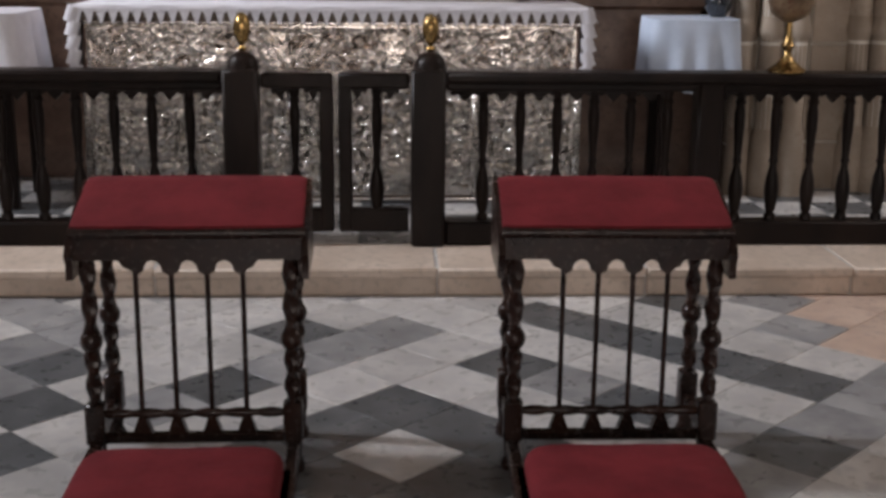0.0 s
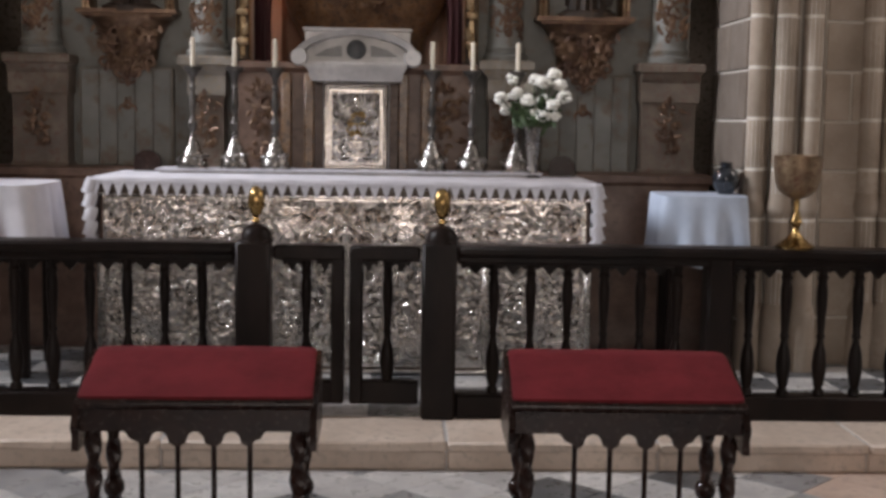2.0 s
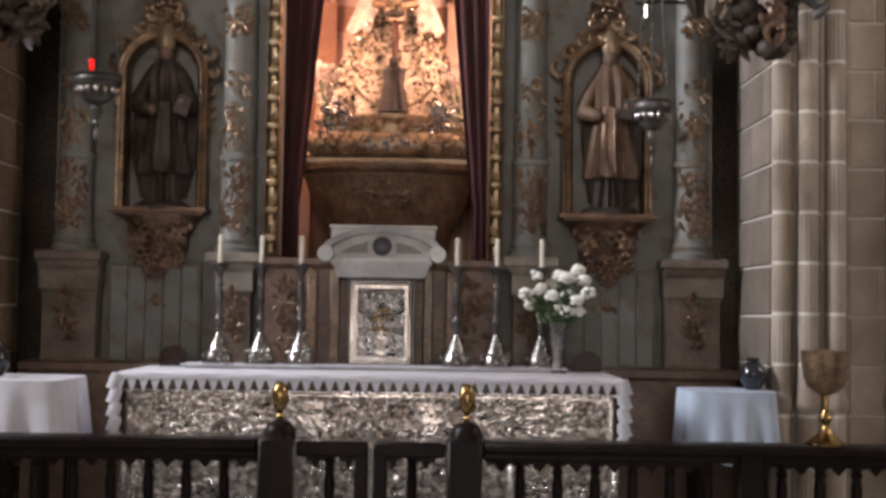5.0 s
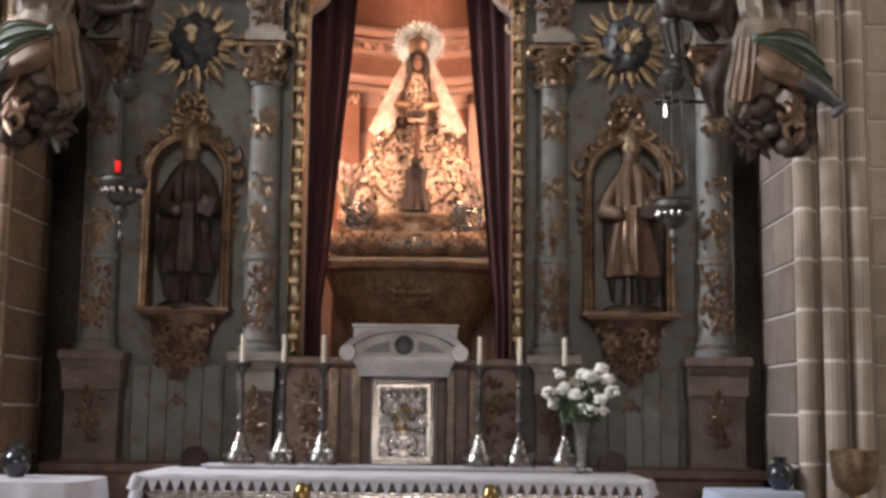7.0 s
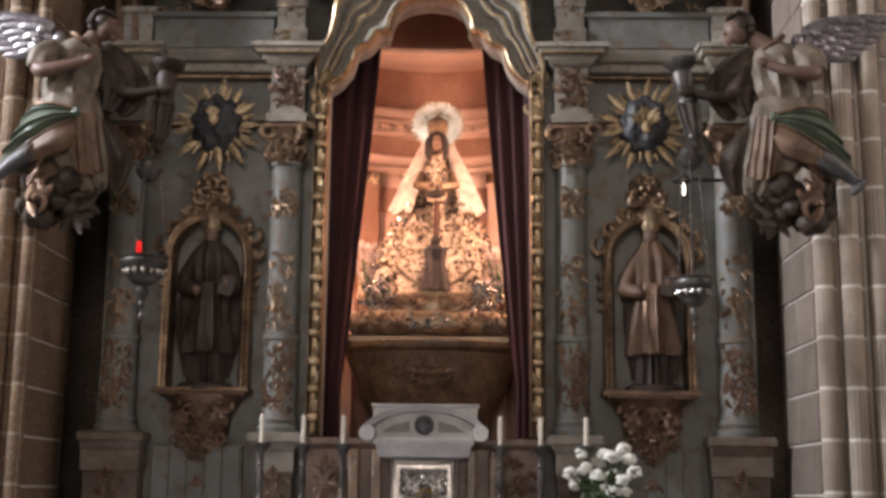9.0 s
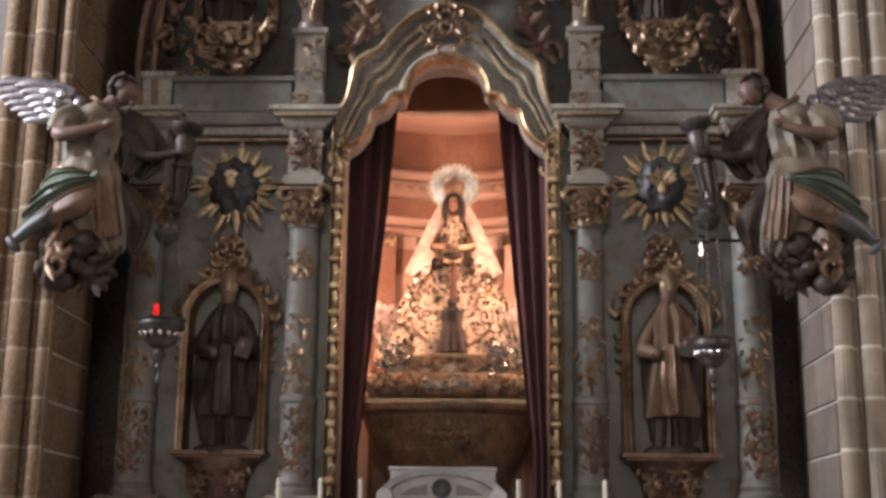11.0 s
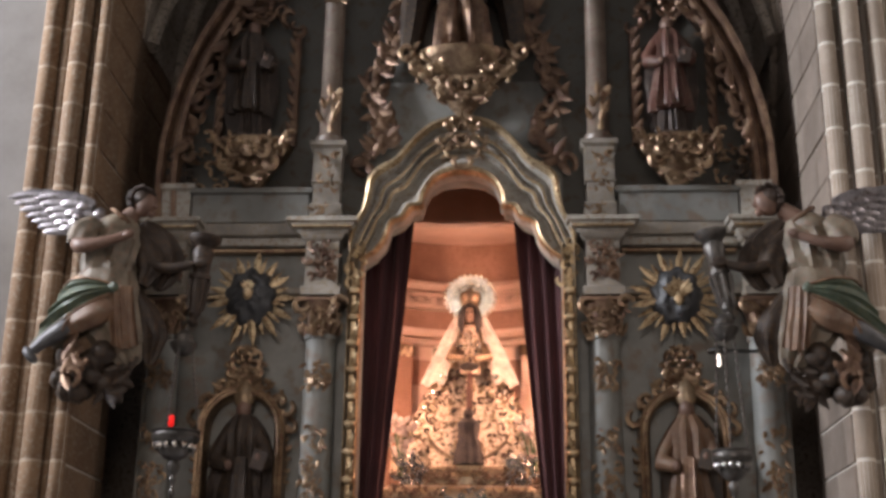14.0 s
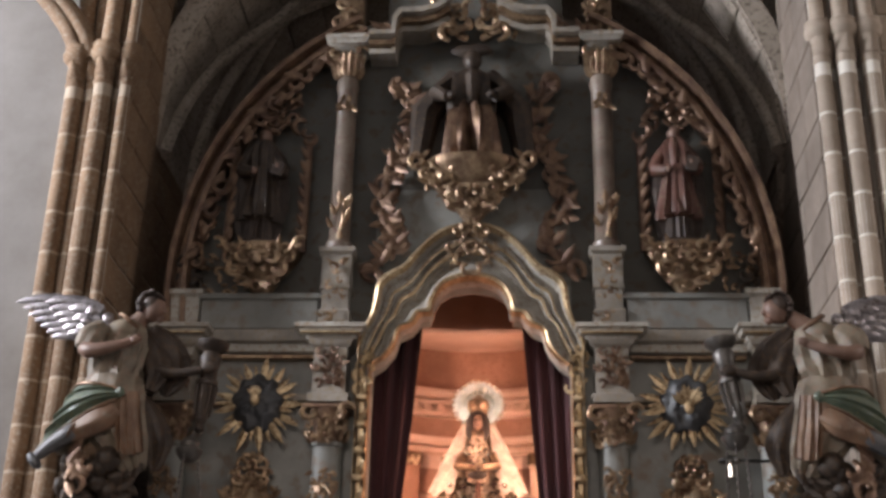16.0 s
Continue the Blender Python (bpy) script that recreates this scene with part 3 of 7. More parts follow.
    return ob


def ashlar(name, faces, stone, label):
    """A wall face of separate blocks: faces is (corner, along, out, length, height, thickness)."""
    c, along, out, ln, h, th = faces
    along, out = Vector(along), Vector(out)
    core = Mesh()
    p = [Vector(c), Vector(c) + along * ln]
    q = [a - out * th for a in p]
    vs = [(*a.xy, c[2]) for a in (*p, *q[::-1])] + [(*a.xy, c[2] + h) for a in (*p, *q[::-1])]
    core.add(vs, [(0, 1, 2, 3), (7, 6, 5, 4), (0, 4, 5, 1), (1, 5, 6, 2), (2, 6, 7, 3), (3, 7, 4, 0)])
    ob = whole(name, core, MORTAR, (0, 0, 0), label, "wall", kind="structure")
    z, row = c[2], 0
    cache = {}
    while z < c[2] + h - 0.05:
        s = -(0.27 if row % 2 else 0.05)
        while s < ln:
            w = rng.choice((0.42, 0.5, 0.58))
            a, b = max(s, 0) + 0.007, min(s + w, ln) - 0.007
            if b - a > 0.04:
                key = round(b - a, 2)
                if key not in cache:
                    d = Mesh()
                    d.box((0, 0, 0), (key, 0.02, DRUM - 0.015), bevel=0.004)
                    cache[key] = d.data("stone_block", [stone])
                k = new("stone_block", cache[key])
                mid = Vector(c) + along * ((a + b) / 2) + out * rng.uniform(0.001, 0.005)
                k.matrix_world = Matrix.Translation((mid.x, mid.y, z + DRUM / 2)) @ Matrix.Rotation(math.atan2(along.y, along.x), 4, "Z")
                k.parent = ob
            s += w
        z += DRUM
        row += 1
    return ob


ashlar("wall_side_left", ((-2.47, 6.86, STEP_Z), (0, 1, 0), (1, 0, 0), 0.7, 7.2, 0.03), STONE, "brown sandstone block wall beside the altarpiece")
ashlar("wall_side_left_upper", ((-2.47, 7.46, 4.35), (0, 1, 0), (1, 0, 0), 1.74, 2.2, 0.3), STONE, "brown sandstone block wall under the vault")
ashlar("wall_side_right", ((1.85, 6.72, STEP_Z), (0, 1, 0), (-1, 0, 0), 0.74, 7.2, 0.03), STONE_SHADED, "grey stone block wall beside the altarpiece")
ashlar("wall_side_right_upper", ((1.85, 7.46, 4.35), (0, 1, 0), (-1, 0, 0), 1.74, 2.2, 0.3), STONE_SHADED, "grey stone block wall under the vault")
ashlar("wall_pier_right", ((2.31, 6.86, STEP_Z), (1, 0, 0), (0, -1, 0), 1.1, 7.2, 0.2), STONE_GREY, "grey limestone block wall")
pier("pier_left", [(-2.85, 6.92, 0.062), (-2.75, 6.94, 0.045), (-2.65, 6.88, 0.064), (-2.575, 6.93, 0.03), (-2.505, 6.89, 0.046)], -1, STONE, "brown stone pier of clustered round shafts")
pier("pier_right", [(1.9, 6.72, 0.05), (1.968, 6.78, 0.03), (2.038, 6.7, 0.056), (2.113, 6.78, 0.03), (2.188, 6.7, 0.054), (2.57, 6.84, 0.06), (2.7, 6.82, 0.07)], 1, STONE_GREY, "grey stone pier of clustered round shafts")

# pierced carved stonework on the side wall
g = Mesh()
r8 = random.Random(77)
for k in range(26):
    t = k / 25
    scroll(g, 0.0 + 0.42 * t + r8.uniform(-0.03, 0.03), 0.5 * t + r8.uniform(-0.07, 0.07), 0.0, r8.uniform(0.08, 0.13), r8.uniform(0, 6), r8.choice((1, -1)))
for o in (-0.1, 0.1):
    g.tube([(0.0, 0.0, o), (0.42, 0.0, 0.5 + o)], 0.018, 0, 6)
ob = whole("trim_carved_stone", g, STONE_GREY, (1.838, 8.1, 5.0), "diagonal band of pierced carved stone on the side wall", "carved stone", kind="structure")
ob.rotation_euler = (0, 0, radians(-90))

# ---- altarpiece ----
altarpiece = thing("altarpiece", (XC, YR, STEP_Z), "tall baroque altarpiece in blue-grey painted marble with gilded carving", "altarpiece")


def ap(name, g, m, label="", parent=None, angle=38):
    """A part of the altarpiece, from coordinates (u, depth, z) with u from its axis and z from the pavement."""
    if parent is None:
        return part(name, g.moved(0, 0, -STEP_Z), m, altarpiece, label, angle)
    return part(name, g.moved(0, 0, -STEP_Z), m, parent, label, angle)


HALF = 0.615
inner_half = [(HALF, 1.80), (HALF, 3.86), (0.60, 3.93), (0.53, 3.98), (0.47, 4.06), (0.44, 4.16), (0.36, 4.2), (0.31, 4.26), (0.245, 4.27), (0.235, 4.34), (0.19, 4.43), (0.11, 4.48), (0.0, 4.5)]
outer_half = [(HALF + 0.085, 1.80), (HALF + 0.085, 3.86), (0.70, 3.95), (0.71, 4.05), (0.69, 4.15), (0.64, 4.24), (0.62, 4.34), (0.6, 4.48), (0.52, 4.56), (0.44, 4.6), (0.34, 4.72), (0.2, 4.85), (0.0, 4.9)]
opening = [(-x, z) for x, z in inner_half] + [(x, z) for x, z in inner_half[-2::-1]]

# panels round the opening
for s in (-1, 1):
    g = Mesh()
    g.prism([(s * (HALF + 0.01), 1.1), (s * 1.965, 1.1), (s * 1.965, 4.15), (s * (HALF + 0.01), 4.15)], 0.08, 0.2)
    ap("side_panel", g, BLUE, "blue-grey marbled panel")
g = Mesh()
n = len(inner_half)
rim = [(-x - 0.02 * (x > 0), z) for x, z in inner_half[1:]] + [(x + 0.02, z) for x, z in inner_half[-2:0:-1]]
g.prism(rim + [(HALF + 0.02, 5.2), (-HALF - 0.02, 5.2)], 0.08, 0.2)
ap("arch_panel", g, BLUE)

# upper storey: a panel with a rounded gable
def gable(a, r=1.0):
    return (1.86 * r * math.cos(a), 4.5 + 2.08 * r * math.sin(a))


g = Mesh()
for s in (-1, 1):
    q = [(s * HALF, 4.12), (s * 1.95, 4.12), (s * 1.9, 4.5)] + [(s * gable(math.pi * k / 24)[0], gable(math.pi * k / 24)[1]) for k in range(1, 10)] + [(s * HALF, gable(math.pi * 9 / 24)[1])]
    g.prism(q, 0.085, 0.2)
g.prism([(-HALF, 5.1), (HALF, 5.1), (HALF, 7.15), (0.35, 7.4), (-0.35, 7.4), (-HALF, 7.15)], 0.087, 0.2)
ap("upper_panel", g, BLUE_SHADED, "blue-grey upper panel, darkened in colour for shade")
prof = [(-0.05, -0.085), (-0.05, 0.02), (-0.025, 0.07), (0.005, 0.07), (0.025, 0.03), (0.05, 0.025), (0.07, 0.08), (0.1, 0.09), (0.12, 0.05), (0.13, -0.085)]
for s, nm in ((1, 0), (-1, 1)):
    path = [(s * 1.84, 4.2)] + [(s * gable(math.pi * k / 30)[0], gable(math.pi * k / 30)[1]) for k in range(0, 12)]
    g = Mesh()
    g.sweep(path, [(-u * s, d) for u, d in prof])
    ap("gable_moulding", g, GILT_RED, "worn gilded arch moulding", angle=25)
    r2 = random.Random(31)
    g = Mesh()
    for k in range(26):
        a = math.pi * (0.02 + 0.37 * k / 25)
        x, z = gable(a, 0.96)
        scroll(g, s * x, z, -0.04, r2.uniform(0.09, 0.15), r2.uniform(0, 6), s)
        if k % 2:
            leaf(g, s * x, z, -0.06, 0.13, (a if s > 0 else math.pi - a) + r2.uniform(0.8, 2.2))
    ap("gable_carving", g, GILT_RED, "gilded leaf carving")

# moulded frame of the opening, built up of nested bands
def frame_edges():
    """The inner and outer edge of the opening's frame, as smooth lines."""
    I = [(-x, z) for x, z in inner_half] + [(x, z) for x, z in inner_half[-2::-1]]
    O = [(-x, z) for x, z in outer_half] + [(x, z) for x, z in outer_half[-2::-1]]
    ci, co = curve([(x, z, 0) for x, z in I], 5), curve([(x, z, 0) for x, z in O], 5)
    return ci, co


ci, co = frame_edges()
levels = [(0.0, -0.08), (0.0, 0.02), (0.04, 0.075), (0.1, 0.085), (0.15, 0.05), (0.22, 0.02), (0.34, 0.0), (0.40, 0.0), (0.43, 0.05), (0.49, 0.055), (0.52, 0.015), (0.58, 0.015), (0.61, 0.06), (0.66, 0.06), (0.69, 0.02), (0.78, 0.02), (0.84, 0.07), (0.91, 0.1), (0.97, 0.09), (1.0, 0.03), (1.0, -0.08)]
gilt_rows = {1, 2, 3, 8, 12, 16, 17}
g = Mesh()
vs = []
for a, b in zip(ci, co):
    for v, d in levels:
        w = v
        vs.append((a[0] + (b[0] - a[0]) * w, -d, a[1] + (b[1] - a[1]) * w))
k = len(levels)
fs0, fs1 = [], []
for i in range(len(ci) - 1):
    for q in range(k - 1):
        f = (i * k + q, (i + 1) * k + q, (i + 1) * k + q + 1, i * k + q + 1)
        (fs1 if q in gilt_rows else fs0).append(f)
g.add(vs, fs0, 0)
o = len(fs0)
g.f.extend(fs1)
g.m.extend([1] * len(fs1))
ap("opening_frame", g, [CORNICE, GILT], "stepped curving frame, grey with gilt edges", angle=25)
# gilt strips with knots down both sides of the opening
for s in (-1, 1):
    g = Mesh()
    g.tube([(s * (HALF + 0.045), -0.06, 1.82), (s * (HALF + 0.045), -0.06, 3.86)], 0.02, 0, 8, 0.7)
    z = 1.9
    while z < 3.85:
        g.ball((s * (HALF + 0.045), -0.075, z), (0.042, 0.03, 0.03), 0, 8, 6)
        leaf(g, s * (HALF + 0.045), z + 0.02, -0.06, 0.09, math.pi / 2 + s * 0.35)
        z += 0.165
    ap("gilt_strip", g, GILT, "bright gilded carved strip")
rr = random.Random(5)
g = carving(lambda x, z: (x / 0.17) ** 2 + ((z - 4.72) / 0.16) ** 2 < 1, (0, 0.17, 4.55, 4.9), 16, 0.11, -0.07, rr, 0, 0.0)
ap("keystone_carving", g, GILT_OLD)
for s in (-1, 1):
    g = Mesh()
    for k in range(9):
        scroll(g, s * (HALF + 0.03 + rr.uniform(-0.03, 0.06)), 3.78 + 0.03 * k, -0.05, rr.uniform(0.06, 0.11), rr.uniform(0, 6), s)
    ap("corner_scroll", g, GILT)


# pedestals, columns, capitals, entablature
def block(u, w, z0, z1, d, m, name, parent=None, bevel=0.012, label=""):
    g = Mesh()
    g.box((u, 0.08 - d / 2, (z0 + z1) / 2), (w, d, z1 - z0), bevel=bevel)
    return ap(name, g, m, label, parent)


def column(u, z0, z1, r, cap_w, seed, outer):
    """A painted column: shaft with gilt drops, relief drum below, leafy capital."""
    r3 = random.Random(seed)
    g = Mesh()
    hh = z1 - z0
    g.lathe([(r * 1.3, 0), (r * 1.35, 0.03), (r * 1.1, 0.05), (r * 1.2, 0.075), (r * 1.04, 0.1), (r * 1.04, hh * 0.33), (r * 1.14, hh * 0.335), (r * 1.14, hh * 0.35), (r, hh * 0.36), (r * 0.93, hh - 0.03), (r * 1.05, hh - 0.025), (r * 1.05, hh)], (u, 0, z0), 0, 20)
    col = ap("column", g, BLUE, "round marbled column with gilded ornament")
    g = Mesh()
    for k in range(130):
        a = math.radians(r3.uniform(215, 325))
        z = z0 + 0.13 + r3.random() * (hh * 0.33 - 0.16)
        x, y = u + math.cos(a) * r * 0.98, math.sin(a) * r * 0.98
        if k % 2:
            scroll(g, x, z, y, r3.uniform(0.03, 0.055), r3.uniform(0, 6), r3.choice((1, -1)))
        else:
            leaf(g, x, z, y, r3.uniform(0.035, 0.06), r3.uniform(0.8, 2.3), 0, 0.15)
    part("drum_relief", g.moved(0, 0, -STEP_Z), GILT_RED, col, "red-brown gilded relief")
    g = Mesh()
    for zc, nn in ((0.86, 44), (0.62, 20), (0.5, 20), (0.44, 18)):
        for k in range(nn):
            zz = z0 + hh * zc + r3.uniform(-0.09, 0.06)
            dx = r3.uniform(-1, 1) * r * 0.75
            y = -math.sqrt(max(0.0, r * r - dx * dx)) * 0.97
            (leaf if k % 3 else lambda *q: scroll(*q))(g, u + dx, zz, y, r3.uniform(0.035, 0.06), r3.uniform(3.6, 5.8))
    part("gilt_relief", g.moved(0, 0, -STEP_Z), GILT_OLD, col, "gilded relief of leaves")
    # capital
    g = Mesh()
    ch = 0.2
    g.lathe([(r * 0.95, 0), (r * 0.95, ch * 0.5), (r * 1.35, ch), (r * 1.1, ch)], (u, 0, z1), 0, 16)
    g.box((u, 0, z1 + ch + 0.012), (r * 3.0, r * 2.6, 0.03), bevel=0.008)
    cap = ap("capital", g, GILT_RED, "gilded leafy capital")
    g = Mesh()
    g.join(carving(lambda x, z: abs(x) < r * (0.95 + (z - z1) * 2.4), (-0.15, 0.15, z1 - 0.02, z1 + 0.19), 30, 0.075, -r * 1.0, r3).moved(u))
    for k in range(6):
        a = math.radians(190 + 160 * k / 5)
        leaf(g, u + math.cos(a) * r, z1, math.sin(a) * r, 0.085, math.pi / 2 - 0.55 * math.cos(a), 0, 0.6)
    for s in (-1, 1):
        scroll(g, u + s * r * 1.2, z1 + ch * 0.88, -r * 1.2, 0.12, 0, s)
    part("leaf_carving", g.moved(0, 0, -STEP_Z), GILT_OLD, cap)
    return col


for s in (-1, 1):
    for u, w, nm in ((0.865, 0.32, "inner"), (1.825, 0.38, "outer")):
        # pedestal: die with moulded foot, and a moulded cap
        g = Mesh()
        k = 0.82 if nm == "outer" else 0.6
        g.stack((s * u, 0.02, 0), [(w * k + 0.06, 0.24, 1.12), (w * k + 0.06, 0.24, 1.16), (w * k, 0.19, 1.19), (w * k, 0.18, 1.55), (w * k + 0.01, 0.19, 1.57), (w * k, 0.18, 1.585)])
        ped = ap("pedestal", g, PEDESTAL, "moulded marbled column pedestal")
        g = Mesh()
        g.stack((s * u, 0.01, -STEP_Z), [(w * (k + 0.08), 0.22, 1.585), (w * (k + 0.08), 0.22, 1.7), (w * (k + 0.1), 0.25, 1.715), (w * 0.9, 0.27, 1.75), (w, 0.3, 1.76), (w, 0.3, 1.8), (w * 0.94, 0.28, 1.81)])
        part("pedestal_cap", g, PALE if nm == "inner" else PEDESTAL, ped)
        r4 = random.Random(3)
        c = carving(lambda x, z: abs(x) < 0.085 * (0.35 + (z - 1.3) * 2.2), (-0.12, 0.12, 1.3, 1.58), 16, 0.085, -0.08, r4)
        part("bracket_carving", c.moved(s * u, 0, -STEP_Z), GILT_RED, ped)
        column(s * u, 1.81, 3.44, 0.098, w, 11 + int(u * 7) + s, nm == "outer")
        # entablature block above the capital
        ew = 0.3 if nm == "inner" else 0.28
        top = 4.1 if nm == "inner" else 4.04
        g = Mesh()
        g.stack((s * u, 0.0, 0), [(ew * 0.8, 0.24, 3.68), (ew * 0.84, 0.25, 3.73), (ew * 0.68, 0.2, 3.74), (ew * 0.68, 0.2, 4.03), (ew * 0.8, 0.23, 4.04), (ew * 0.9, 0.26, 4.06), (ew * 0.9, 0.26, 4.075)])
        ent = ap("entablature_block", g, PALE)
        c = carving(lambda x, z: abs(x) < 0.09, (-0.09, 0.09, 3.78, 4.02), 34, 0.075, -0.095, r4)
        part("frieze_carving", c.moved(s * u, 0, -STEP_Z), GILT_RED, ent)
        g = Mesh()
        cw = 0.44 if nm == "inner" else 0.4
        g.stack((s * u, -0.01, 0), [(cw - 0.13, 0.22, 4.076), (cw - 0.12, 0.23, 4.1), (cw - 0.06, 0.29, 4.11), (cw - 0.04, 0.31, 4.135), (cw, 0.35, 4.14), (cw, 0.35, 4.165), (cw - 0.03, 0.32, 4.172)])
        ap("cornice", g, CORNICE, "pale moulded cornice")
        g = Mesh()
        g.box((s * u, -0.17, 4.104), (cw - 0.07, 0.03, 0.012), bevel=0.003)
        ap("cornice_fillet", g, GILT)
    # architrave and cornice between the columns
    for z, h, d, m in ((4.135, 0.09, 0.12, PALE), (4.06, 0.06, 0.09, CORNICE), (4.01, 0.03, 0.06, GILT_OLD), (3.74, 0.045, 0.07, PALE), (3.70, 0.02, 0.05, GILT_OLD)):
        g = Mesh()
        g.box((s * 1.345, 0.08 - d / 2, z), (0.72, d, h), bevel=0.008)
        ap("architrave", g, m)
    g = Mesh()
    g.stack((s * 1.345, 0.02, 0), [(0.74, 0.14, 4.175), (0.74, 0.14, 4.36), (0.78, 0.18, 4.37), (0.78, 0.18, 4.4), (0.74, 0.14, 4.41)])
    ap("attic_block", g, BLUE)
    g = Mesh()
    g.box((s * 1.345, 0.045, 1.45), (0.54, 0.07, 0.58), bevel=0.006)
    bp = ap("base_panel", g, PALE, "grey painted board panel")
    for k in range(5):
        g = Mesh()
        g.box((s * 1.345 - 0.208 + 0.104 * k, 0.005, 1.45 - STEP_Z), (0.1, 0.02, 0.56), bevel=0.004)
        part("board", g, BLUE, bp)
    g = Mesh()
    g.stack((s * 1.83, 0.02, 0), [(0.24, 0.18, 4.175), (0.2, 0.16, 4.19), (0.2, 0.16, 4.38), (0.25, 0.2, 4.4), (0.25, 0.2, 4.43)])
    op = ap("outer_upper_pedestal", g, CORNICE)
    rz = random.Random(61)
    c = carving(lambda x, z: abs(x) < 0.12 - (z - 4.43) * 0.3, (-0.12, 0.12, 4.43, 4.72), 26, 0.11, 0.02, rz)
    part("urn_carving", c.moved(s * 1.83, 0, -STEP_Z), ROBE_DARK, op, "dark carved finial")
    # plinth under the whole side
    g = Mesh()
    g.stack((s * 1.4, 0.0, 0), [(1.34, 0.38, STEP_Z), (1.34, 0.38, 0.3), (1.3, 0.34, 0.33), (1.3, 0.34, 1.1), (1.34, 0.38, 1.12), (1.34, 0.38, 1.16), (1.3, 0.34, 1.17)])
    ap("plinth", g, ROSE, "reddish marbled plinth")


# side niches with gilt frames, crests and corbels
def niche_frame(u, s):
    w, z0, zs = 0.205, 2.07, 2.86
    path = [(-w, z0), (-w, zs)] + [(-w * math.cos(math.pi * k / 14), zs + 0.21 * math.sin(math.pi * k / 14)) for k in range(1, 14)] + [(w, zs), (w, z0)]
    g = Mesh()
    g.sweep(path, [(0.0, -0.08), (0.0, 0.02), (0.015, 0.045), (0.03, 0.05), (0.042, 0.03), (0.06, 0.035), (0.065, -0.08)])
    fr = ap("niche_frame", g.moved(u), GILT_OLD, "gilded arched niche frame")
    r5 = random.Random(17)
    c = Mesh()
    for k in range(15):
        a = math.pi * k / 14
        scroll(c, -0.285 * math.cos(a), 2.88 + 0.25 * math.sin(a), 0.02, r5.uniform(0.09, 0.13), r5.uniform(0, 6), 1 if k < 7 else -1)
    cc = carving(lambda x, z: x < 0.16 - (z - 3.1) * 0.42, (0, 0.17, 3.1, 3.4), 26, 0.1, 0.03, r5, 0, 0.0)
    c.join(cc)
    for q in (-1, 1):
        for k in range(4):
            scroll(c, q * 0.29, 2.78 - 0.07 * k, 0.04, 0.09 - 0.01 * k, 1.5, q)
    part("crest", c.moved(u, 0, -STEP_Z), GILT_OLD, fr, "carved gilded crest of shells and leaves")
    g = Mesh()
    g.stack((0, 0.02, 0), [(0.46, 0.18, 2.015), (0.52, 0.22, 2.03), (0.52, 0.22, 2.04), (0.57, 0.26, 2.045), (0.57, 0.26, 2.07)])
    led = ap("niche_ledge", g.moved(u), GILT_RED)
    g = Mesh()
    g.lathe([(0.006, 1.42), (0.028, 1.5), (0.05, 1.6), (0.062, 1.66), (0.12, 1.72), (0.15, 1.8), (0.165, 1.9), (0.21, 1.98), (0.25, 2.03)], (0, 0.06, 0), 0, 18, 1.0, 0.7)
    part("corbel", g.moved(u, 0, -STEP_Z), GILT_RED, led, "dark carved tapering corbel")
    c = carving(lambda x, z: abs(x) < (0.02 + (z - 1.5) * 0.2 if z < 1.7 else 0.13 + (z - 1.7) * 0.2), (0, 0.22, 1.5, 2.0), 38, 0.085, -0.06, r5, 0, 0.0)
    part("corbel_carving", c.moved(u, 0, -STEP_Z), GILT_RED, led)


def sunburst(u, z, dove):
    r6 = random.Random(4 + dove)
    g = Mesh()
    lumps = [(r6.uniform(0, 6.28), r6.uniform(0, 1) ** 0.6, r6.uniform(0.16, 0.3)) for _ in range(40)]
    n_r, n_a = 12, 48
    rings = []
    for j in range(n_r):
        q = 1 - j / (n_r - 0.6)
        ring = []
        for i in range(n_a):
            a = 2 * math.pi * i / n_a
            px_, pz_ = q * math.cos(a), q * math.sin(a)
            bump = max(math.exp(-((px_ - lq * math.cos(la)) ** 2 + (pz_ - lq * math.sin(la)) ** 2) / (lr * lr) * 1.6) for la, lq, lr in lumps)
            edge = 1 + 0.07 * math.sin(9 * a + dove) * q
            ring.append((px_ * 0.155 * edge, -0.02 - 0.05 * math.sqrt(max(0, 1 - q * q)) - 0.035 * bump * min(1, 3 * (1.03 - q)), pz_ * 0.182 * edge))
        rings.append(ring)
    g.rings([[(x, 0.03, z) for x, y, z in rings[0]]] + rings)
    ob = ap("sunburst", g.moved(u, -0.01, z), CLOUD, "dark blue-grey carved cloud disc with gilded rays")
    for k in range(26):
        a = 2 * math.pi * k / 26
        ln = (0.3 if k % 2 == 0 else 0.25) * r6.uniform(0.88, 1.08)
        w = 0.023 if k % 2 == 0 else 0.014
        p = [(math.cos(a) * q, -0.03 - 0.02 * (k % 3), math.sin(a) * q) for q in (0.1, ln * 0.75, ln)]
        g = Mesh()
        g.tube(p, [w * 0.8, w, 0.003], 0, 4, 0.3)
        part("ray", g.moved(u, 0.02, z - STEP_Z), GILT, ob, angle=20)
    g = Mesh()
    if dove:
        for k in range(9):
            leaf(g, 0, -0.02, -0.11, 0.09 + 0.01 * (k % 3), math.radians(20 + 140 * k / 8))
        g.ball((0, -0.12, -0.04), (0.03, 0.02, 0.05), 0, 8, 6)
    else:
        g.ball((0, -0.11, 0.0), (0.03, 0.02, 0.045), 0, 8, 6)
        for k in range(5):
            leaf(g, 0, 0.02, -0.11, 0.06, math.radians(40 + 25 * k))
    part("centre_relief", g.moved(u, -0.01, z - STEP_Z), GILT, ob)


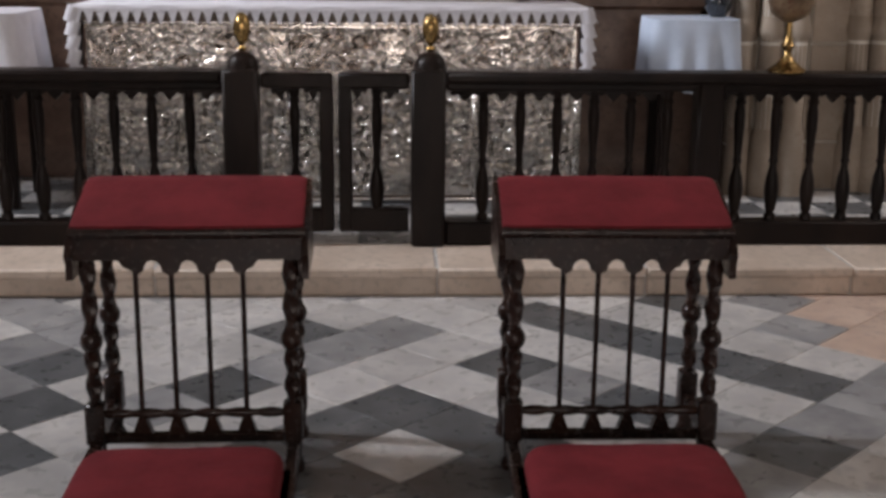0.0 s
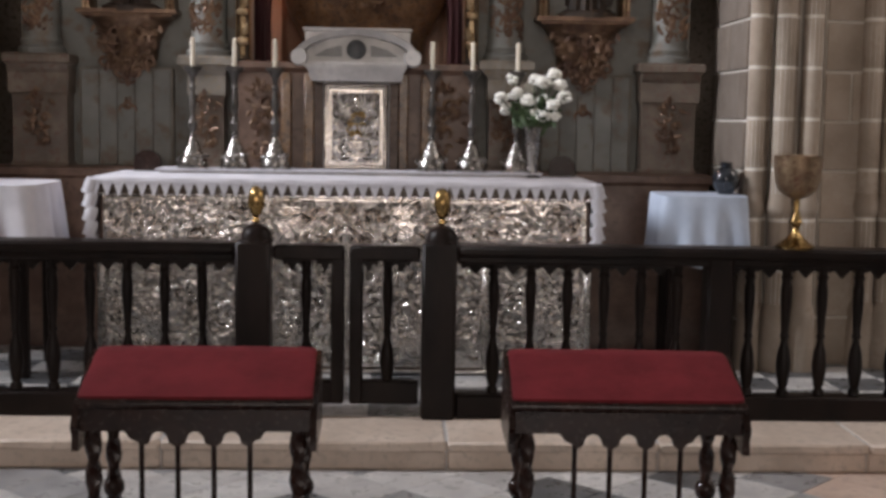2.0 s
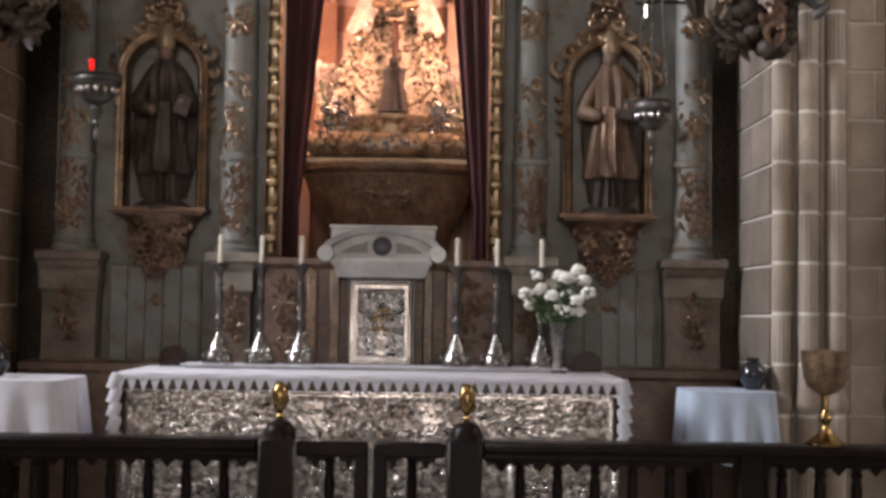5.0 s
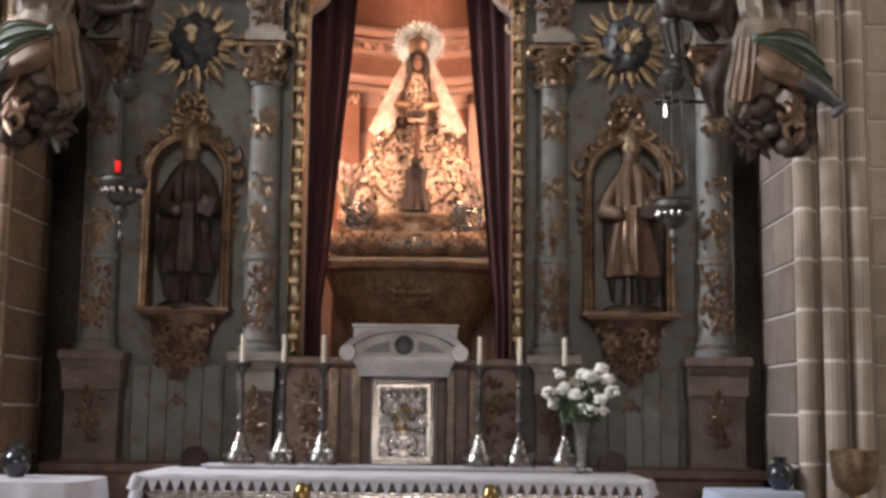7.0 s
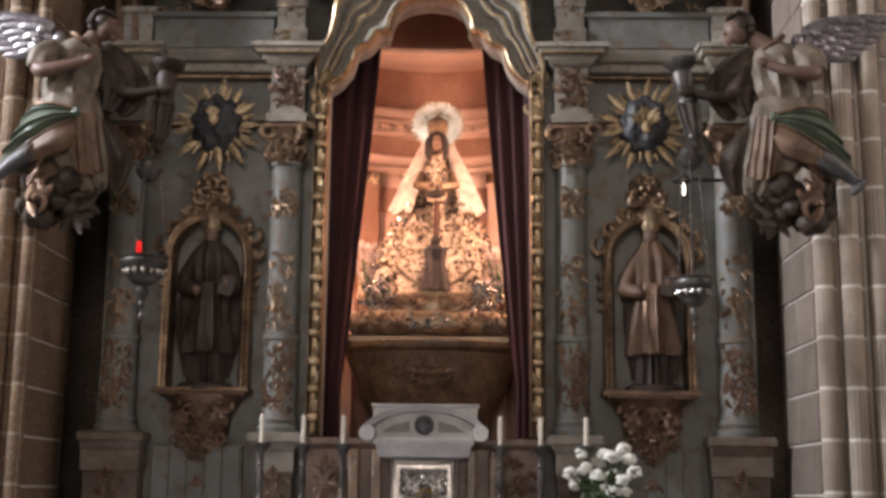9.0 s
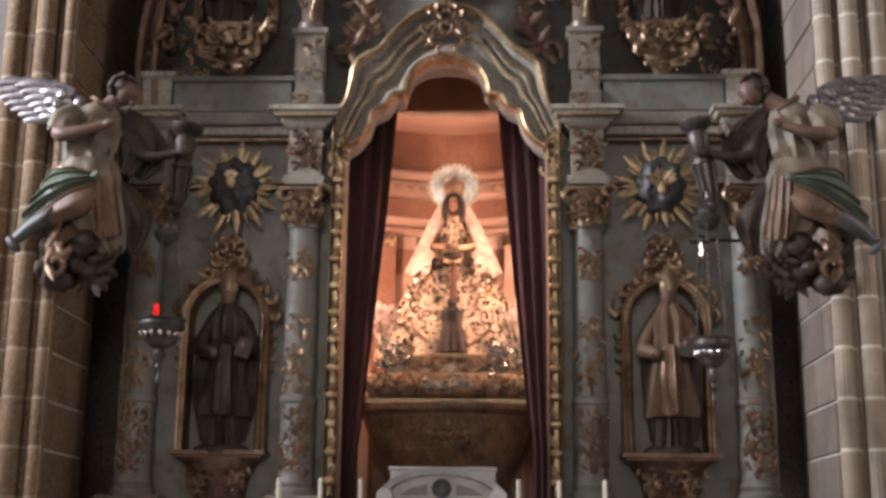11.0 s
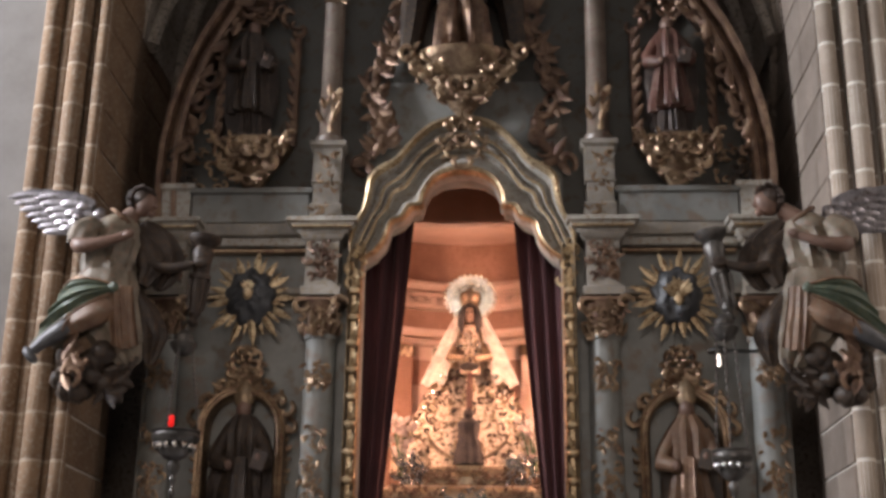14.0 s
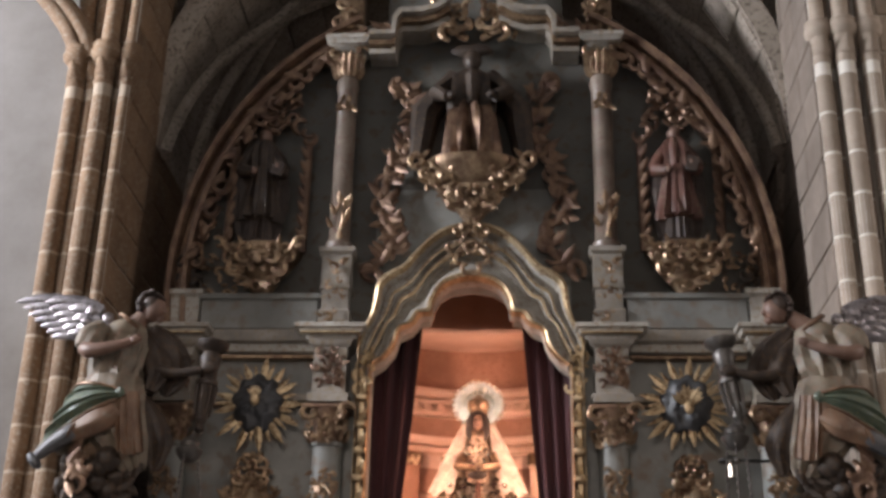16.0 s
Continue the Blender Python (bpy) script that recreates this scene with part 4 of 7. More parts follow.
for s in (-1, 1):
    niche_frame(s * 1.32, s)
    sunburst(s * 1.31, 3.69, s > 0)


# upper storey: pedestals, slim pilasters, capitals, niches with corbels, broken pediment, carvings
for s in (-1, 1):
    u = s * 0.865
    g = Mesh()
    g.stack((u, 0.02, 0), [(0.2, 0.18, 4.17), (0.2, 0.18, 4.29), (0.17, 0.16, 4.3), (0.17, 0.16, 4.43), (0.2, 0.18, 4.44), (0.185, 0.17, 4.46), (0.185, 0.17, 4.67), (0.23, 0.21, 4.69), (0.23, 0.21, 4.72)])
    up = ap("upper_pedestal", g, PALE)
    r7 = random.Random(23)
    c = carving(lambda x, z: abs(x) < 0.07, (-0.07, 0.07, 4.2, 4.62), 16, 0.075, -0.08, r7)
    part("pedestal_carving", c.moved(u, 0, -STEP_Z), GILT_OLD, up)
    g = Mesh()
    g.lathe([(0.085, 4.72), (0.09, 4.76), (0.07, 4.79), (0.068, 5.9), (0.08, 5.95), (0.07, 6.0)], (u, 0.0, 0), 0, 16)
    col = ap("upper_column", g, PEDESTAL, "slim brown-grey marbled column")
    c = Mesh()
    for k in range(16):
        leaf(c, u + r7.uniform(-0.05, 0.05), r7.choice((4.8, 4.9, 5.0)) + r7.uniform(-0.05, 0.05), -0.06, 0.08, r7.uniform(0.9, 2.2))
    for k in range(10):
        leaf(c, u + r7.uniform(-0.05, 0.05), 5.78 + r7.uniform(-0.08, 0.08), -0.06, 0.07, r7.uniform(3.9, 5.5))
    part("column_carving", c.moved(0, 0, -STEP_Z), GILT_OLD, col)
    g = Mesh()
    for k in range(8):
        a = math.radians(190 + 160 * k / 7)
        for row in range(2):
            leaf(g, u + math.cos(a) * 0.07, 6.0 + row * 0.08, math.sin(a) * 0.07, 0.1, math.pi / 2 - 0.5 * math.cos(a), 0, 0.5)
    for q in (-1, 1):
        scroll(g, u + q * 0.09, 6.18, -0.08, 0.1, 0, q)
    b = Mesh()
    b.box((u, 0.0, 6.1), (0.13, 0.13, 0.2), bevel=0.01)
    uc = ap("upper_capital", b, GILT_RED)
    part("leaf_carving", g.moved(0, 0, -STEP_Z), GILT_OLD, uc)
    g = Mesh()
    g.stack((u, -0.01, 0), [(0.16, 0.16, 6.2), (0.2, 0.2, 6.22), (0.25, 0.25, 6.23), (0.27, 0.27, 6.25), (0.3, 0.3, 6.26), (0.3, 0.3, 6.285)])
    ap("upper_cornice", g, CORNICE)
    g = Mesh()
    g.box((u, 0.03, 6.5), (0.18, 0.12, 0.44), bevel=0.02)
    for k in range(10):
        scroll(g, u + r7.uniform(-0.08, 0.08), 6.32 + 0.05 * k, -0.03, 0.12, r7.uniform(0, 6), s)
    ap("upper_finial", g, GILT_OLD)
    # niche of the upper storey
    un = s * 1.36
    g = Mesh()
    for q in (-1, 1):
        g.tube([(un + q * 0.25, 0.02, 4.72), (un + q * 0.25, 0.02, 5.5)], 0.028, 0, 8, 0.8)
        for k in range(7):
            leaf(g, un + q * 0.25, 4.8 + 0.1 * k, 0.0, 0.09, math.pi / 2 + q * 0.5)
    for k in range(11):
        a = math.pi * k / 10
        scroll(g, un - 0.24 * math.cos(a), 5.55 + 0.2 * math.sin(a), 0.03, r7.uniform(0.1, 0.15), r7.uniform(0, 6), 1 if k < 5 else -1)
    cc = carving(lambda x, z: x < 0.18 - abs(z - 5.85) * 0.5, (0, 0.18, 5.6, 6.1), 16, 0.12, 0.03, r7, 0, 0.0)
    g.join(cc.moved(un))
    ap("upper_niche_frame", g, GILT_RED, "carved gilt frame round an upper niche")
    g = Mesh()
    g.lathe([(0.03, 4.38), (0.07, 4.45), (0.13, 4.55), (0.22, 4.66), (0.25, 4.71), (0.25, 4.735)], (un, 0.05, 0), 0, 18, 1.0, 0.8)
    cb = ap("upper_corbel", g, GILT_OLD)
    c = carving(lambda x, z: x < 0.1 + (z - 4.42) * 0.6, (0, 0.28, 4.42, 4.72), 24, 0.12, -0.1, r7, 0, 0.0)
    part("corbel_carving", c.moved(un, 0, -STEP_Z), GILT_OLD, cb)
    c = carving(lambda x, z: x < (5.0 - z) * 0.5, (0.0, 0.3, 4.42, 4.75), 14, 0.1, 0.03, r7)
    ap("side_scrollwork", c.moved(s * 1.7 - 0.1), GILT_OLD)
    # carved ribbons beside the central upper niche
    c = Mesh()
    pts = curve([(0.62, 0, 4.6), (0.5, 0, 4.8), (0.6, 0, 5.05), (0.55, 0, 5.3), (0.45, 0, 5.5), (0.42, 0, 5.75), (0.5, 0, 6.0)], 7)
    for k, p in enumerate(pts):
        scroll(c, s * (p[0] + r7.uniform(-0.05, 0.05)), p[2], 0.04, r7.uniform(0.1, 0.17), r7.uniform(0, 6), s)
        leaf(c, s * p[0], p[2], 0.02, 0.13, r7.uniform(0, 6))
    ap("ribbon_carving", c, GILT_RED, "twisting gilded leaf carving")
    # broken pediment
    g = Mesh()
    pth = [(s * 0.72, 6.18), (s * 0.55, 6.18), (s * 0.545, 6.3), (s * 0.5, 6.36), (s * 0.36, 6.36), (s * 0.26, 6.39), (s * 0.17, 6.45)]
    for dz, dd, m in ((0, 0.1, 0), (0.05, 0.14, 1), (0.1, 0.19, 0)):
        g.sweep([(x, z + dz) for x, z in pth], [(-0.02, -0.08), (-0.02, dd), (0.02, dd), (0.02, -0.08)], m)
    ap("broken_pediment", g, [PALE, GILT_OLD], "stepped broken pediment with curled ends")

g = Mesh()
rr = random.Random(9)
g.lathe([(0.02, 4.9), (0.1, 5.0), (0.2, 5.12), (0.33, 5.26), (0.36, 5.3), (0.36, 5.33)], (0, 0.02, 0), 0, 20, 1, 0.7)
cb = ap("central_corbel", g, GILT_OLD)
c = carving(lambda x, z: x < 0.12 + (z - 4.95) * 0.85, (0, 0.42, 4.95, 5.32), 40, 0.14, -0.1, rr, 0, 0.0)
part("corbel_carving", c.moved(0, 0, -STEP_Z), GILT_OLD, cb)
c = carving(lambda x, z: 0.06 < x, (0, 0.25, 6.3, 6.95), 34, 0.16, -0.02, rr, 0, 0.0)
ap("crowning_carving", c, GILT_OLD, "carved gilded crown of leaves")

# predella behind the altar: central block with brackets
g = Mesh()
g.stack((0, 0.0, 0), [(1.45, 0.3, STEP_Z), (1.45, 0.3, 1.1), (1.36, 0.2, 1.12), (1.36, 0.2, 1.72), (1.4, 0.25, 1.75), (1.4, 0.25, 1.78), (1.36, 0.22, 1.785)])
pred = ap("predella", g, ROSE, "reddish marbled bench behind the altar")
for s in (-1, 1):
    for u in (0.27, 0.4):
        g = Mesh()
        g.box((s * u, -0.13, 1.42), (0.06, 0.08, 0.6), bevel=0.01)
        part("pilaster", g.moved(0, 0, -STEP_Z), BROWN, pred)
    rr = random.Random(8)
    c = carving(lambda x, z: abs(x) < 0.09, (-0.09, 0.09, 1.25, 1.66), 22, 0.09, -0.1, rr)
    part("panel_carving", c.moved(s * 0.53, 0, -STEP_Z), GILT_RED, pred)

# niche room behind the opening: curved wall with cornices, and its pedestal
g = Mesh()
nz = Mesh()
R0 = 0.95
arcs = [math.pi * k / 22 for k in range(23)]
wallp = [(R0 * math.cos(a), 0.2 + 0.95 * math.sin(a)) for a in arcs]
vs = [(x, y, z) for z in (1.7, 4.95) for x, y in wallp]
g.add(vs, [(i, i + 1, 23 + i + 1, 23 + i) for i in range(22)])
vs = [(x * 1.06, y * 1.05, z) for z in (1.7, 4.95) for x, y in wallp]
g.add(vs, [(i, i + 1, 23 + i + 1, 23 + i) for i in range(22)])
room = ap("niche_wall", g, OCHRE, "ochre curved wall of the lit niche")
g = Mesh()
g.box((0, 0.65, 4.97 - STEP_Z), (2.0, 1.1, 0.05))
part("niche_ceiling", g, OCHRE, room)
g = Mesh()
vs = []
for k in range(23):
    a = math.pi * k / 22
    vs += [(R0 * math.cos(a), 0.2 + 0.95 * math.sin(a), 4.42), (R0 * math.cos(a), 0.2 + 0.95 * math.sin(a), 4.45), (0.55 * math.cos(a), 0.34 + 0.3 * math.sin(a), 4.33 + 0.05 * math.sin(a)), (0.55 * math.cos(a), 0.34 + 0.3 * math.sin(a), 4.36 + 0.05 * math.sin(a))]
g.add(vs, [f for i in range(22) for f in ((4 * i, 4 * i + 2, 4 * i + 6, 4 * i + 4), (4 * i + 1, 4 * i + 5, 4 * i + 7, 4 * i + 3), (4 * i + 2, 4 * i + 3, 4 * i + 7, 4 * i + 6))])
part("niche_soffit", g.moved(0, 0, -STEP_Z), OCHRE, room)
for s in (-1, 1):
    g = Mesh()
    g.box((s * 0.98, 0.2, 3.3 - STEP_Z), (0.1, 0.06, 3.3))
    part("niche_jamb", g, OCHRE, room)
for z, h, d in ((4.06, 0.05, 0.09), (4.01, 0.03, 0.05), (3.93, 0.035, 0.05), (3.72, 0.05, 0.08), (3.66, 0.03, 0.05), (4.5, 0.03, 0.05)):
    q = Mesh()
    v = []
    for aa in arcs:
        for zz, rad in ((z, R0), (z, R0 - d * 0.7), (z + h * 0.5, R0 - d), (z + h, R0 - d), (z + h, R0)):
            v.append((rad * math.cos(aa), 0.2 + rad * math.sin(aa), zz))
    q.add(v, [(i * 5 + k, i * 5 + k + 1, i * 5 + k + 6, i * 5 + k + 5) for i in range(22) for k in range(4)])
    part("niche_cornice", q.moved(0, 0, -STEP_Z), OCHRE, room)
for z0, z1 in ((4.14, 4.46), (3.78, 3.92), (3.38, 3.56)):
    q = Mesh()
    v = [((R0 - 0.012) * math.cos(aa), 0.2 + (R0 - 0.012) * math.sin(aa), zz) for zz in (z0, z1) for aa in arcs]
    q.add(v, [(i, i + 1, 24 + i, 23 + i) for i in range(22)])
    part("niche_frieze", q.moved(0, 0, -STEP_Z), TERRACOTTA, room, "terracotta painted frieze")
for k in range(26):
    a = math.pi * (0.06 + 0.88 * k / 25)
    q = Mesh()
    q.box(((R0 - 0.05) * math.cos(a), 0.2 + (R0 - 0.05) * math.sin(a), 3.985), (0.05, 0.05, 0.045), bevel=0.006, turn=Matrix.Rotation(a, 4, "Z"))
    part("dentil", q.moved(0, 0, -STEP_Z), OCHRE, room)
for k in range(8):
    a = math.pi * (0.1 + 0.8 * k / 7)
    q = Mesh()
    x, y = (R0 - 0.07) * math.cos(a), 0.2 + (R0 - 0.07) * math.sin(a)
    q.box((x, y, 2.7), (0.08, 0.15, 1.9), bevel=0.01, turn=Matrix.Rotation(a, 4, "Z"))
    part("niche_pilaster", q.moved(0, 0, -STEP_Z), TERRACOTTA if k % 2 else OCHRE, room)
    q = Mesh()
    q.box((x * 0.98, y, 3.6), (0.08, 0.17, 0.09), bevel=0.015, turn=Matrix.Rotation(a, 4, "Z"))
    for j in range(5):
        leaf(q, x * 0.95 + rr.uniform(-0.05, 0.05), 3.54, y - 0.05, 0.08, 1.57 + rr.uniform(-0.6, 0.6))
    part("niche_capital", q.moved(0, 0, -STEP_Z), GILT_OLD, room)

g = Mesh()
g.lathe([(0.36, 1.78), (0.38, 1.95), (0.46, 2.1), (0.52, 2.25), (0.55, 2.33), (0.585, 2.345), (0.6, 2.36), (0.6, 2.39), (0.57, 2.4)], (0.02, 0.62, 0), 0, 40, 1.02, 0.75)
urn = ap("statue_pedestal", g, BROWN, "swelling brown marble pedestal")
c = carving(lambda x, z: x * x + (z - 2.2) ** 2 < 0.012, (0, 0.12, 2.05, 2.32), 18, 0.06, 0.22, rr, 0, 0.0)
part("pedestal_crest", c.moved(0.02, 0, -STEP_Z), BROWN, urn)

# curtains tied back at both sides of the opening
for s in (-1, 1):
    g = Mesh()
    cols, rows_ = 26, 24
    vs = []
    for j in range(rows_ + 1):
        t = j / rows_
        z = 1.8 + (4.42 - 1.8) * t
        inn = 0.53 if t < 0.12 else 0.53 - 0.22 * ((t - 0.12) / 0.88) ** 0.9
        for i in range(cols + 1):
            q = i / cols
            x = (0.66 - (0.66 - inn) * q)
            y = 0.24 + 0.022 * math.sin(q * 21 + 2.0 * t) * (0.6 + 0.6 * t) + 0.02 * noise.noise((q * 4, t * 5, s))
            vs.append((s * x, y, z))
    n1 = cols + 1
    g.add(vs, [(j * n1 + i, j * n1 + i + 1, (j + 1) * n1 + i + 1, (j + 1) * n1 + i) for j in range(rows_) for i in range(cols)])
    o = len(g.v)
    g.add([(x, y + 0.006, z) for x, y, z in vs], [(j * n1 + i, (j + 1) * n1 + i, (j + 1) * n1 + i + 1, j * n1 + i + 1) for j in range(rows_) for i in range(cols)])
    whole("curtain", g.moved(0, 0, -1.8), CURTAIN, (XC, YR, 1.8), "dark red velvet curtain drawn to the side of the niche", "curtain", "niche curtains", angle=80)

WARM = (1.0, 0.60, 0.43)
for s in (-1, 1):
    area("niche_light", (XC + s * 0.58, YR + 0.34, 3.3), (XC - s * 0.05, YR + 0.66, 3.2), 0.05, 1.15, 15.5, WARM)
area("niche_light_top", (XC, YR + 0.26, 4.35), (XC, YR + 0.75, 3.2), 0.4, 0.05, 1.5, WARM)

# ---- statues: one plain mesh each ----
def robe(g, h, rx, ry, m, c=(0, 0, 0), folds=9, amp=0.10, prof=None, seg=40, rows=22, phase=0.0, bend=(0, 0)):
    """A draped body: elliptical rings with folds that deepen toward the hem."""
    prof = prof or [(0.0, 1.0), (0.12, 0.98), (0.4, 0.8), (0.58, 0.66), (0.72, 0.78), (0.82, 0.8), (0.9, 0.42), (0.95, 0.3)]
    zs, rs = [p[0] for p in prof], [p[1] for p in prof]
    rings = []
    for j in range(rows + 1):
        t = prof[0][0] + (prof[-1][0] - prof[0][0]) * j / rows
        r = float(np.interp(t, zs, rs))
        ring = []
        for i in range(seg):
            a = 2 * math.pi * i / seg
            k = amp * (1 - 0.75 * t)
            f = 1 + k * math.sin(folds * a + phase + 2.5 * t) + k * 0.7 * noise.noise((math.cos(a) * 2, math.sin(a) * 2, t * 3 + phase))
            ring.append((c[0] + rx * r * f * math.cos(a) + bend[0] * t * t, c[1] + ry * r * f * math.sin(a) + bend[1] * t * t, c[2] + h * t))
        rings.append(ring)
    g.rings(rings, m)


def cloth_sheet(g, top, bot, m, waves, amp, fan):
    """A hanging cloth between two edges, with thickness; fan: folds run from the first end, else from top to bottom."""
    A, B = curve(top, 8), curve(bot, 8)
    A, B = A[: min(len(A), len(B))], B[: min(len(A), len(B))]
    n, rows = len(A), 16
    front = []
    for j in range(rows + 1):
        v = j / rows
        for i in range(n):
            u = i / (n - 1)
            p = Vector(A[i]).lerp(Vector(B[i]), v)
            w = (v if fan else u) * waves * 2 * math.pi
            f = amp * (0.35 + 0.65 * (u if fan else v)) * (math.sin(w + 1.5 * noise.noise((3 * u, 3 * v, waves))) + 0.4 * math.sin(2.3 * w + 1))
            front.append((p.x, p.y - f - 0.02 * math.sin(math.pi * v), p.z))
    quads = [(j * n + i, j * n + i + 1, (j + 1) * n + i + 1, (j + 1) * n + i) for j in range(rows) for i in range(n - 1)]
    N = len(front)
    back = [(x, y + 0.014, z) for x, y, z in front]
    rim = [j * n for j in range(rows + 1)] + [rows * n + i for i in range(1, n)] + [j * n + n - 1 for j in range(rows - 1, -1, -1)] + [i for i in range(n - 2, 0, -1)]
    walls = [(rim[k], rim[(k + 1) % len(rim)], N + rim[(k + 1) % len(rim)], N + rim[k]) for k in range(len(rim))]
    g.add(front + back, quads + [tuple(N + q for q in reversed(f)) for f in quads] + walls, m)


def saint(name, at, h, mats, label, mitre, turn=0.0, spread=1.0):
    """A standing robed figure: 0 robe, 1 flesh, 2 cloak or hair, 3 ornament."""
    g = Mesh()
    robe(g, h, 0.115 * h * spread, 0.1 * h, 2, folds=15, amp=0.14, phase=0.6, prof=[(0.0, 1.05), (0.1, 1.0), (0.4, 0.85), (0.6, 0.7)])
    robe(g, h, 0.15 * h * spread, 0.125 * h, 0, (0, -0.005 * h, 0), folds=9, amp=0.3, phase=2.1, prof=[(0.2, 1.0), (0.24, 1.04), (0.4, 0.9), (0.56, 0.72), (0.7, 0.8), (0.8, 0.84), (0.86, 0.6), (0.91, 0.32)])
    robe(g, h, 0.19 * h * spread, 0.08 * h, 2, (0, 0.05 * h, 0), folds=8, amp=0.34, phase=1.3, prof=[(0.06, 0.7), (0.3, 0.95), (0.5, 1.05), (0.68, 0.98), (0.78, 0.9), (0.84, 0.72), (0.9, 0.4)])
    cloth_sheet(g, [(-0.03 * h, -0.115 * h, 0.62 * h), (0.01 * h, -0.12 * h, 0.63 * h), (0.045 * h, -0.115 * h, 0.62 * h)], [(-0.05 * h, -0.135 * h, 0.22 * h), (0.01 * h, -0.145 * h, 0.2 * h), (0.06 * h, -0.135 * h, 0.22 * h)], 3, 1.5, 0.008, False)
    zh = 0.93 * h
    g.tube([(0, 0, 0.84 * h), (0, -0.005, 0.9 * h)], [0.04 * h, 0.033 * h], 1, 10)
    g.ball((0, -0.015 * h, zh), (0.048 * h, 0.055 * h, 0.066 * h), 1, 14, 10)
    g.ball((0, -0.03 * h, zh - 0.055 * h), (0.035 * h, 0.035 * h, 0.045 * h), 2, 10, 7)
    if mitre:
        g.lathe([(0.056 * h, 0), (0.066 * h, 0.045 * h), (0.056 * h, 0.1 * h), (0.03 * h, 0.14 * h), (0.006 * h, 0.16 * h)], (0, -0.015 * h, zh + 0.03 * h), 4, 14, 1, 0.75)
    else:
        g.ball((0, 0.012 * h, zh + 0.015 * h), (0.053 * h, 0.055 * h, 0.062 * h), 2, 14, 10, wob=0.15)
    for s in (-1, 1):
        ex = s * 0.17 * h * spread
        hx, hz = (0.09 * s + 0.03) * h, (0.62 if s > 0 else 0.57) * h
        g.tube([(s * 0.1 * h * spread, 0, 0.79 * h), (ex, -0.03 * h, 0.66 * h), (ex * 0.98, -0.07 * h, 0.6 * h), (hx, -0.13 * h, hz)], [0.045 * h, 0.052 * h, 0.055 * h, 0.04 * h], 0, 10)
        g.ball((hx * 0.95, -0.15 * h, hz), (0.025 * h, 0.025 * h, 0.032 * h), 1, 9, 6)
    g.box((0.12 * h, -0.15 * h, 0.6 * h), (0.09 * h, 0.035 * h, 0.12 * h), 2, bevel=0.004, turn=Matrix.Rotation(radians(18), 4, "Y"))
    g.lathe([(0.17 * h, -0.02), (0.17 * h, 0.01), (0.14 * h, 0.03)], (0, 0, 0), 2, 16, 1, 0.7)
    ob = whole(name, g, mats, at, label, "statue")
    ob.rotation_euler = (0, 0, turn)
    return ob


saint("saint_statue", (XC - 1.31, YR - 0.0, 2.075), 0.98, [ROBE_DARK, CARNATION, HAIR, ROBE_DARK, OLDGOLD], "dark wooden saint in a pale mitre standing on a niche corbel", True, 0.1, 0.85)
saint("saint_statue", (XC + 1.34, YR - 0.0, 2.085), 0.98, [ROBE_RUSSET, CARNATION, ROBE_DARK, GILT_RED, OLDGOLD], "wooden bishop saint in a dull gold robe on a niche corbel", True, -0.25, 0.88)
saint("saint_statue", (XC - 1.40, YR - 0.03, 4.74), 0.86, [ROBE_DARK, CARNATION, HAIR, ROBE_DARK], "dark saint figure in the upper niche", False, 0.15, 0.9)
saint("saint_statue", (XC + 1.33, YR - 0.03, 4.74), 0.86, [ROBE_RED, CARNATION, HAIR, ROBE_RED], "bearded saint in red-brown robe in the upper niche", False, -0.1, 0.9)


def seated():
    g = Mesh()
    robe(g, 0.85, 0.145, 0.15, 0, folds=9, amp=0.32, prof=[(0.0, 1.0), (0.25, 1.05), (0.42, 1.0), (0.5, 0.7)])
    robe(g, 0.85, 0.15, 0.14, 2, folds=8, amp=0.35, prof=[(0.45, 0.95), (0.6, 1.0), (0.72, 0.95), (0.82, 0.4)])
    for s in (-1, 1):
        g.tube([(s * 0.13, 0, 0.64), (s * 0.23, -0.05, 0.5), (s * 0.15, -0.15, 0.42)], [0.06, 0.06, 0.04], 2, 9)
        g.ball((s * 0.13, -0.17, 0.42), 0.03, 1, 8, 6)
        g.tube([(s * 0.1, 0.08, 0.7), (s * 0.32, 0.1, 0.42), (s * 0.36, 0.08, 0.05)], [0.08, 0.11, 0.07], 2, 9)
    g.ball((0, -0.03, 0.76), (0.055, 0.06, 0.075), 1, 12, 8)
    g.ball((0, 0.0, 0.79), (0.065, 0.065, 0.075), 2, 12, 8)
    g.ball((0, 0.05, 0.9), (0.15, 0.03, 0.05), 2, 12, 6, wob=0.3)
    return whole("saint_statue", g, [GILT_RED, ROBE_DARK, ROBE_DARK], (XC - 0.01, YR - 0.06, 5.33), "dark seated saint with outspread cloak under the gable", "statue")


seated()


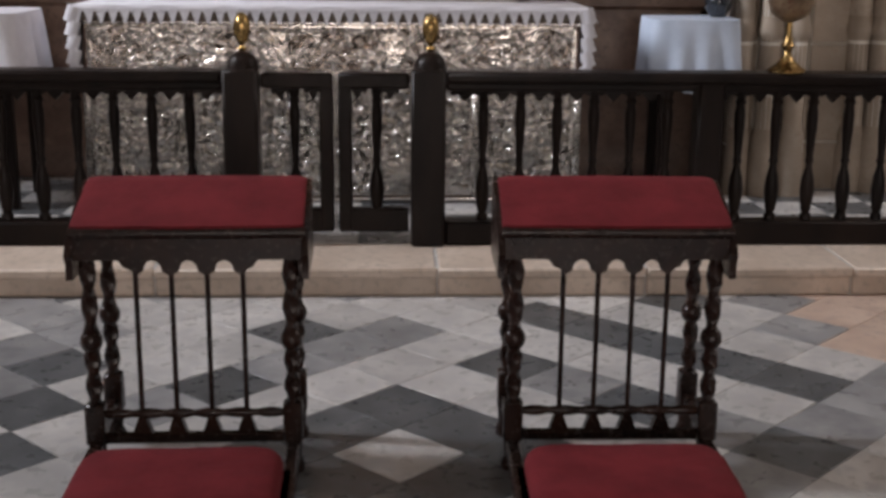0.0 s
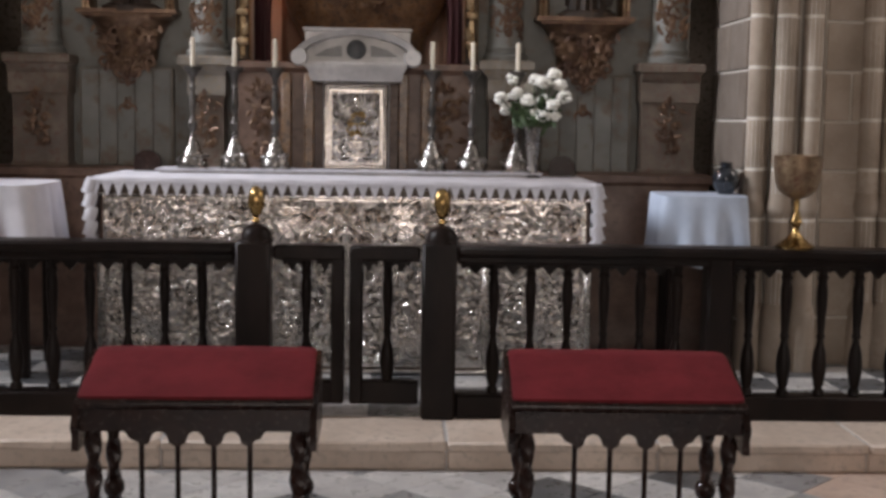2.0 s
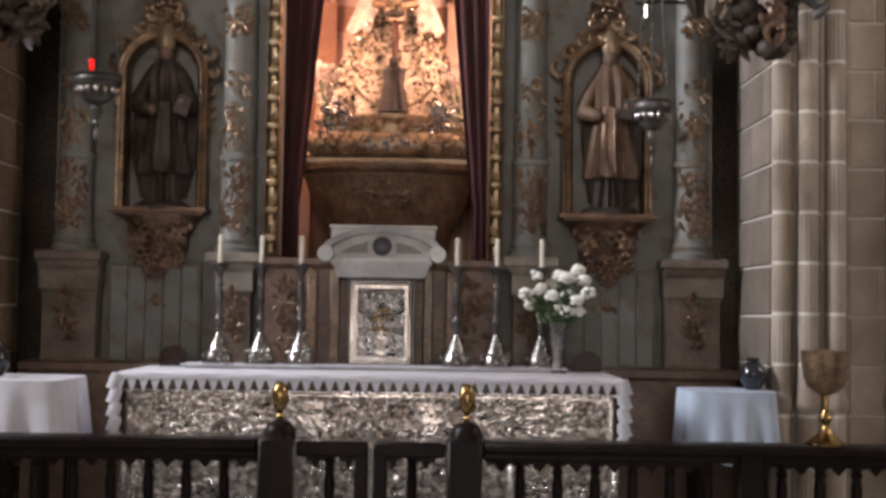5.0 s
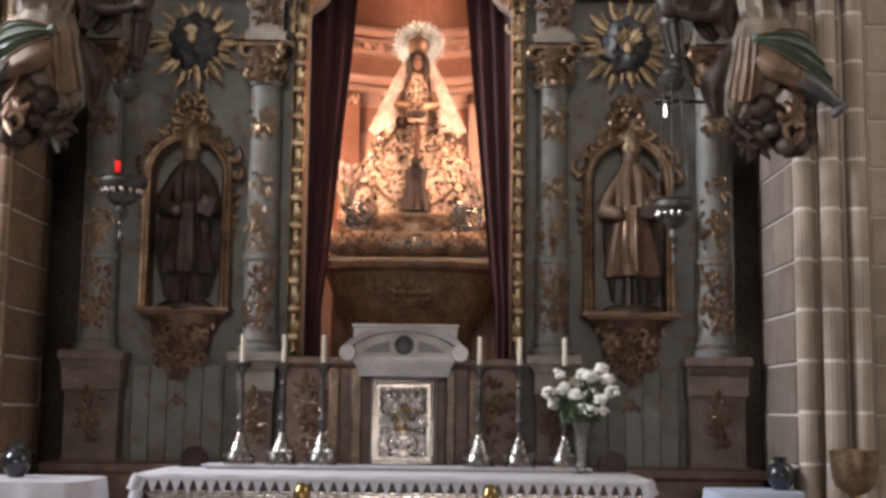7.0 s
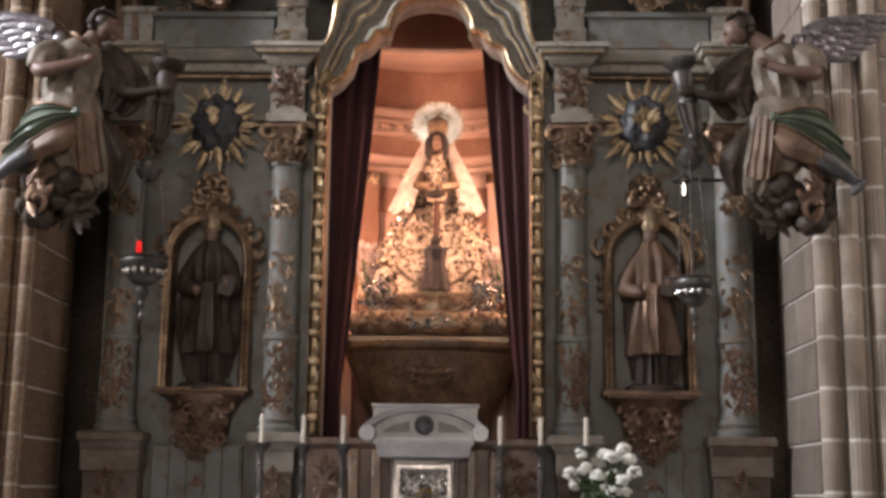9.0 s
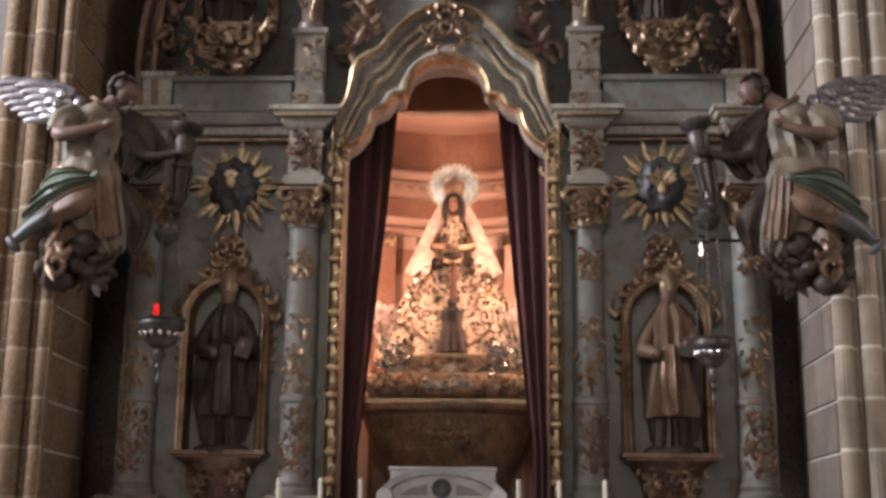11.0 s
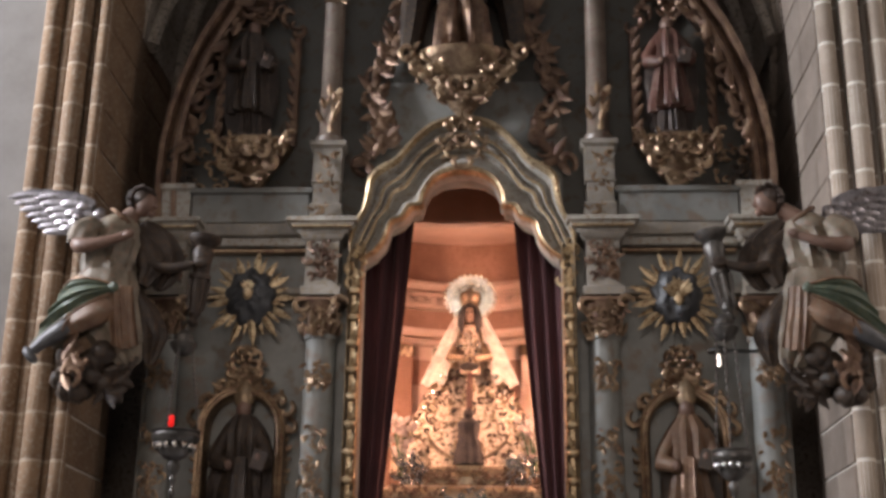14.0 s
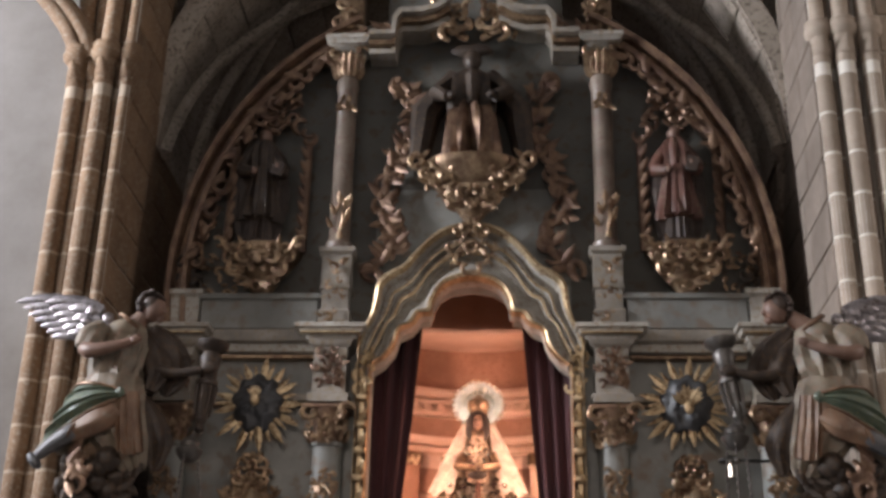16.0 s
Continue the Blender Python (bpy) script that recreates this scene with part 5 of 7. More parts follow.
def madonna():
    """Robe cone, veil, head, halo, crescent, small figure and base, in one mesh."""
    g = Mesh()
    robe(g, 1.15, 0.50, 0.26, 0, folds=12, amp=0.05, seg=64, rows=30, prof=[(0.0, 1.0), (0.1, 0.97), (0.3, 0.76), (0.5, 0.53), (0.65, 0.4), (0.78, 0.31), (0.86, 0.24), (0.92, 0.12)])
    robe(g, 1.15, 0.045, 0.3, 5, (0, -0.03, 0), folds=9, amp=0.06, prof=[(0.0, 0.9), (0.5, 0.6), (0.58, 0.5)])
    robe(g, 1.15, 0.13, 0.22, 0, (0, -0.06, 0), folds=13, amp=0.1, prof=[(0.58, 0.6), (0.7, 0.62), (0.8, 0.55), (0.88, 0.35)])
    for s in (-1, 1):
        vs, nn = [], 9
        for j in range(15):
            t = j / 14
            z = 1.15 - 0.56 * t
            xi, xo = 0.03 + 0.12 * t ** 0.8, 0.075 + 0.25 * t ** 0.85
            for i in range(nn):
                q = i / (nn - 1)
                x = xi + (xo - xi) * q
                y = -0.11 - 0.1 * t + 0.13 * q * (0.4 + 0.6 * t) + 0.008 * math.sin(q * 14 + 3 * t)
                vs.append((s * x, y, z - 0.02 * math.sin(q * 12) * t))
        g.add(vs, [(j * nn + i, j * nn + i + 1, (j + 1) * nn + i + 1, (j + 1) * nn + i) for j in range(14) for i in range(nn - 1)], 1)
        for k in range(7):
            g.ball((s * (0.06 + 0.055 * k), -0.2 - 0.008 * k, 0.85 - 0.11 * k), (0.018, 0.012, 0.018), 4, 7, 5)
    g.ball((0, -0.2, 1.072), (0.036, 0.045, 0.056), 2, 16, 12)
    g.ball((0, -0.246, 1.064), (0.008, 0.01, 0.016), 2, 8, 6)
    g.ball((0, -0.15, 1.1), (0.062, 0.065, 0.075), 3, 14, 10)
    for s in (-1, 1):
        g.ball((s * 0.015, -0.238, 1.084), (0.011, 0.008, 0.006), 3, 8, 5)
        g.tube([(s * 0.035, -0.2, 1.13), (s * 0.052, -0.215, 1.08), (s * 0.058, -0.22, 1.0), (s * 0.05, -0.225, 0.94)], [0.02, 0.026, 0.022, 0.008], 3, 9)
    g.ball((0, -0.24, 1.046), (0.012, 0.006, 0.004), 5, 8, 5)
    g.ball((0, -0.3, 0.68), (0.065, 0.04, 0.03), 3, 12, 7)
    for s in (-1, 1):
        g.tube([(s * 0.1, -0.14, 0.86), (s * 0.12, -0.24, 0.76), (s * 0.03, -0.3, 0.74)], [0.03, 0.034, 0.018], 6, 9)
    for k in range(26):
        a = 0.7 * k
        g.ball((0.055 * math.cos(a), -0.235 - 0.006 * (k % 3), 0.72 + 0.0085 * k), (0.012, 0.012, 0.012), (4, 6, 3, 7)[k % 4], 6, 4)
    # crown and its halo of rays
    g.lathe([(0.055, 1.15), (0.06, 1.17), (0.056, 1.19), (0.074, 1.225), (0.07, 1.25), (0.03, 1.28), (0.01, 1.3)], (0, -0.12, 0), 6, 16)
    g.lathe([(0.105, 0.0), (0.105, 0.008), (0.02, 0.012)], (0, -0.06, 1.235), 4, 24, 1, 1, Matrix.Rotation(radians(90), 4, "X"))
    ring = [(0.128 * math.cos(2 * math.pi * k / 32), 1.235 + 0.128 * math.sin(2 * math.pi * k / 32)) for k in range(32)]
    g.sweep(ring, [(-0.028, 0.07), (-0.028, 0.095), (0.028, 0.095), (0.028, 0.07)], 4, True)
    for k in range(28):
        a = 2 * math.pi * k / 28
        g.ball((0.168 * math.cos(a), -0.085, 1.235 + 0.168 * math.sin(a)), (0.014, 0.01, 0.014), 4, 6, 4)
    # crescent and little figure before the robe
    pts = [(0.27 * math.cos(a), -0.3, 0.3 + 0.26 * math.sin(a)) for a in [math.pi * (1.08 + 0.84 * k / 18) for k in range(19)]]
    g.tube(pts, [0.003 + 0.014 * math.sin(math.pi * k / 18) for k in range(19)], 6, 7, 0.6)
    robe(g, 0.34, 0.09, 0.07, 3, (0, -0.36, 0.0), folds=7, amp=0.1)
    g.ball((0, -0.37, 0.34), 0.035, 3, 9, 7)
    r = random.Random(12)
    for k in range(700):
        a, t = r.uniform(math.radians(195), math.radians(345)), r.uniform(0.03, 0.62)
        q = float(np.interp(t, [0, 0.1, 0.3, 0.5, 0.65], [1.0, 0.97, 0.76, 0.53, 0.4])) * 1.03
        x, y, z = 0.5 * q * math.cos(a), 0.26 * q * math.sin(a), 1.15 * t
        m_ = (6, 3, 5, 6, 7)[k % 5]
        (leaf if k % 2 else scroll)(g, x, z, y, r.uniform(0.02, 0.045), r.uniform(0, 6.28), *((m_,) if k % 2 else (1, m_)))
    g.box((0.0, -0.1, -0.03), (0.8, 0.5, 0.06), 6, bevel=0.02)
    g.box((0.0, -0.25, -0.02), (0.18, 0.22, 0.09), 6, bevel=0.01)
    g.v = [(x * 1.02, y, z * 0.95) for x, y, z in g.v]
    return whole("madonna_statue", g, [MANTLE, VEIL, FACE, HAIR, HALO, ROBE_RED, GILT_OLD, GILT], (XC + 0.03, YR + 0.82, 2.735), "crowned Madonna in a wide embroidered mantle with a haloed crown", "statue")


madonna()

# stepped silver-gilt base under it, with flowers at both sides
base = thing("statue_base", (XC + 0.02, YR + 0.66, 2.40), "gilded stepped base with silver plaque under the Madonna", "statue base")
g = Mesh()
g.stack((0, 0.02, 0), [(1.1, 0.66, 0.0), (1.1, 0.66, 0.03), (1.0, 0.58, 0.045), (1.04, 0.64, 0.08), (1.06, 0.66, 0.12), (1.04, 0.64, 0.165), (0.96, 0.56, 0.2), (0.82, 0.48, 0.205), (0.82, 0.48, 0.26), (0.78, 0.46, 0.27), (0.76, 0.44, 0.31)])
part("stepped_base", g, OLDGOLD, base)
rb = random.Random(77)
c = carving(lambda x, z: True, (0.16, 0.5, 0.05, 0.18), 46, 0.055, -0.31, rb, 0, 0.0)
c.join(carving(lambda x, z: True, (0.02, 0.4, 0.2, 0.3), 40, 0.05, -0.23, rb, 0, 0.0))
part("gilt_carving", c, GILT_RED, base, "worn gilded scrollwork")
g = Mesh()
rr = random.Random(44)
for k in range(18):
    scroll(g, rr.uniform(-0.16, 0.16), rr.uniform(0.08, 0.16), -0.315, 0.05, rr.uniform(0, 6), 1)
part("silver_relief", g, SILVER_DULL, base, "silver scroll plaque")
for s in (-1, 1):
    g = Mesh()
    for k in range(60):
        (scroll if k % 2 else leaf)(g, s * 0.34 + rr.uniform(-0.09, 0.09), 0.18 + rr.uniform(0, 0.2), -0.24, rr.uniform(0.035, 0.065), rr.uniform(0, 6))
    part("silver_relief", g, SILVER_DULL, base)
for s in (-1, 1):
    fl = thing("flower_spray", (XC + 0.02 + s * 0.42, YR + 0.5, 2.66), "small spray of white and pink blossoms beside the Madonna", "flowers", "sprays beside the statue")
    g = Mesh()
    st = Mesh()
    for k in range(34):
        a, q = rr.uniform(0, 6.28), rr.uniform(0.0, 0.12)
        p = (math.cos(a) * q, math.sin(a) * q * 0.6, 0.12 + rr.uniform(0.0, 0.26))
        for j in range(4):
            b = j * 1.57 + a
            g.ball((p[0] + math.cos(b) * 0.012, p[1], p[2] + math.sin(b) * 0.012), (0.013, 0.008, 0.013), 0, 6, 4)
        if k % 2:
            st.tube([(0, 0, 0), (p[0] * 0.5, p[1] * 0.5, p[2] * 0.6), p], 0.003, 0, 4)
    tagged(part("blossom_cluster", g, CHALK, fl), kind="stuff")
    tagged(part("greenery", st, LEAFG, fl), kind="stuff")


def drape(g, path, rad, m, folds=8, amp=0.1, squash=0.72, seg=30, twist=0.25):
    """A folded tube of cloth along a path; folds deepen toward its end."""
    rings = []
    n = len(path)
    for i, p in enumerate(path):
        a, b = Vector(path[max(i - 1, 0)]), Vector(path[min(i + 1, n - 1)])
        t = (b - a).normalized()
        ax = t.cross(Vector((0, 1, 0))).normalized()
        up = ax.cross(t)
        s = i / (n - 1)
        r = float(np.interp(s, [k / (len(rad) - 1) for k in range(len(rad))], rad))
        ring = []
        for k in range(seg):
            th = 2 * math.pi * k / seg
            f = 1 + (0.25 + 0.75 * s) * amp * (math.sin(folds * th + i * twist) + 0.6 * noise.noise((2 * math.cos(th), 2 * math.sin(th), 4 * s)))
            ring.append(Vector(p) + ax * (r * f * math.cos(th)) + up * (r * squash * f * math.sin(th)))
        rings.append(ring)
    g.rings(rings, m)


def angel(name, at, mirror, label, lean=0.0, size=1.0):
    """A winged figure in flight over a cloud: one mesh; faces +x unless mirrored."""
    g = Mesh()
    # tunic, then the skirt blown back
    drape(g, curve([(0.155, -0.02, 0.9), (0.10, -0.04, 0.79), (0.07, -0.05, 0.65), (0.065, -0.06, 0.52), (0.05, -0.06, 0.42)], 5), [0.065, 0.135, 0.14, 0.125, 0.15], 0, 11, 0.26)
    drape(g, curve([(0.07, -0.05, 0.56), (0.08, -0.06, 0.44), (0.12, -0.07, 0.3), (0.19, -0.06, 0.16), (0.25, -0.04, 0.03)], 6), [0.155, 0.17, 0.16, 0.115, 0.045], 0, 9, 0.2)
    drape(g, curve([(0.06, -0.05, 0.5), (-0.03, -0.05, 0.39), (-0.13, -0.03, 0.28), (-0.24, 0.0, 0.17)], 6), [0.14, 0.15, 0.115, 0.05], 0, 7, 0.16)
    # russet front fall of the tunic and the dark lining behind it
    cloth_sheet(g, [(0.13, -0.2, 0.45), (0.19, -0.19, 0.45), (0.25, -0.15, 0.46)], [(0.17, -0.17, 0.12), (0.23, -0.16, 0.1), (0.3, -0.1, 0.14)], 7, 4.0, 0.014, False)
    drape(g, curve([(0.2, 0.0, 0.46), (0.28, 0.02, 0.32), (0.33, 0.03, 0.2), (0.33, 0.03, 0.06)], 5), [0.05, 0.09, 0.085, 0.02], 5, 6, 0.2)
    # green sash over the thigh: folds that fan from the knot at the hip
    cloth_sheet(g, [(0.17, -0.205, 0.45), (0.05, -0.225, 0.475), (-0.07, -0.19, 0.485), (-0.155, -0.09, 0.47)], [(0.15, -0.215, 0.4), (0.03, -0.235, 0.335), (-0.14, -0.19, 0.235), (-0.3, -0.1, 0.14)], 1, 3.2, 0.02, True)
    g.tube(curve([(0.17, -0.215, 0.45), (0.05, -0.24, 0.478), (-0.07, -0.205, 0.488), (-0.155, -0.1, 0.472)], 4), 0.008, 3, 6)
    g.tube(curve([(0.15, -0.225, 0.395), (0.03, -0.245, 0.33), (-0.14, -0.2, 0.232), (-0.3, -0.11, 0.138)], 4), 0.007, 3, 6)
    g.ball((0.165, -0.215, 0.435), (0.03, 0.022, 0.028), 1, 9, 6, wob=0.3)
    # leg drawn back under the tunic, greyish boot with gilt cuff
    drape(g, curve([(0.13, -0.17, 0.34), (0.07, -0.2, 0.285), (-0.02, -0.2, 0.235), (-0.1, -0.19, 0.195)], 5), [0.07, 0.07, 0.055, 0.042], 7, 5, 0.1, 0.9)
    g.tube(curve([(-0.06, -0.2, 0.22), (-0.14, -0.19, 0.175), (-0.21, -0.18, 0.13), (-0.26, -0.17, 0.09)], 4), [0.046, 0.05, 0.051, 0.05, 0.048, 0.046, 0.043, 0.04, 0.037, 0.034, 0.032, 0.032, 0.03], 8, 12)
    ringc = [(-0.07 + 0.02 * math.sin(2 * math.pi * k / 14), -0.2 + 0.052 * math.cos(2 * math.pi * k / 14), 0.215 + 0.046 * math.sin(2 * math.pi * k / 14)) for k in range(15)]
    g.tube(ringc, 0.009, 3, 6)
    g.ball((-0.275, -0.17, 0.062), (0.06, 0.03, 0.028), 8, 12, 8, Matrix.Rotation(radians(48), 4, "Y"))
    # shoulders, sleeves, arms
    g.ball((0.075, -0.02, 0.83), (0.13, 0.13, 0.09), 0, 16, 9, Matrix.Rotation(radians(-30), 4, "Y"))
    drape(g, curve([(0.0, -0.12, 0.85), (-0.055, -0.16, 0.78), (-0.075, -0.18, 0.70)], 5), [0.05, 0.078, 0.062], 0, 6, 0.12)
    g.tube(curve([(-0.075, -0.18, 0.70), (-0.03, -0.22, 0.675), (0.08, -0.23, 0.69), (0.19, -0.2, 0.735)], 4), [0.044, 0.046, 0.045, 0.044, 0.043, 0.041, 0.038, 0.035, 0.033, 0.03, 0.028, 0.026, 0.024], 2, 11)
    g.ball((0.21, -0.2, 0.745), (0.04, 0.03, 0.026), 2, 9, 6, Matrix.Rotation(radians(-30), 4, "Y"))
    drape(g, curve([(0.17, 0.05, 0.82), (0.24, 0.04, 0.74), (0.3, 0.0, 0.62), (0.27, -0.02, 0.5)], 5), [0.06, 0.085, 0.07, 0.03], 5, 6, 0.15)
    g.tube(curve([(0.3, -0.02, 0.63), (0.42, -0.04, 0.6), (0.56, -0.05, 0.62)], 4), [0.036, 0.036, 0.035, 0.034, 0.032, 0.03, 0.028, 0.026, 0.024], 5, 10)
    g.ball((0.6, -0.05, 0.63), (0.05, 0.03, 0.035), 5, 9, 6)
    dz = 0.09 if mirror else 0.0
    torch = Matrix.Rotation(radians(9 if mirror else 4), 4, "Y")
    g.lathe([(0.012, 0.0), (0.03, 0.02), (0.02, 0.05), (0.036, 0.08), (0.03, 0.1), (0.045, 0.2), (0.05, 0.27), (0.062, 0.28), (0.062, 0.3), (0.046, 0.31), (0.052, 0.38), (0.064, 0.44), (0.05, 0.47), (0.07, 0.49), (0.09, 0.51), (0.094, 0.535), (0.07, 0.54)], (0.54 if mirror else 0.56, 0.02, 0.27 + dz * 0.4), 9 if mirror else 5, 16, 1, 1, torch)
    for k in range(8):
        a = 0.785 * k
        g.tube([torch @ Vector((0.045 * math.cos(a), 0.045 * math.sin(a), 0.1)) + Vector((0.54 if mirror else 0.56, 0.02, 0.27 + dz * 0.4)), torch @ Vector((0.058 * math.cos(a), 0.058 * math.sin(a), 0.27)) + Vector((0.54 if mirror else 0.56, 0.02, 0.27 + dz * 0.4))], [0.006, 0.012], 9 if mirror else 5, 6)
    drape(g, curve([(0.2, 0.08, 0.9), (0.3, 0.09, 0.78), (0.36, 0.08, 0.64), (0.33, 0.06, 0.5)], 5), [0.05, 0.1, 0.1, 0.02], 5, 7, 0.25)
    ring = [(0.12 + 0.06 * math.cos(2 * math.pi * k / 18), -0.045 + 0.085 * math.sin(2 * math.pi * k / 18), 0.9 - 0.045 * math.cos(2 * math.pi * k / 18)) for k in range(19)]
    g.tube(ring, 0.013, 3, 6)
    # head: face, nose, brow, hair in locks
    hx, hz = 0.245 + lean, 0.985
    g.tube([(0.13, -0.03, 0.88), (0.19 + lean * 0.6, -0.03, 0.95)], [0.055, 0.045], 2, 12)
    g.ball((hx, -0.035, hz), (0.062, 0.058, 0.08), 2, 16, 12, Matrix.Rotation(radians(25), 4, "Y"))
    g.ball((hx + 0.06, -0.04, hz - 0.012), (0.02, 0.013, 0.018), 2, 8, 6)
    g.ball((hx + 0.04, -0.04, hz - 0.06), (0.025, 0.025, 0.022), 2, 8, 6)
    r = random.Random(6)
    for k in range(60):
        a, q = r.uniform(0.5, 4.2), r.uniform(-0.065, 0.06)
        g.ball((hx - 0.012 + math.cos(a) * 0.066, -0.03 + q, hz + 0.018 + math.sin(a) * 0.075), (r.uniform(0.014, 0.022), 0.016, 0.014), 4, 7, 5, wob=0.3)
    g.ball((hx - 0.02, -0.03, hz + 0.03), (0.066, 0.07, 0.066), 4, 12, 8)
    # wing: a shoulder of small scales and long flight feathers
    for k in range(16):
        a = r.uniform(0, 6.28)
        g.ball((-0.09 + 0.06 * math.cos(a), 0.0 + r.uniform(-0.02, 0.02), 0.92 + 0.08 * math.sin(a)), (0.035, 0.02, 0.03), 6, 8, 5)
    for row, (n, ln, zt) in enumerate(((7, 0.54, 1.0), (6, 0.36, 1.01), (4, 0.2, 0.98))):
        for k in range(n):
            q = k / (n - 1)
            L = ln * (1 - 0.45 * q)
            sz = zt - 0.14 * q
            pts = []
            for t in (0, 0.15, 0.35, 0.55, 0.75, 0.92, 1.0):
                pts.append((-0.07 - L * t, 0.03 - 0.025 * row + 0.02 * t, sz + (0.24 - 0.16 * q) * L * math.sin(1.9 * t) - 0.1 * L * t))
            g.tube(pts, [0.018, 0.03, 0.036, 0.036, 0.031, 0.02, 0.004], 6, 8, 0.35)
    # cloud with a gilt scroll
    for k in range(40):
        a, q = r.uniform(0, 6.28), r.uniform(0.0, 0.14)
        g.ball((math.cos(a) * q * 1.15, -0.02 + r.uniform(-0.1, 0.1), math.sin(a) * q), r.uniform(0.04, 0.075), 5, 10, 7, wob=0.2)
    for k in range(9):
        (scroll if k % 2 else leaf)(g, -0.03 + r.uniform(-0.07, 0.07), 0.02 + r.uniform(-0.09, 0.08), -0.17, r.uniform(0.09, 0.14), r.uniform(0, 6), *((3,) if k % 2 == 0 else (1, 3)))
    for k in range(14):
        leaf(g, 0.17 + r.uniform(-0.06, 0.1), 0.0 + r.uniform(-0.12, 0.12), -0.05, r.uniform(0.08, 0.15), r.uniform(3.5, 6), 5)
    g.box((-0.03, 0.2, 0.0), (0.1, 0.3, 0.1), 5, bevel=0.02)
    if mirror:
        g = g.moved(mirror=True)
    ob = whole(name, g, [ROBE_GREY, ROBE_GREEN, CARNATION, GILT_RED, HAIR, ROBE_DARK, WING, ROBE_RUSSET, BOOT, TARNISH], at, label, "statue")
    ob.scale = (size,) * 3
    return ob


angel("angel_statue", (-2.285, 6.6, 3.027), False, "carved angel with silver wings and green sash on a dark cloud", 0.0, 0.985)
angel("angel_statue", (1.711, 6.45, 2.983), True, "carved angel with silver wings and an outstretched arm on a cloud", 0.07, 0.963)

# ---- altar ----
altar = thing("altar", (-0.29, 6.5, STEP_Z), "long altar faced with embossed silver panels", "altar")
g = Mesh()
g.box((0, 0.36, 0.47), (2.56, 0.68, 0.94), bevel=0.01)
part("altar_block", g, ROSE, altar)
g = Mesh()
g.box((0, 0.35, 0.965), (2.56, 0.74, 0.07), bevel=0.012)
part("altar_slab", g, PEDESTAL, altar)
F1 = [(26, 0.05, 0.1, 0.7), (150, 0.025, 0.055, 0.75), (420, 0.01, 0.022, 0.6)]
g = relief(2.5, 0.30, 520, 64, 0.026, 3, F1)
part("upper_frontal", g.moved(0, -0.012, 0.63), SILVER, altar, "embossed silver band of scrolls", 60)
for k, (u, w) in enumerate(((-1.0, 0.5), (-0.47, 0.5), (0.0, 0.4), (0.47, 0.5), (1.0, 0.5))):
    g = relief(w, 0.56, 110, 120, 0.014, 20 + abs(k - 2), [(14, 0.05, 0.1, 0.8), (60, 0.02, 0.05, 0.7), (140, 0.008, 0.018, 0.5)])
    part("lower_frontal", g.moved(u, -0.005, 0.04), SILVER_PANEL, altar, "embossed silver panel", 60)
for u in (-1.27, -0.735, -0.22, 0.22, 0.735, 1.27):
    g = Mesh()
    g.box((u, -0.006, 0.32), (0.035, 0.03, 0.6), bevel=0.008)
    part("frontal_fillet", g, SILVER_DULL, altar)
for z in (0.02, 0.615, 0.935):
    g = Mesh()
    g.box((0, -0.01, z), (2.56, 0.04, 0.022), bevel=0.008)
    part("frontal_rail", g, SILVER, altar)
ALT = STEP_Z + 1.0

cloth = thing("altar_cloth", (-0.29, 6.5, ALT + 0.012), "white altar cloth with a pointed lace border", "altar cloth")
g = Mesh()
g.box((0, 0.34, 0.008), (2.60, 0.8, 0.012), bevel=0.004)
for s in (-1, 1):
    vs, n1 = [], 15
    for j in range(8):
        for i in range(n1):
            t, q = j / 7, i / 14
            vs.append((s * (1.302 + 0.012 * math.sin(q * 17) * t + 0.02 * t), -0.06 + 0.74 * q - 0.02 * t, 0.012 - 0.33 * t - 0.02 * math.sin(q * 9) * t))
    g.add(vs, [(j * n1 + i, j * n1 + i + 1, (j + 1) * n1 + i + 1, (j + 1) * n1 + i) for j in range(7) for i in range(14)])
part("cloth_top", g, LINEN, cloth, angle=60)
g = Mesh()
vs, n1 = [], 221
for j in range(5):
    for i in range(n1):
        q, t = i / (n1 - 1), j / 4
        vs.append((-1.302 + 2.604 * q, -0.062 - 0.004 * math.sin(q * 60) * t - 0.006 * t, 0.012 - 0.018 * t))
g.add(vs, [(j * n1 + i, j * n1 + i + 1, (j + 1) * n1 + i + 1, (j + 1) * n1 + i) for j in range(4) for i in range(n1 - 1)])
part("hem_band", g, LINEN, cloth, angle=60)
lace = Mesh()
lace.add([(0.030, 0, 0), (-0.030, 0, 0), (-0.024, -0.002, -0.022), (-0.005, -0.003, -0.076), (0.0, -0.003, -0.085), (0.005, -0.003, -0.076), (0.024, -0.002, -0.022)], [(0, 1, 2, 3, 4, 5, 6)])
lace.box((0, -0.002, -0.012), (0.058, 0.003, 0.02), bevel=0.001)
me = lace.data("lace_point", [LINEN])
for k in range(44):
    ob = new("lace_point", me)
    ob.location, ob.parent = (-1.275 + 2.55 * k / 43, -0.07, 0.0), cloth
for s in (-1, 1):
    g = Mesh()
    for j in range(10):
        g.tube([(s * (1.29 + 0.012 * (j % 2)), -0.066, 0.005 - 0.036 * j), (s * (1.305 + 0.012 * (j % 2)), -0.064, -0.036 - 0.036 * j)], [0.03, 0.034], 0, 8, 0.4)
    part("corner_fold", g, LINEN, cloth, angle=60)

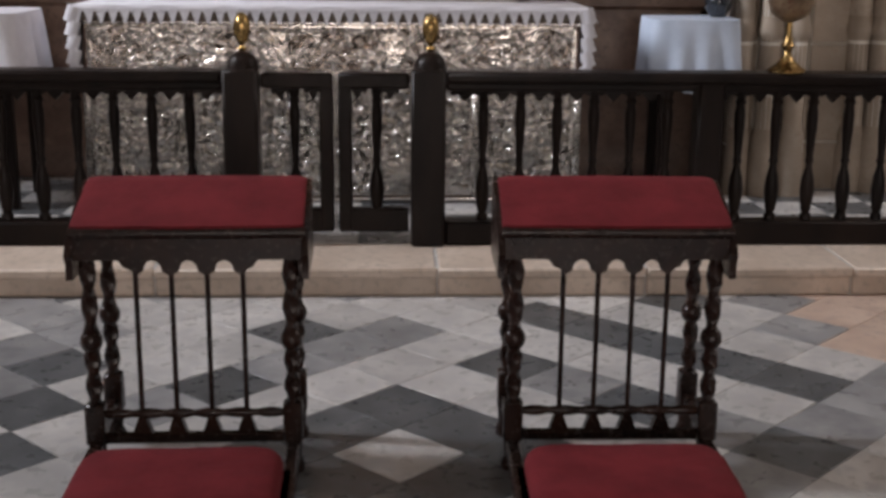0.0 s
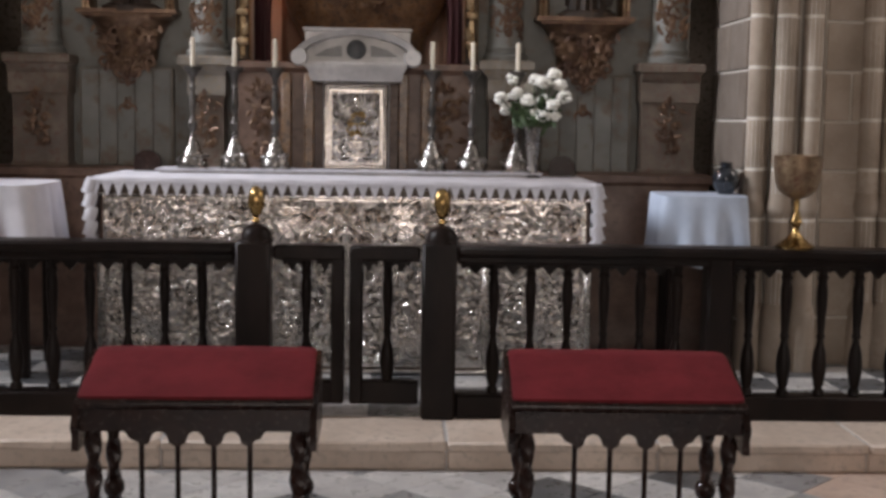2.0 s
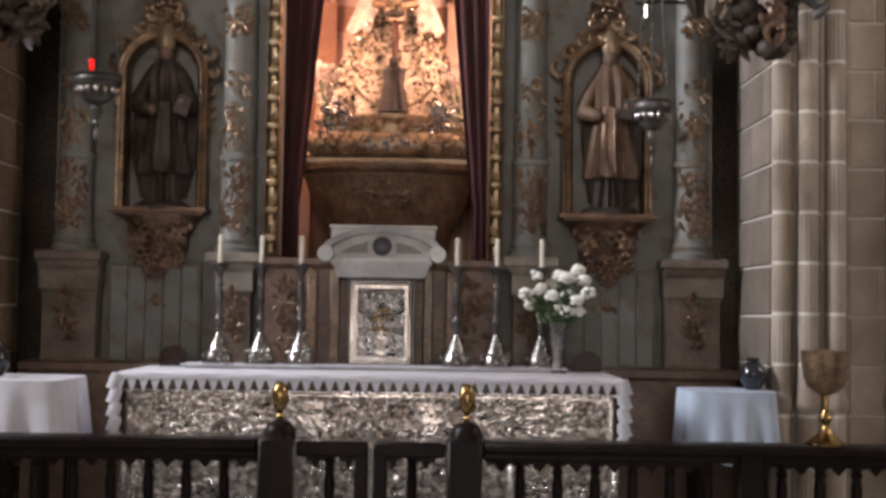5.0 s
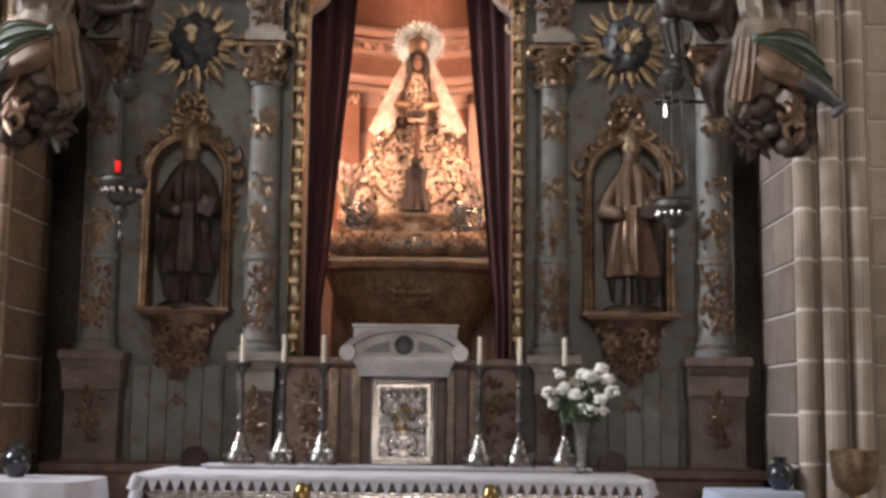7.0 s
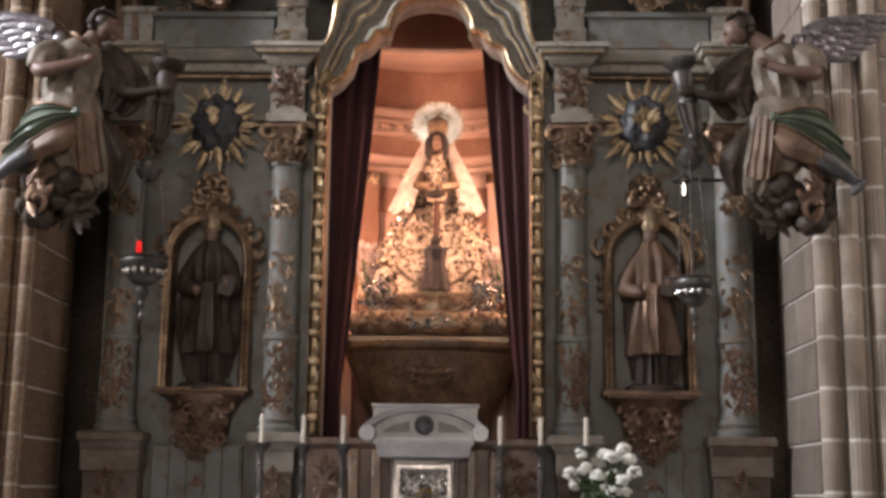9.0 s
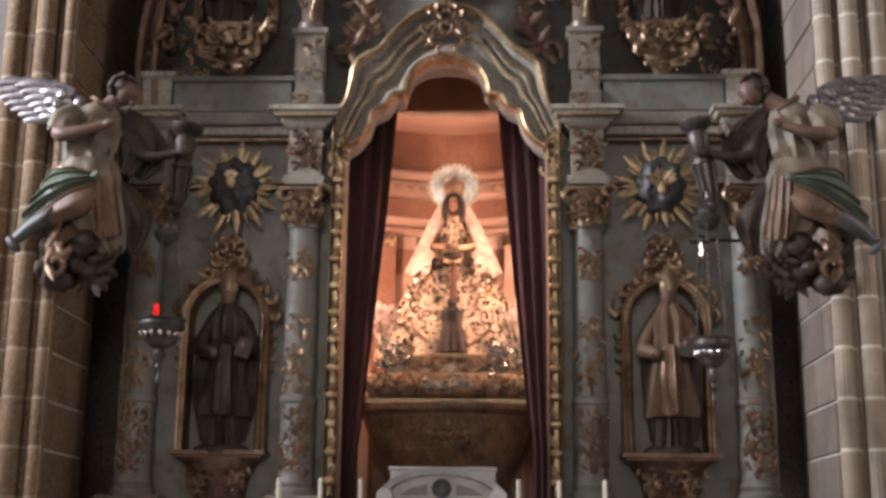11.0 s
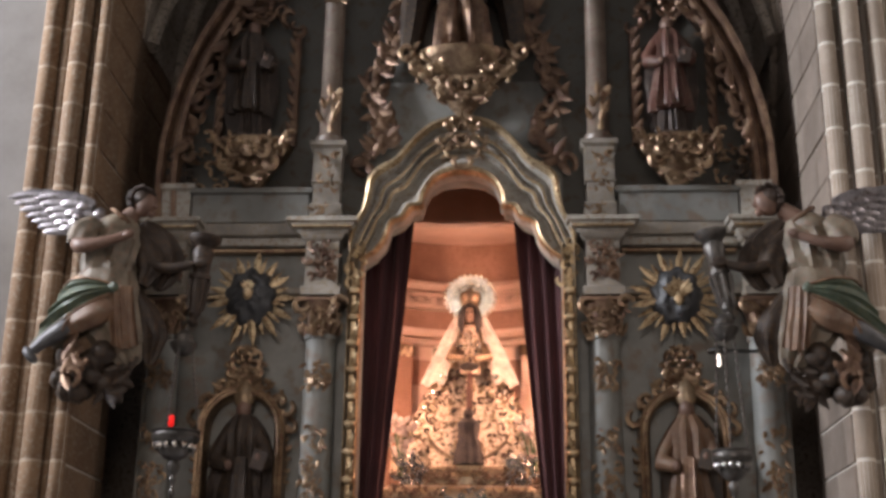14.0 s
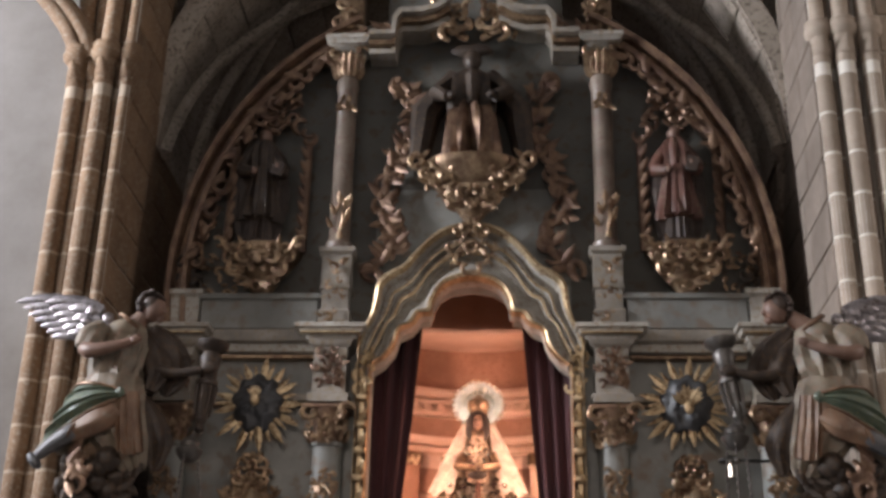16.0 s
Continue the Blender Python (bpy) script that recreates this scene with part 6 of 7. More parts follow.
gradine = thing("altar_gradine", (-0.29, 7.06, ALT + 0.014), "low step at the back of the altar under a white cloth", "altar step")
g = Mesh()
g.box((0, 0, 0.014), (2.1, 0.26, 0.028), bevel=0.006)
part("step", g, M_WHITE, gradine)
g = Mesh()
g.box((0, -0.005, 0.032), (2.14, 0.28, 0.008), bevel=0.003)
part("step_cloth", g, LINEN, gradine)
GZ = ALT + 0.014 + 0.036

# candlesticks
stick = thing("candlestick", (-1.167, 7.02, GZ), "tall silver candlestick with a white candle on the altar", "candlestick", "altar candlesticks")
g = Mesh()
g.lathe([(0.014, 0.175), (0.022, 0.185), (0.012, 0.2), (0.02, 0.225), (0.026, 0.25), (0.013, 0.275), (0.011, 0.31), (0.017, 0.33), (0.021, 0.36), (0.016, 0.4), (0.011, 0.43), (0.02, 0.445), (0.012, 0.465), (0.016, 0.5), (0.034, 0.53), (0.05, 0.545), (0.052, 0.56), (0.02, 0.565)], (0, 0, 0), 0, 18)
part("stem", g, TARNISH, stick, "dark turned silver stem")
g = Mesh()
g.lathe([(0.088, 0), (0.092, 0.012), (0.08, 0.022), (0.078, 0.045), (0.062, 0.075), (0.045, 0.11), (0.03, 0.145), (0.018, 0.165), (0.014, 0.18)], (0, 0, 0), 0, 18)
part("foot", g, SILVER_DULL, stick, "broad chased silver foot")
g = Mesh()
for k in range(12):
    a = k * math.pi / 6
    scroll(g, 0.066 * math.cos(a), 0.06, 0.066 * math.sin(a), 0.05, a, 1)
for k in range(3):
    a = k * 2.094 + 0.6
    g.ball((0.065 * math.cos(a), 0.065 * math.sin(a), 0.012), 0.02, 0, 8, 6)
part("foot_relief", g, SILVER_DULL, stick)
g = Mesh()
g.lathe([(0.013, 0.565), (0.013, 0.715), (0.006, 0.72)], (0, 0, 0), 0, 12)
part("candle", g, WAX, stick, "ivory wax candle")
for x in (-0.935, -0.712, 0.161, 0.384, 0.636):
    copy_thing(stick, pose(x, 7.02, GZ, 0, 0, 40 * x))

# tabernacle with silver door and white canopy
tab = thing("tabernacle", (XC + 0.005, 7.1, GZ), "silver-doored tabernacle under a white marble canopy", "tabernacle")
g = Mesh()
g.box((0, 0.12, 0.24), (0.37, 0.24, 0.5), bevel=0.01)
part("case", g, M_WHITE, tab)
g = relief(0.30, 0.42, 90, 120, 0.012, 50, [(10, 0.04, 0.08, 0.8), (50, 0.015, 0.035, 0.8), (80, 0.007, 0.014, 0.5)])
door = part("door", g.moved(0, -0.012, 0.03), SILVER_PANEL, tab, "embossed silver door", 60)
g = Mesh()
g.sweep([(-0.165, 0.015), (0.165, 0.015), (0.165, 0.47), (-0.165, 0.47)][::-1], [(-0.015, -0.01), (-0.015, 0.022), (0.008, 0.026), (0.018, 0.008), (0.018, -0.01)], 0, True)
part("door_frame", g, SILVER_PANEL, tab)
g = Mesh()
for k in range(14):
    scroll(g, random.Random(k).uniform(-0.05, 0.05), 0.25 + random.Random(k + 50).uniform(-0.06, 0.06), -0.02, 0.04, k, 1)
part("door_emblem", g, GOLD, door)
can = Mesh()
can.stack((0, 0.1, 0), [(0.4, 0.26, 0.49), (0.5, 0.3, 0.495), (0.52, 0.32, 0.52), (0.53, 0.34, 0.55), (0.57, 0.37, 0.575), (0.57, 0.37, 0.59), (0.54, 0.32, 0.595), (0.54, 0.32, 0.605)])
canopy = part("canopy", can, M_WHITE, tab, "white marble canopy")
g = Mesh()
g.stack((0, 0.2, 0), [(0.6, 0.12, 0.6), (0.6, 0.12, 0.78), (0.62, 0.14, 0.785), (0.62, 0.14, 0.8)])
part("canopy_block", g, M_WHITE, canopy)
g = Mesh()
pth = [(-0.315 * math.cos(math.pi * k / 20), 0.605 + 0.14 * math.sin(math.pi * k / 20)) for k in range(21)]
g.sweep(pth, [(0, -0.1), (0, 0.09), (0.035, 0.1), (0.04, 0.06), (0.04, -0.1)])
g.prism([(x * 0.96, z) for x, z in pth] , -0.02, 0.1)
for q in (-1, 1):
    g.lathe([(0.045, -0.1), (0.05, -0.05), (0.05, 0.05), (0.045, 0.1)], (q * 0.315, 0.0, 0.625), 0, 14, 1, 1, Matrix.Rotation(radians(90), 4, "X"))
part("pediment", g, M_WHITE, canopy)
g = Mesh()
g.lathe([(0.045, 0), (0.055, 0.012), (0.04, 0.02), (0.02, 0.012), (0.0, 0.012)], (0, -0.025, 0.67), 0, 16, 1, 1, Matrix.Rotation(radians(90), 4, "X"))
# dark slabs laid in front stand for the shadowed openings of the tracery
for s in (-1, 1):
    g.prism([(s * 0.08, 0.632), (s * 0.235, 0.632), (s * 0.17, 0.672), (s * 0.08, 0.695)][::s], -0.027, -0.018)
part("pediment_tracery", g, M_DARK, canopy)

# glass vase with white flowers
vase = thing("flower_vase", (0.72, 6.95, ALT + 0.014), "glass vase with a round bunch of white carnations on the altar", "vase of flowers")
g = Mesh()
g.lathe([(0.05, 0), (0.055, 0.01), (0.03, 0.03), (0.03, 0.1), (0.045, 0.2), (0.06, 0.29), (0.055, 0.295), (0.04, 0.2), (0.025, 0.1)], (0, 0, 0), 0, 18)
part("glass_vase", g, SILVER_DULL, vase, "tall flared vase")
g = Mesh()
rr = random.Random(70)
pos = []
while len(pos) < 21:
    p = Vector((rr.uniform(-0.2, 0.2), rr.uniform(-0.14, 0.12), rr.uniform(-0.15, 0.15)))
    if (p.x / 0.2) ** 2 + (p.y / 0.14) ** 2 + (p.z / 0.15) ** 2 < 1 and all((p - q).length > 0.055 for q in pos):
        pos.append(p)
st = Mesh()
for p in pos:
    fl = Mesh()
    c = (p.x, p.y, p.z + 0.47)
    for j in range(22):
        d = Vector((rr.gauss(0, 1), rr.gauss(0, 1) - 0.3, rr.gauss(0, 1) + 0.3)).normalized()
        fl.ball((c[0] + d.x * 0.027, c[1] + d.y * 0.027, c[2] + d.z * 0.024), (0.018, 0.018, 0.013), 0, 6, 4)
    part("blossom", fl, PETAL, vase)
    st.tube([(0, 0, 0.2), (p.x * 0.4, p.y * 0.4, 0.33), (c[0], c[1], c[2])], 0.004, 0, 5)
    for j in range(2):
        leaf(st, p.x * 0.6, 0.36 + p.z * 0.5, p.y * 0.6, 0.07, rr.uniform(0, 6.28))
tagged(part("greenery", st, LEAFG, vase), kind="stuff")

# altar cards / small arched boards at both ends
for x in (-1.55, 0.98):
    g = Mesh()
    pts = [(-0.075, 0), (0.075, 0), (0.075, 0.06)] + [(0.075 * math.cos(math.pi * k / 10), 0.06 + 0.07 * math.sin(math.pi * k / 10)) for k in range(1, 10)] + [(-0.075, 0.06)]
    g.prism(pts, 0, 0.03)
    whole("altar_board", g, WOOD_TURNED, (x * 0.93, 7.12, ALT + 0.014), "small dark arched board standing on the altar", "board", "altar boards")


# ---- side tables with cloths and jars ----
def draped_table(at, sx, sy, h, drop, m, label):
    t = thing("side_table", at, label, "table")
    for i in (-1, 1):
        for j in (-1, 1):
            g = Mesh()
            g.box((i * (sx / 2 - 0.08), j * (sy / 2 - 0.08), h / 2), (0.05, 0.05, h), bevel=0.006)
            part("leg", g, WOOD, t)
    g = Mesh()
    g.box((0, 0, h - 0.02), (sx * 0.86, sy * 0.86, 0.035), bevel=0.006)
    part("tabletop", g, WOOD, t)
    g = Mesh()
    N = 120
    per = []
    for k in range(N):
        a = 2 * math.pi * k / N
        c, s = math.cos(a), math.sin(a)
        p = 6
        r = (abs(c) ** p + abs(s) ** p) ** (-1 / p)
        per.append((c * r, s * r))
    rings = [[(x * 0.01, y * 0.01, h + 0.006) for x, y in per], [(x * (sx / 2 + 0.005), y * (sy / 2 + 0.005), h + 0.006) for x, y in per]]
    for j in range(1, 9):
        tt = j / 8
        ring = []
        for k, (x, y) in enumerate(per):
            w = 1 + tt * (0.10 + 0.07 * math.sin(k * 0.62) + 0.05 * math.sin(k * 0.29 + 1))
            ring.append((x * (sx / 2 + 0.008) * w, y * (sy / 2 + 0.008) * w, h + 0.004 - drop * tt * (1 + 0.05 * math.sin(k * 0.3))))
        rings.append(ring)
    g.rings(rings, 0, False)
    part("tablecloth", g, m, t, angle=70)
    return t


draped_table((1.60, 6.72, STEP_Z), 0.46, 0.42, 0.955, 0.36, LINEN_BLUE, "small table under a pale blue cloth beside the altar")
draped_table((-2.14, 6.55, STEP_Z), 0.62, 0.6, 0.98, 0.34, LINEN, "side table under a white cloth beside the altar")
for p in ((1.75, 6.72, STEP_Z + 0.965), (-2.26, 6.6, STEP_Z + 0.99)):
    g = Mesh()
    g.lathe([(0.04, 0), (0.045, 0.01), (0.07, 0.05), (0.075, 0.085), (0.06, 0.125), (0.03, 0.145), (0.035, 0.165), (0.03, 0.17), (0.02, 0.15)], (0, 0, 0), 0, 22)
    whole("round_jar", g, BLACKGLAZE, p, "round black glazed jar on a cloth-covered table", "jar", "black jars")

# ---- communion rail ----
rail = thing("communion_rail", (0.28, 5.6, STEP_Z), "low black turned-wood communion rail with a gate", "railing")
RX0, RX1 = -2.6, 3.2
POST = [(-0.66 - 0.28, 0.155), (0.17 - 0.28, 0.155)]
for a, b in ((RX0, -0.74), (0.25, RX1)):
    g = Mesh()
    g.box(((a + b) / 2 - 0.28, 0, 0.765), (b - a, 0.17, 0.05), bevel=0.014)
    g.box(((a + b) / 2 - 0.28, 0, 0.725), (b - a, 0.11, 0.04), bevel=0.01)
    part("top_rail", g, WOOD, rail)
    g = Mesh()
    g.box(((a + b) / 2 - 0.28, 0, 0.055), (b - a, 0.12, 0.11), bevel=0.01)
    part("bottom_rail", g, WOOD, rail)
for u, w in POST:
    g = Mesh()
    g.box((u, -0.01, 0.40), (w, 0.16, 0.8), bevel=0.012)
    g.lathe([(0.075, 0.79), (0.07, 0.83), (0.055, 0.855), (0.03, 0.87), (0.012, 0.875)], (u + 0.01, -0.01, 0), 0, 18)
    p = part("post", g, WOOD, rail)
    g = Mesh()
    g.lathe([(0.012, 0.87), (0.018, 0.885), (0.01, 0.9), (0.028, 0.925), (0.038, 0.96), (0.037, 0.995), (0.026, 1.025), (0.008, 1.04)], (u + 0.01, -0.01, 0), 0, 16)
    part("gilt_finial", g, GOLD, p, "gilded egg-shaped finial")
g = Mesh()
g.box((1.44 - 0.28, 0.0, 0.40), (0.12, 0.13, 0.7), bevel=0.012)
part("post", g, WOOD, rail)
bal = Mesh()
bal.lathe([(0.026, 0.1), (0.028, 0.13), (0.018, 0.145), (0.024, 0.16), (0.03, 0.2), (0.034, 0.25), (0.028, 0.31), (0.017, 0.35), (0.015, 0.37), (0.022, 0.385), (0.016, 0.4), (0.02, 0.46), (0.025, 0.54), (0.026, 0.6), (0.02, 0.64), (0.028, 0.655), (0.02, 0.67), (0.026, 0.7), (0.026, 0.72)], (0, 0, 0), 0, 12)
balm = bal.data("baluster", [WOOD])
tooth = Mesh()
tooth.prism([(-0.075, 0.0), (0.075, 0.0), (0.06, -0.028), (0.035, -0.018), (0.0, -0.055), (-0.035, -0.018), (-0.06, -0.028)], -0.015, 0.015)
toothm = tooth.data("pendant", [WOOD])
xs = []
x = -0.893
while x > RX0:
    xs.append(x)
    x -= 0.167
x = 0.42
while x < RX1:
    if abs(x - 1.44) > 0.1:
        xs.append(x)
    x += 0.167
for x in xs:
    ob = new("baluster", balm)
    ob.location, ob.parent, ob.rotation_euler = (x - 0.28, 0, 0), rail, (0, 0, rng.uniform(0, 3))
for x in [x - 0.0835 for x in xs] + [-0.81, 0.336]:
    ob = new("pendant", toothm)
    ob.location, ob.parent = (x - 0.28, 0, 0.708), rail
# two leaves of the gate
for a, b, k in ((-0.575, -0.255, 0), (-0.232, 0.085, 1)):
    lf = Mesh()
    lf.box(((a + b) / 2 - 0.28, 0.01, 0.745), (b - a, 0.09, 0.07), bevel=0.01)
    lf.box(((a + b) / 2 - 0.28, 0.01, 0.11), (b - a, 0.07, 0.11), bevel=0.01)
    q = b - 0.03 if k == 0 else a + 0.03
    lf.box((q - 0.28, 0.01, 0.41), (0.062, 0.08, 0.7), bevel=0.008)
    gt = part("gate_leaf", lf, WOOD, rail, "black wooden gate leaf")
    ob = new("baluster", balm)
    ob.location, ob.parent = (a + (0.46 if k == 0 else 0.54) * (b - a) - 0.28, 0.01, 0), gt
    for q in (0.27, 0.73):
        ob = new("pendant", toothm)
        ob.location, ob.parent, ob.scale = (a + (b - a) * q - 0.28, 0.01, 0.712), gt, (0.62, 1, 1)
g = Mesh()
g.box((-0.2435 - 0.28, -0.02, 0.42), (0.008, 0.012, 0.7), bevel=0.002)
part("gate_strip", g, SILVER_DULL, rail, "thin pale metal strip between the gate leaves")

# gilt chalice standing on the rail
ch = thing("chalice_lamp", (1.785, 5.6, STEP_Z + 0.79), "large gilded chalice standing on the rail", "chalice")
g = Mesh()
g.lathe([(0.085, 0), (0.088, 0.01), (0.07, 0.022), (0.04, 0.045), (0.02, 0.07), (0.014, 0.09), (0.024, 0.105), (0.03, 0.12), (0.018, 0.14), (0.012, 0.17), (0.015, 0.2), (0.012, 0.22)], (0, 0, 0), 0, 24)
part("foot", g, GOLD, ch)
g = Mesh()
g.lathe([(0.014, 0.22), (0.05, 0.235), (0.085, 0.26), (0.1, 0.3), (0.106, 0.36), (0.11, 0.42), (0.104, 0.42), (0.1, 0.36), (0.09, 0.29), (0.01, 0.25)], (0, 0, 0), 0, 28)
part("cup", g, GILT_OLD, ch, "ribbed gilded cup")


# ---- kneelers ----
def spiral_leg(r0, z0, z1, turns, r):
    g = Mesh()
    n, seg = 46, 10
    rings = []
    for j in range(n + 1):
        t = j / n
        z = z0 + (z1 - z0) * t
        env = 1.0
        ring = []
        for k in range(seg):
            a = 2 * math.pi * k / seg
            q = r * (1 + 0.22 * math.sin(a * 2 - turns * 2 * math.pi * t))
            ring.append((q * math.cos(a), q * math.sin(a), z))
        rings.append(ring)
    g.rings(rings)
    return g


def kneeler(at, turn, w, label):
    """Prie-dieu: sloped padded desk on twisted legs, thin spindles, low kneeling cushion."""
    t = thing("kneeler", at, label, "kneeler", "kneelers before the rail")
    t.rotation_euler = (0, 0, turn)
    hw = w / 2
    # desk pad: rounded slope
    sec = [(-0.13, 0.69), (-0.152, 0.705), (-0.15, 0.728), (-0.08, 0.755), (0.0, 0.775), (0.08, 0.805), (0.125, 0.812), (0.14, 0.80), (0.14, 0.775), (-0.1, 0.69)]
    g = Mesh()
    n = len(sec)
    rings = []
    for x, k in ((-hw - 0.004, 0.93), (-hw + 0.002, 0.98), (-hw + 0.025, 1.02), (0, 1.04), (hw - 0.025, 1.02), (hw - 0.002, 0.98), (hw + 0.004, 0.93)):
        cy, cz = 0.0, 0.74
        rings.append([(x, cy + (y - cy) * k, cz + (z - cz) * k) for y, z in sec])
    g.rings(rings)
    part("desk_pad", g, VELVET, t, "red velvet sloping armrest", 50)
    # side cheeks of the desk
    for s in (-1, 1):
        g = Mesh()
        pts = [(-0.165, 0.6), (0.15, 0.6), (0.16, 0.8), (0.13, 0.825), (0.07, 0.815), (-0.02, 0.778), (-0.1, 0.735), (-0.15, 0.705), (-0.175, 0.67), (-0.16, 0.64)]
        q = len(pts)
        vs = [(s * (hw + 0.008) - 0.01, y, z - 0.022) for y, z in pts] + [(s * (hw + 0.008) + 0.01, y, z - 0.022) for y, z in pts]
        g.add(vs, [tuple(range(q)), tuple(range(2 * q - 1, q - 1, -1))] + [(i, q + i, q + (i + 1) % q, (i + 1) % q) for i in range(q)])
        part("desk_cheek", g, WOOD_TURNED, t)
    # front fascia with scalloped lower edge
    g = Mesh()
    pts = [(-hw + 0.0, 0.715), (-hw + 0.0, 0.63), (-hw + 0.12, 0.63)]
    pts += [(-0.187, 0.626), (-0.177, 0.61), (-0.162, 0.604), (-0.147, 0.595)]
    for a, b in ((-0.147, -0.049), (-0.049, 0.049), (0.049, 0.147)):
        m_ = (a + b) / 2
        pts += [(a, 0.585), (a + 0.018, 0.595)] + [(m_ + 0.026 * math.cos(math.pi * k / 6), 0.6 + 0.03 * math.sin(math.pi * k / 6)) for k in range(6, -1, -1)] + [(b - 0.018, 0.595)]
    pts += [(0.147, 0.585), (0.162, 0.604), (0.177, 0.61), (0.187, 0.626), (hw - 0.12, 0.63), (hw - 0.0, 0.63), (hw - 0.0, 0.715)]
    g.prism(pts, -0.15, -0.125)
    part("fascia", g, WOOD_TURNED, t, "dark scalloped apron")
    g = Mesh()
    g.tube([(-hw - 0.008, -0.148, 0.706), (hw + 0.008, -0.148, 0.706)], 0.016, 0, 12)
    part("fascia_moulding", g, WOOD_TURNED, t)
    # legs: front pair and rear pair
    for s in (-1, 1):
        for y in (-0.135, 0.12):
            g = spiral_leg(0, 0.42, 0.63, 2.2, 0.02)
            g.join(spiral_leg(0, 0.2, 0.37, 2.2, 0.02))
            g.ball((0, 0, 0.395), (0.032, 0.032, 0.035), 0, 12, 8)
            g.box((0, 0, 0.15), (0.055, 0.055, 0.12), bevel=0.006)
            g.lathe([(0.03, 0.0), (0.032, 0.02), (0.022, 0.04), (0.026, 0.095)], (0, 0, 0), 0, 12)
            part("leg", g.moved(s * (hw - 0.035), y, 0), WOOD_TURNED, t, "spiral-turned leg")
    # low stretchers, the front one scalloped
    g = Mesh()
    g.box((0, -0.135, 0.105), (w - 0.11, 0.03, 0.03), bevel=0.006)
    for k in range(4):
        x = -0.147 + 0.098 * k
        g.prism([(x - 0.028, 0.12), (x + 0.028, 0.12), (x + 0.016, 0.155), (x + 0.01, 0.17), (x - 0.01, 0.17), (x - 0.016, 0.155)], -0.15, -0.12)
    part("lower_stretcher", g, WOOD_TURNED, t)
    g = Mesh()
    pr, k = [], 0
    L = w - 0.11
    for k in range(33):
        q = k / 32
        pr.append((0.009 + 0.007 * abs(math.sin(q * math.pi * 6)), -L / 2 + L * q))
    g.lathe(pr, (0, -0.135, 0.178), 0, 10, turn=Matrix.Rotation(radians(90), 4, "Y"))
    part("turned_stretcher", g, WOOD_TURNED, t)
    for s in (-1, 1):
        g = Mesh()
        g.box((s * (hw - 0.035), -0.01, 0.12), (0.035, 0.22, 0.04), bevel=0.006)
        g.box((s * (hw - 0.035), -0.4, 0.07), (0.04, 0.5, 0.05), bevel=0.006)
        part("side_stretcher", g, WOOD_TURNED, t)
    for k in range(4):
        x = -0.147 + 0.098 * k
        g = Mesh()
        g.tube([(x, -0.138, 0.16), (x, -0.138, 0.6)], 0.0075, 0, 8)
        part("spindle", g, WOOD_TURNED, t)
    # kneeling step and cushion
    g = Mesh()
    g.box((0, -0.52, 0.07), (w - 0.04, 0.36, 0.05), bevel=0.01)
    for s in (-1, 1):
        g.box((s * (hw - 0.05), -0.67, 0.03), (0.05, 0.05, 0.06), bevel=0.008)
    part("kneeling_step", g, WOOD_TURNED, t)
    g = Mesh()
    rings = []
    for z, k in ((0.095, 0.985), (0.115, 1.0), (0.135, 1.0), (0.155, 0.975), (0.167, 0.92), (0.172, 0.7), (0.174, 0.3)):
        ring = []
        for q in range(48):
            a = 2 * math.pi * q / 48
            c, s = math.cos(a), math.sin(a)
            p = 9
            r = (abs(c) ** p + abs(s) ** p) ** (-1 / p)
            ring.append((c * r * (hw - 0.045) * k, -0.53 + s * r * 0.185 * k, z + 0.004 * noise.noise((c * 3, s * 3, z))))
        rings.append(ring)
    g.rings(rings)
    part("kneeling_cushion", g, VELVET, t, "red velvet kneeling cushion", 60)
    return t


kneeler((-0.558, 3.5, 0), radians(1), 0.625, "dark turned-wood kneeler with red velvet desk and cushion")
kneeler((0.634, 3.5, 0), radians(-1), 0.63, "dark turned-wood kneeler with red velvet desk and cushion")

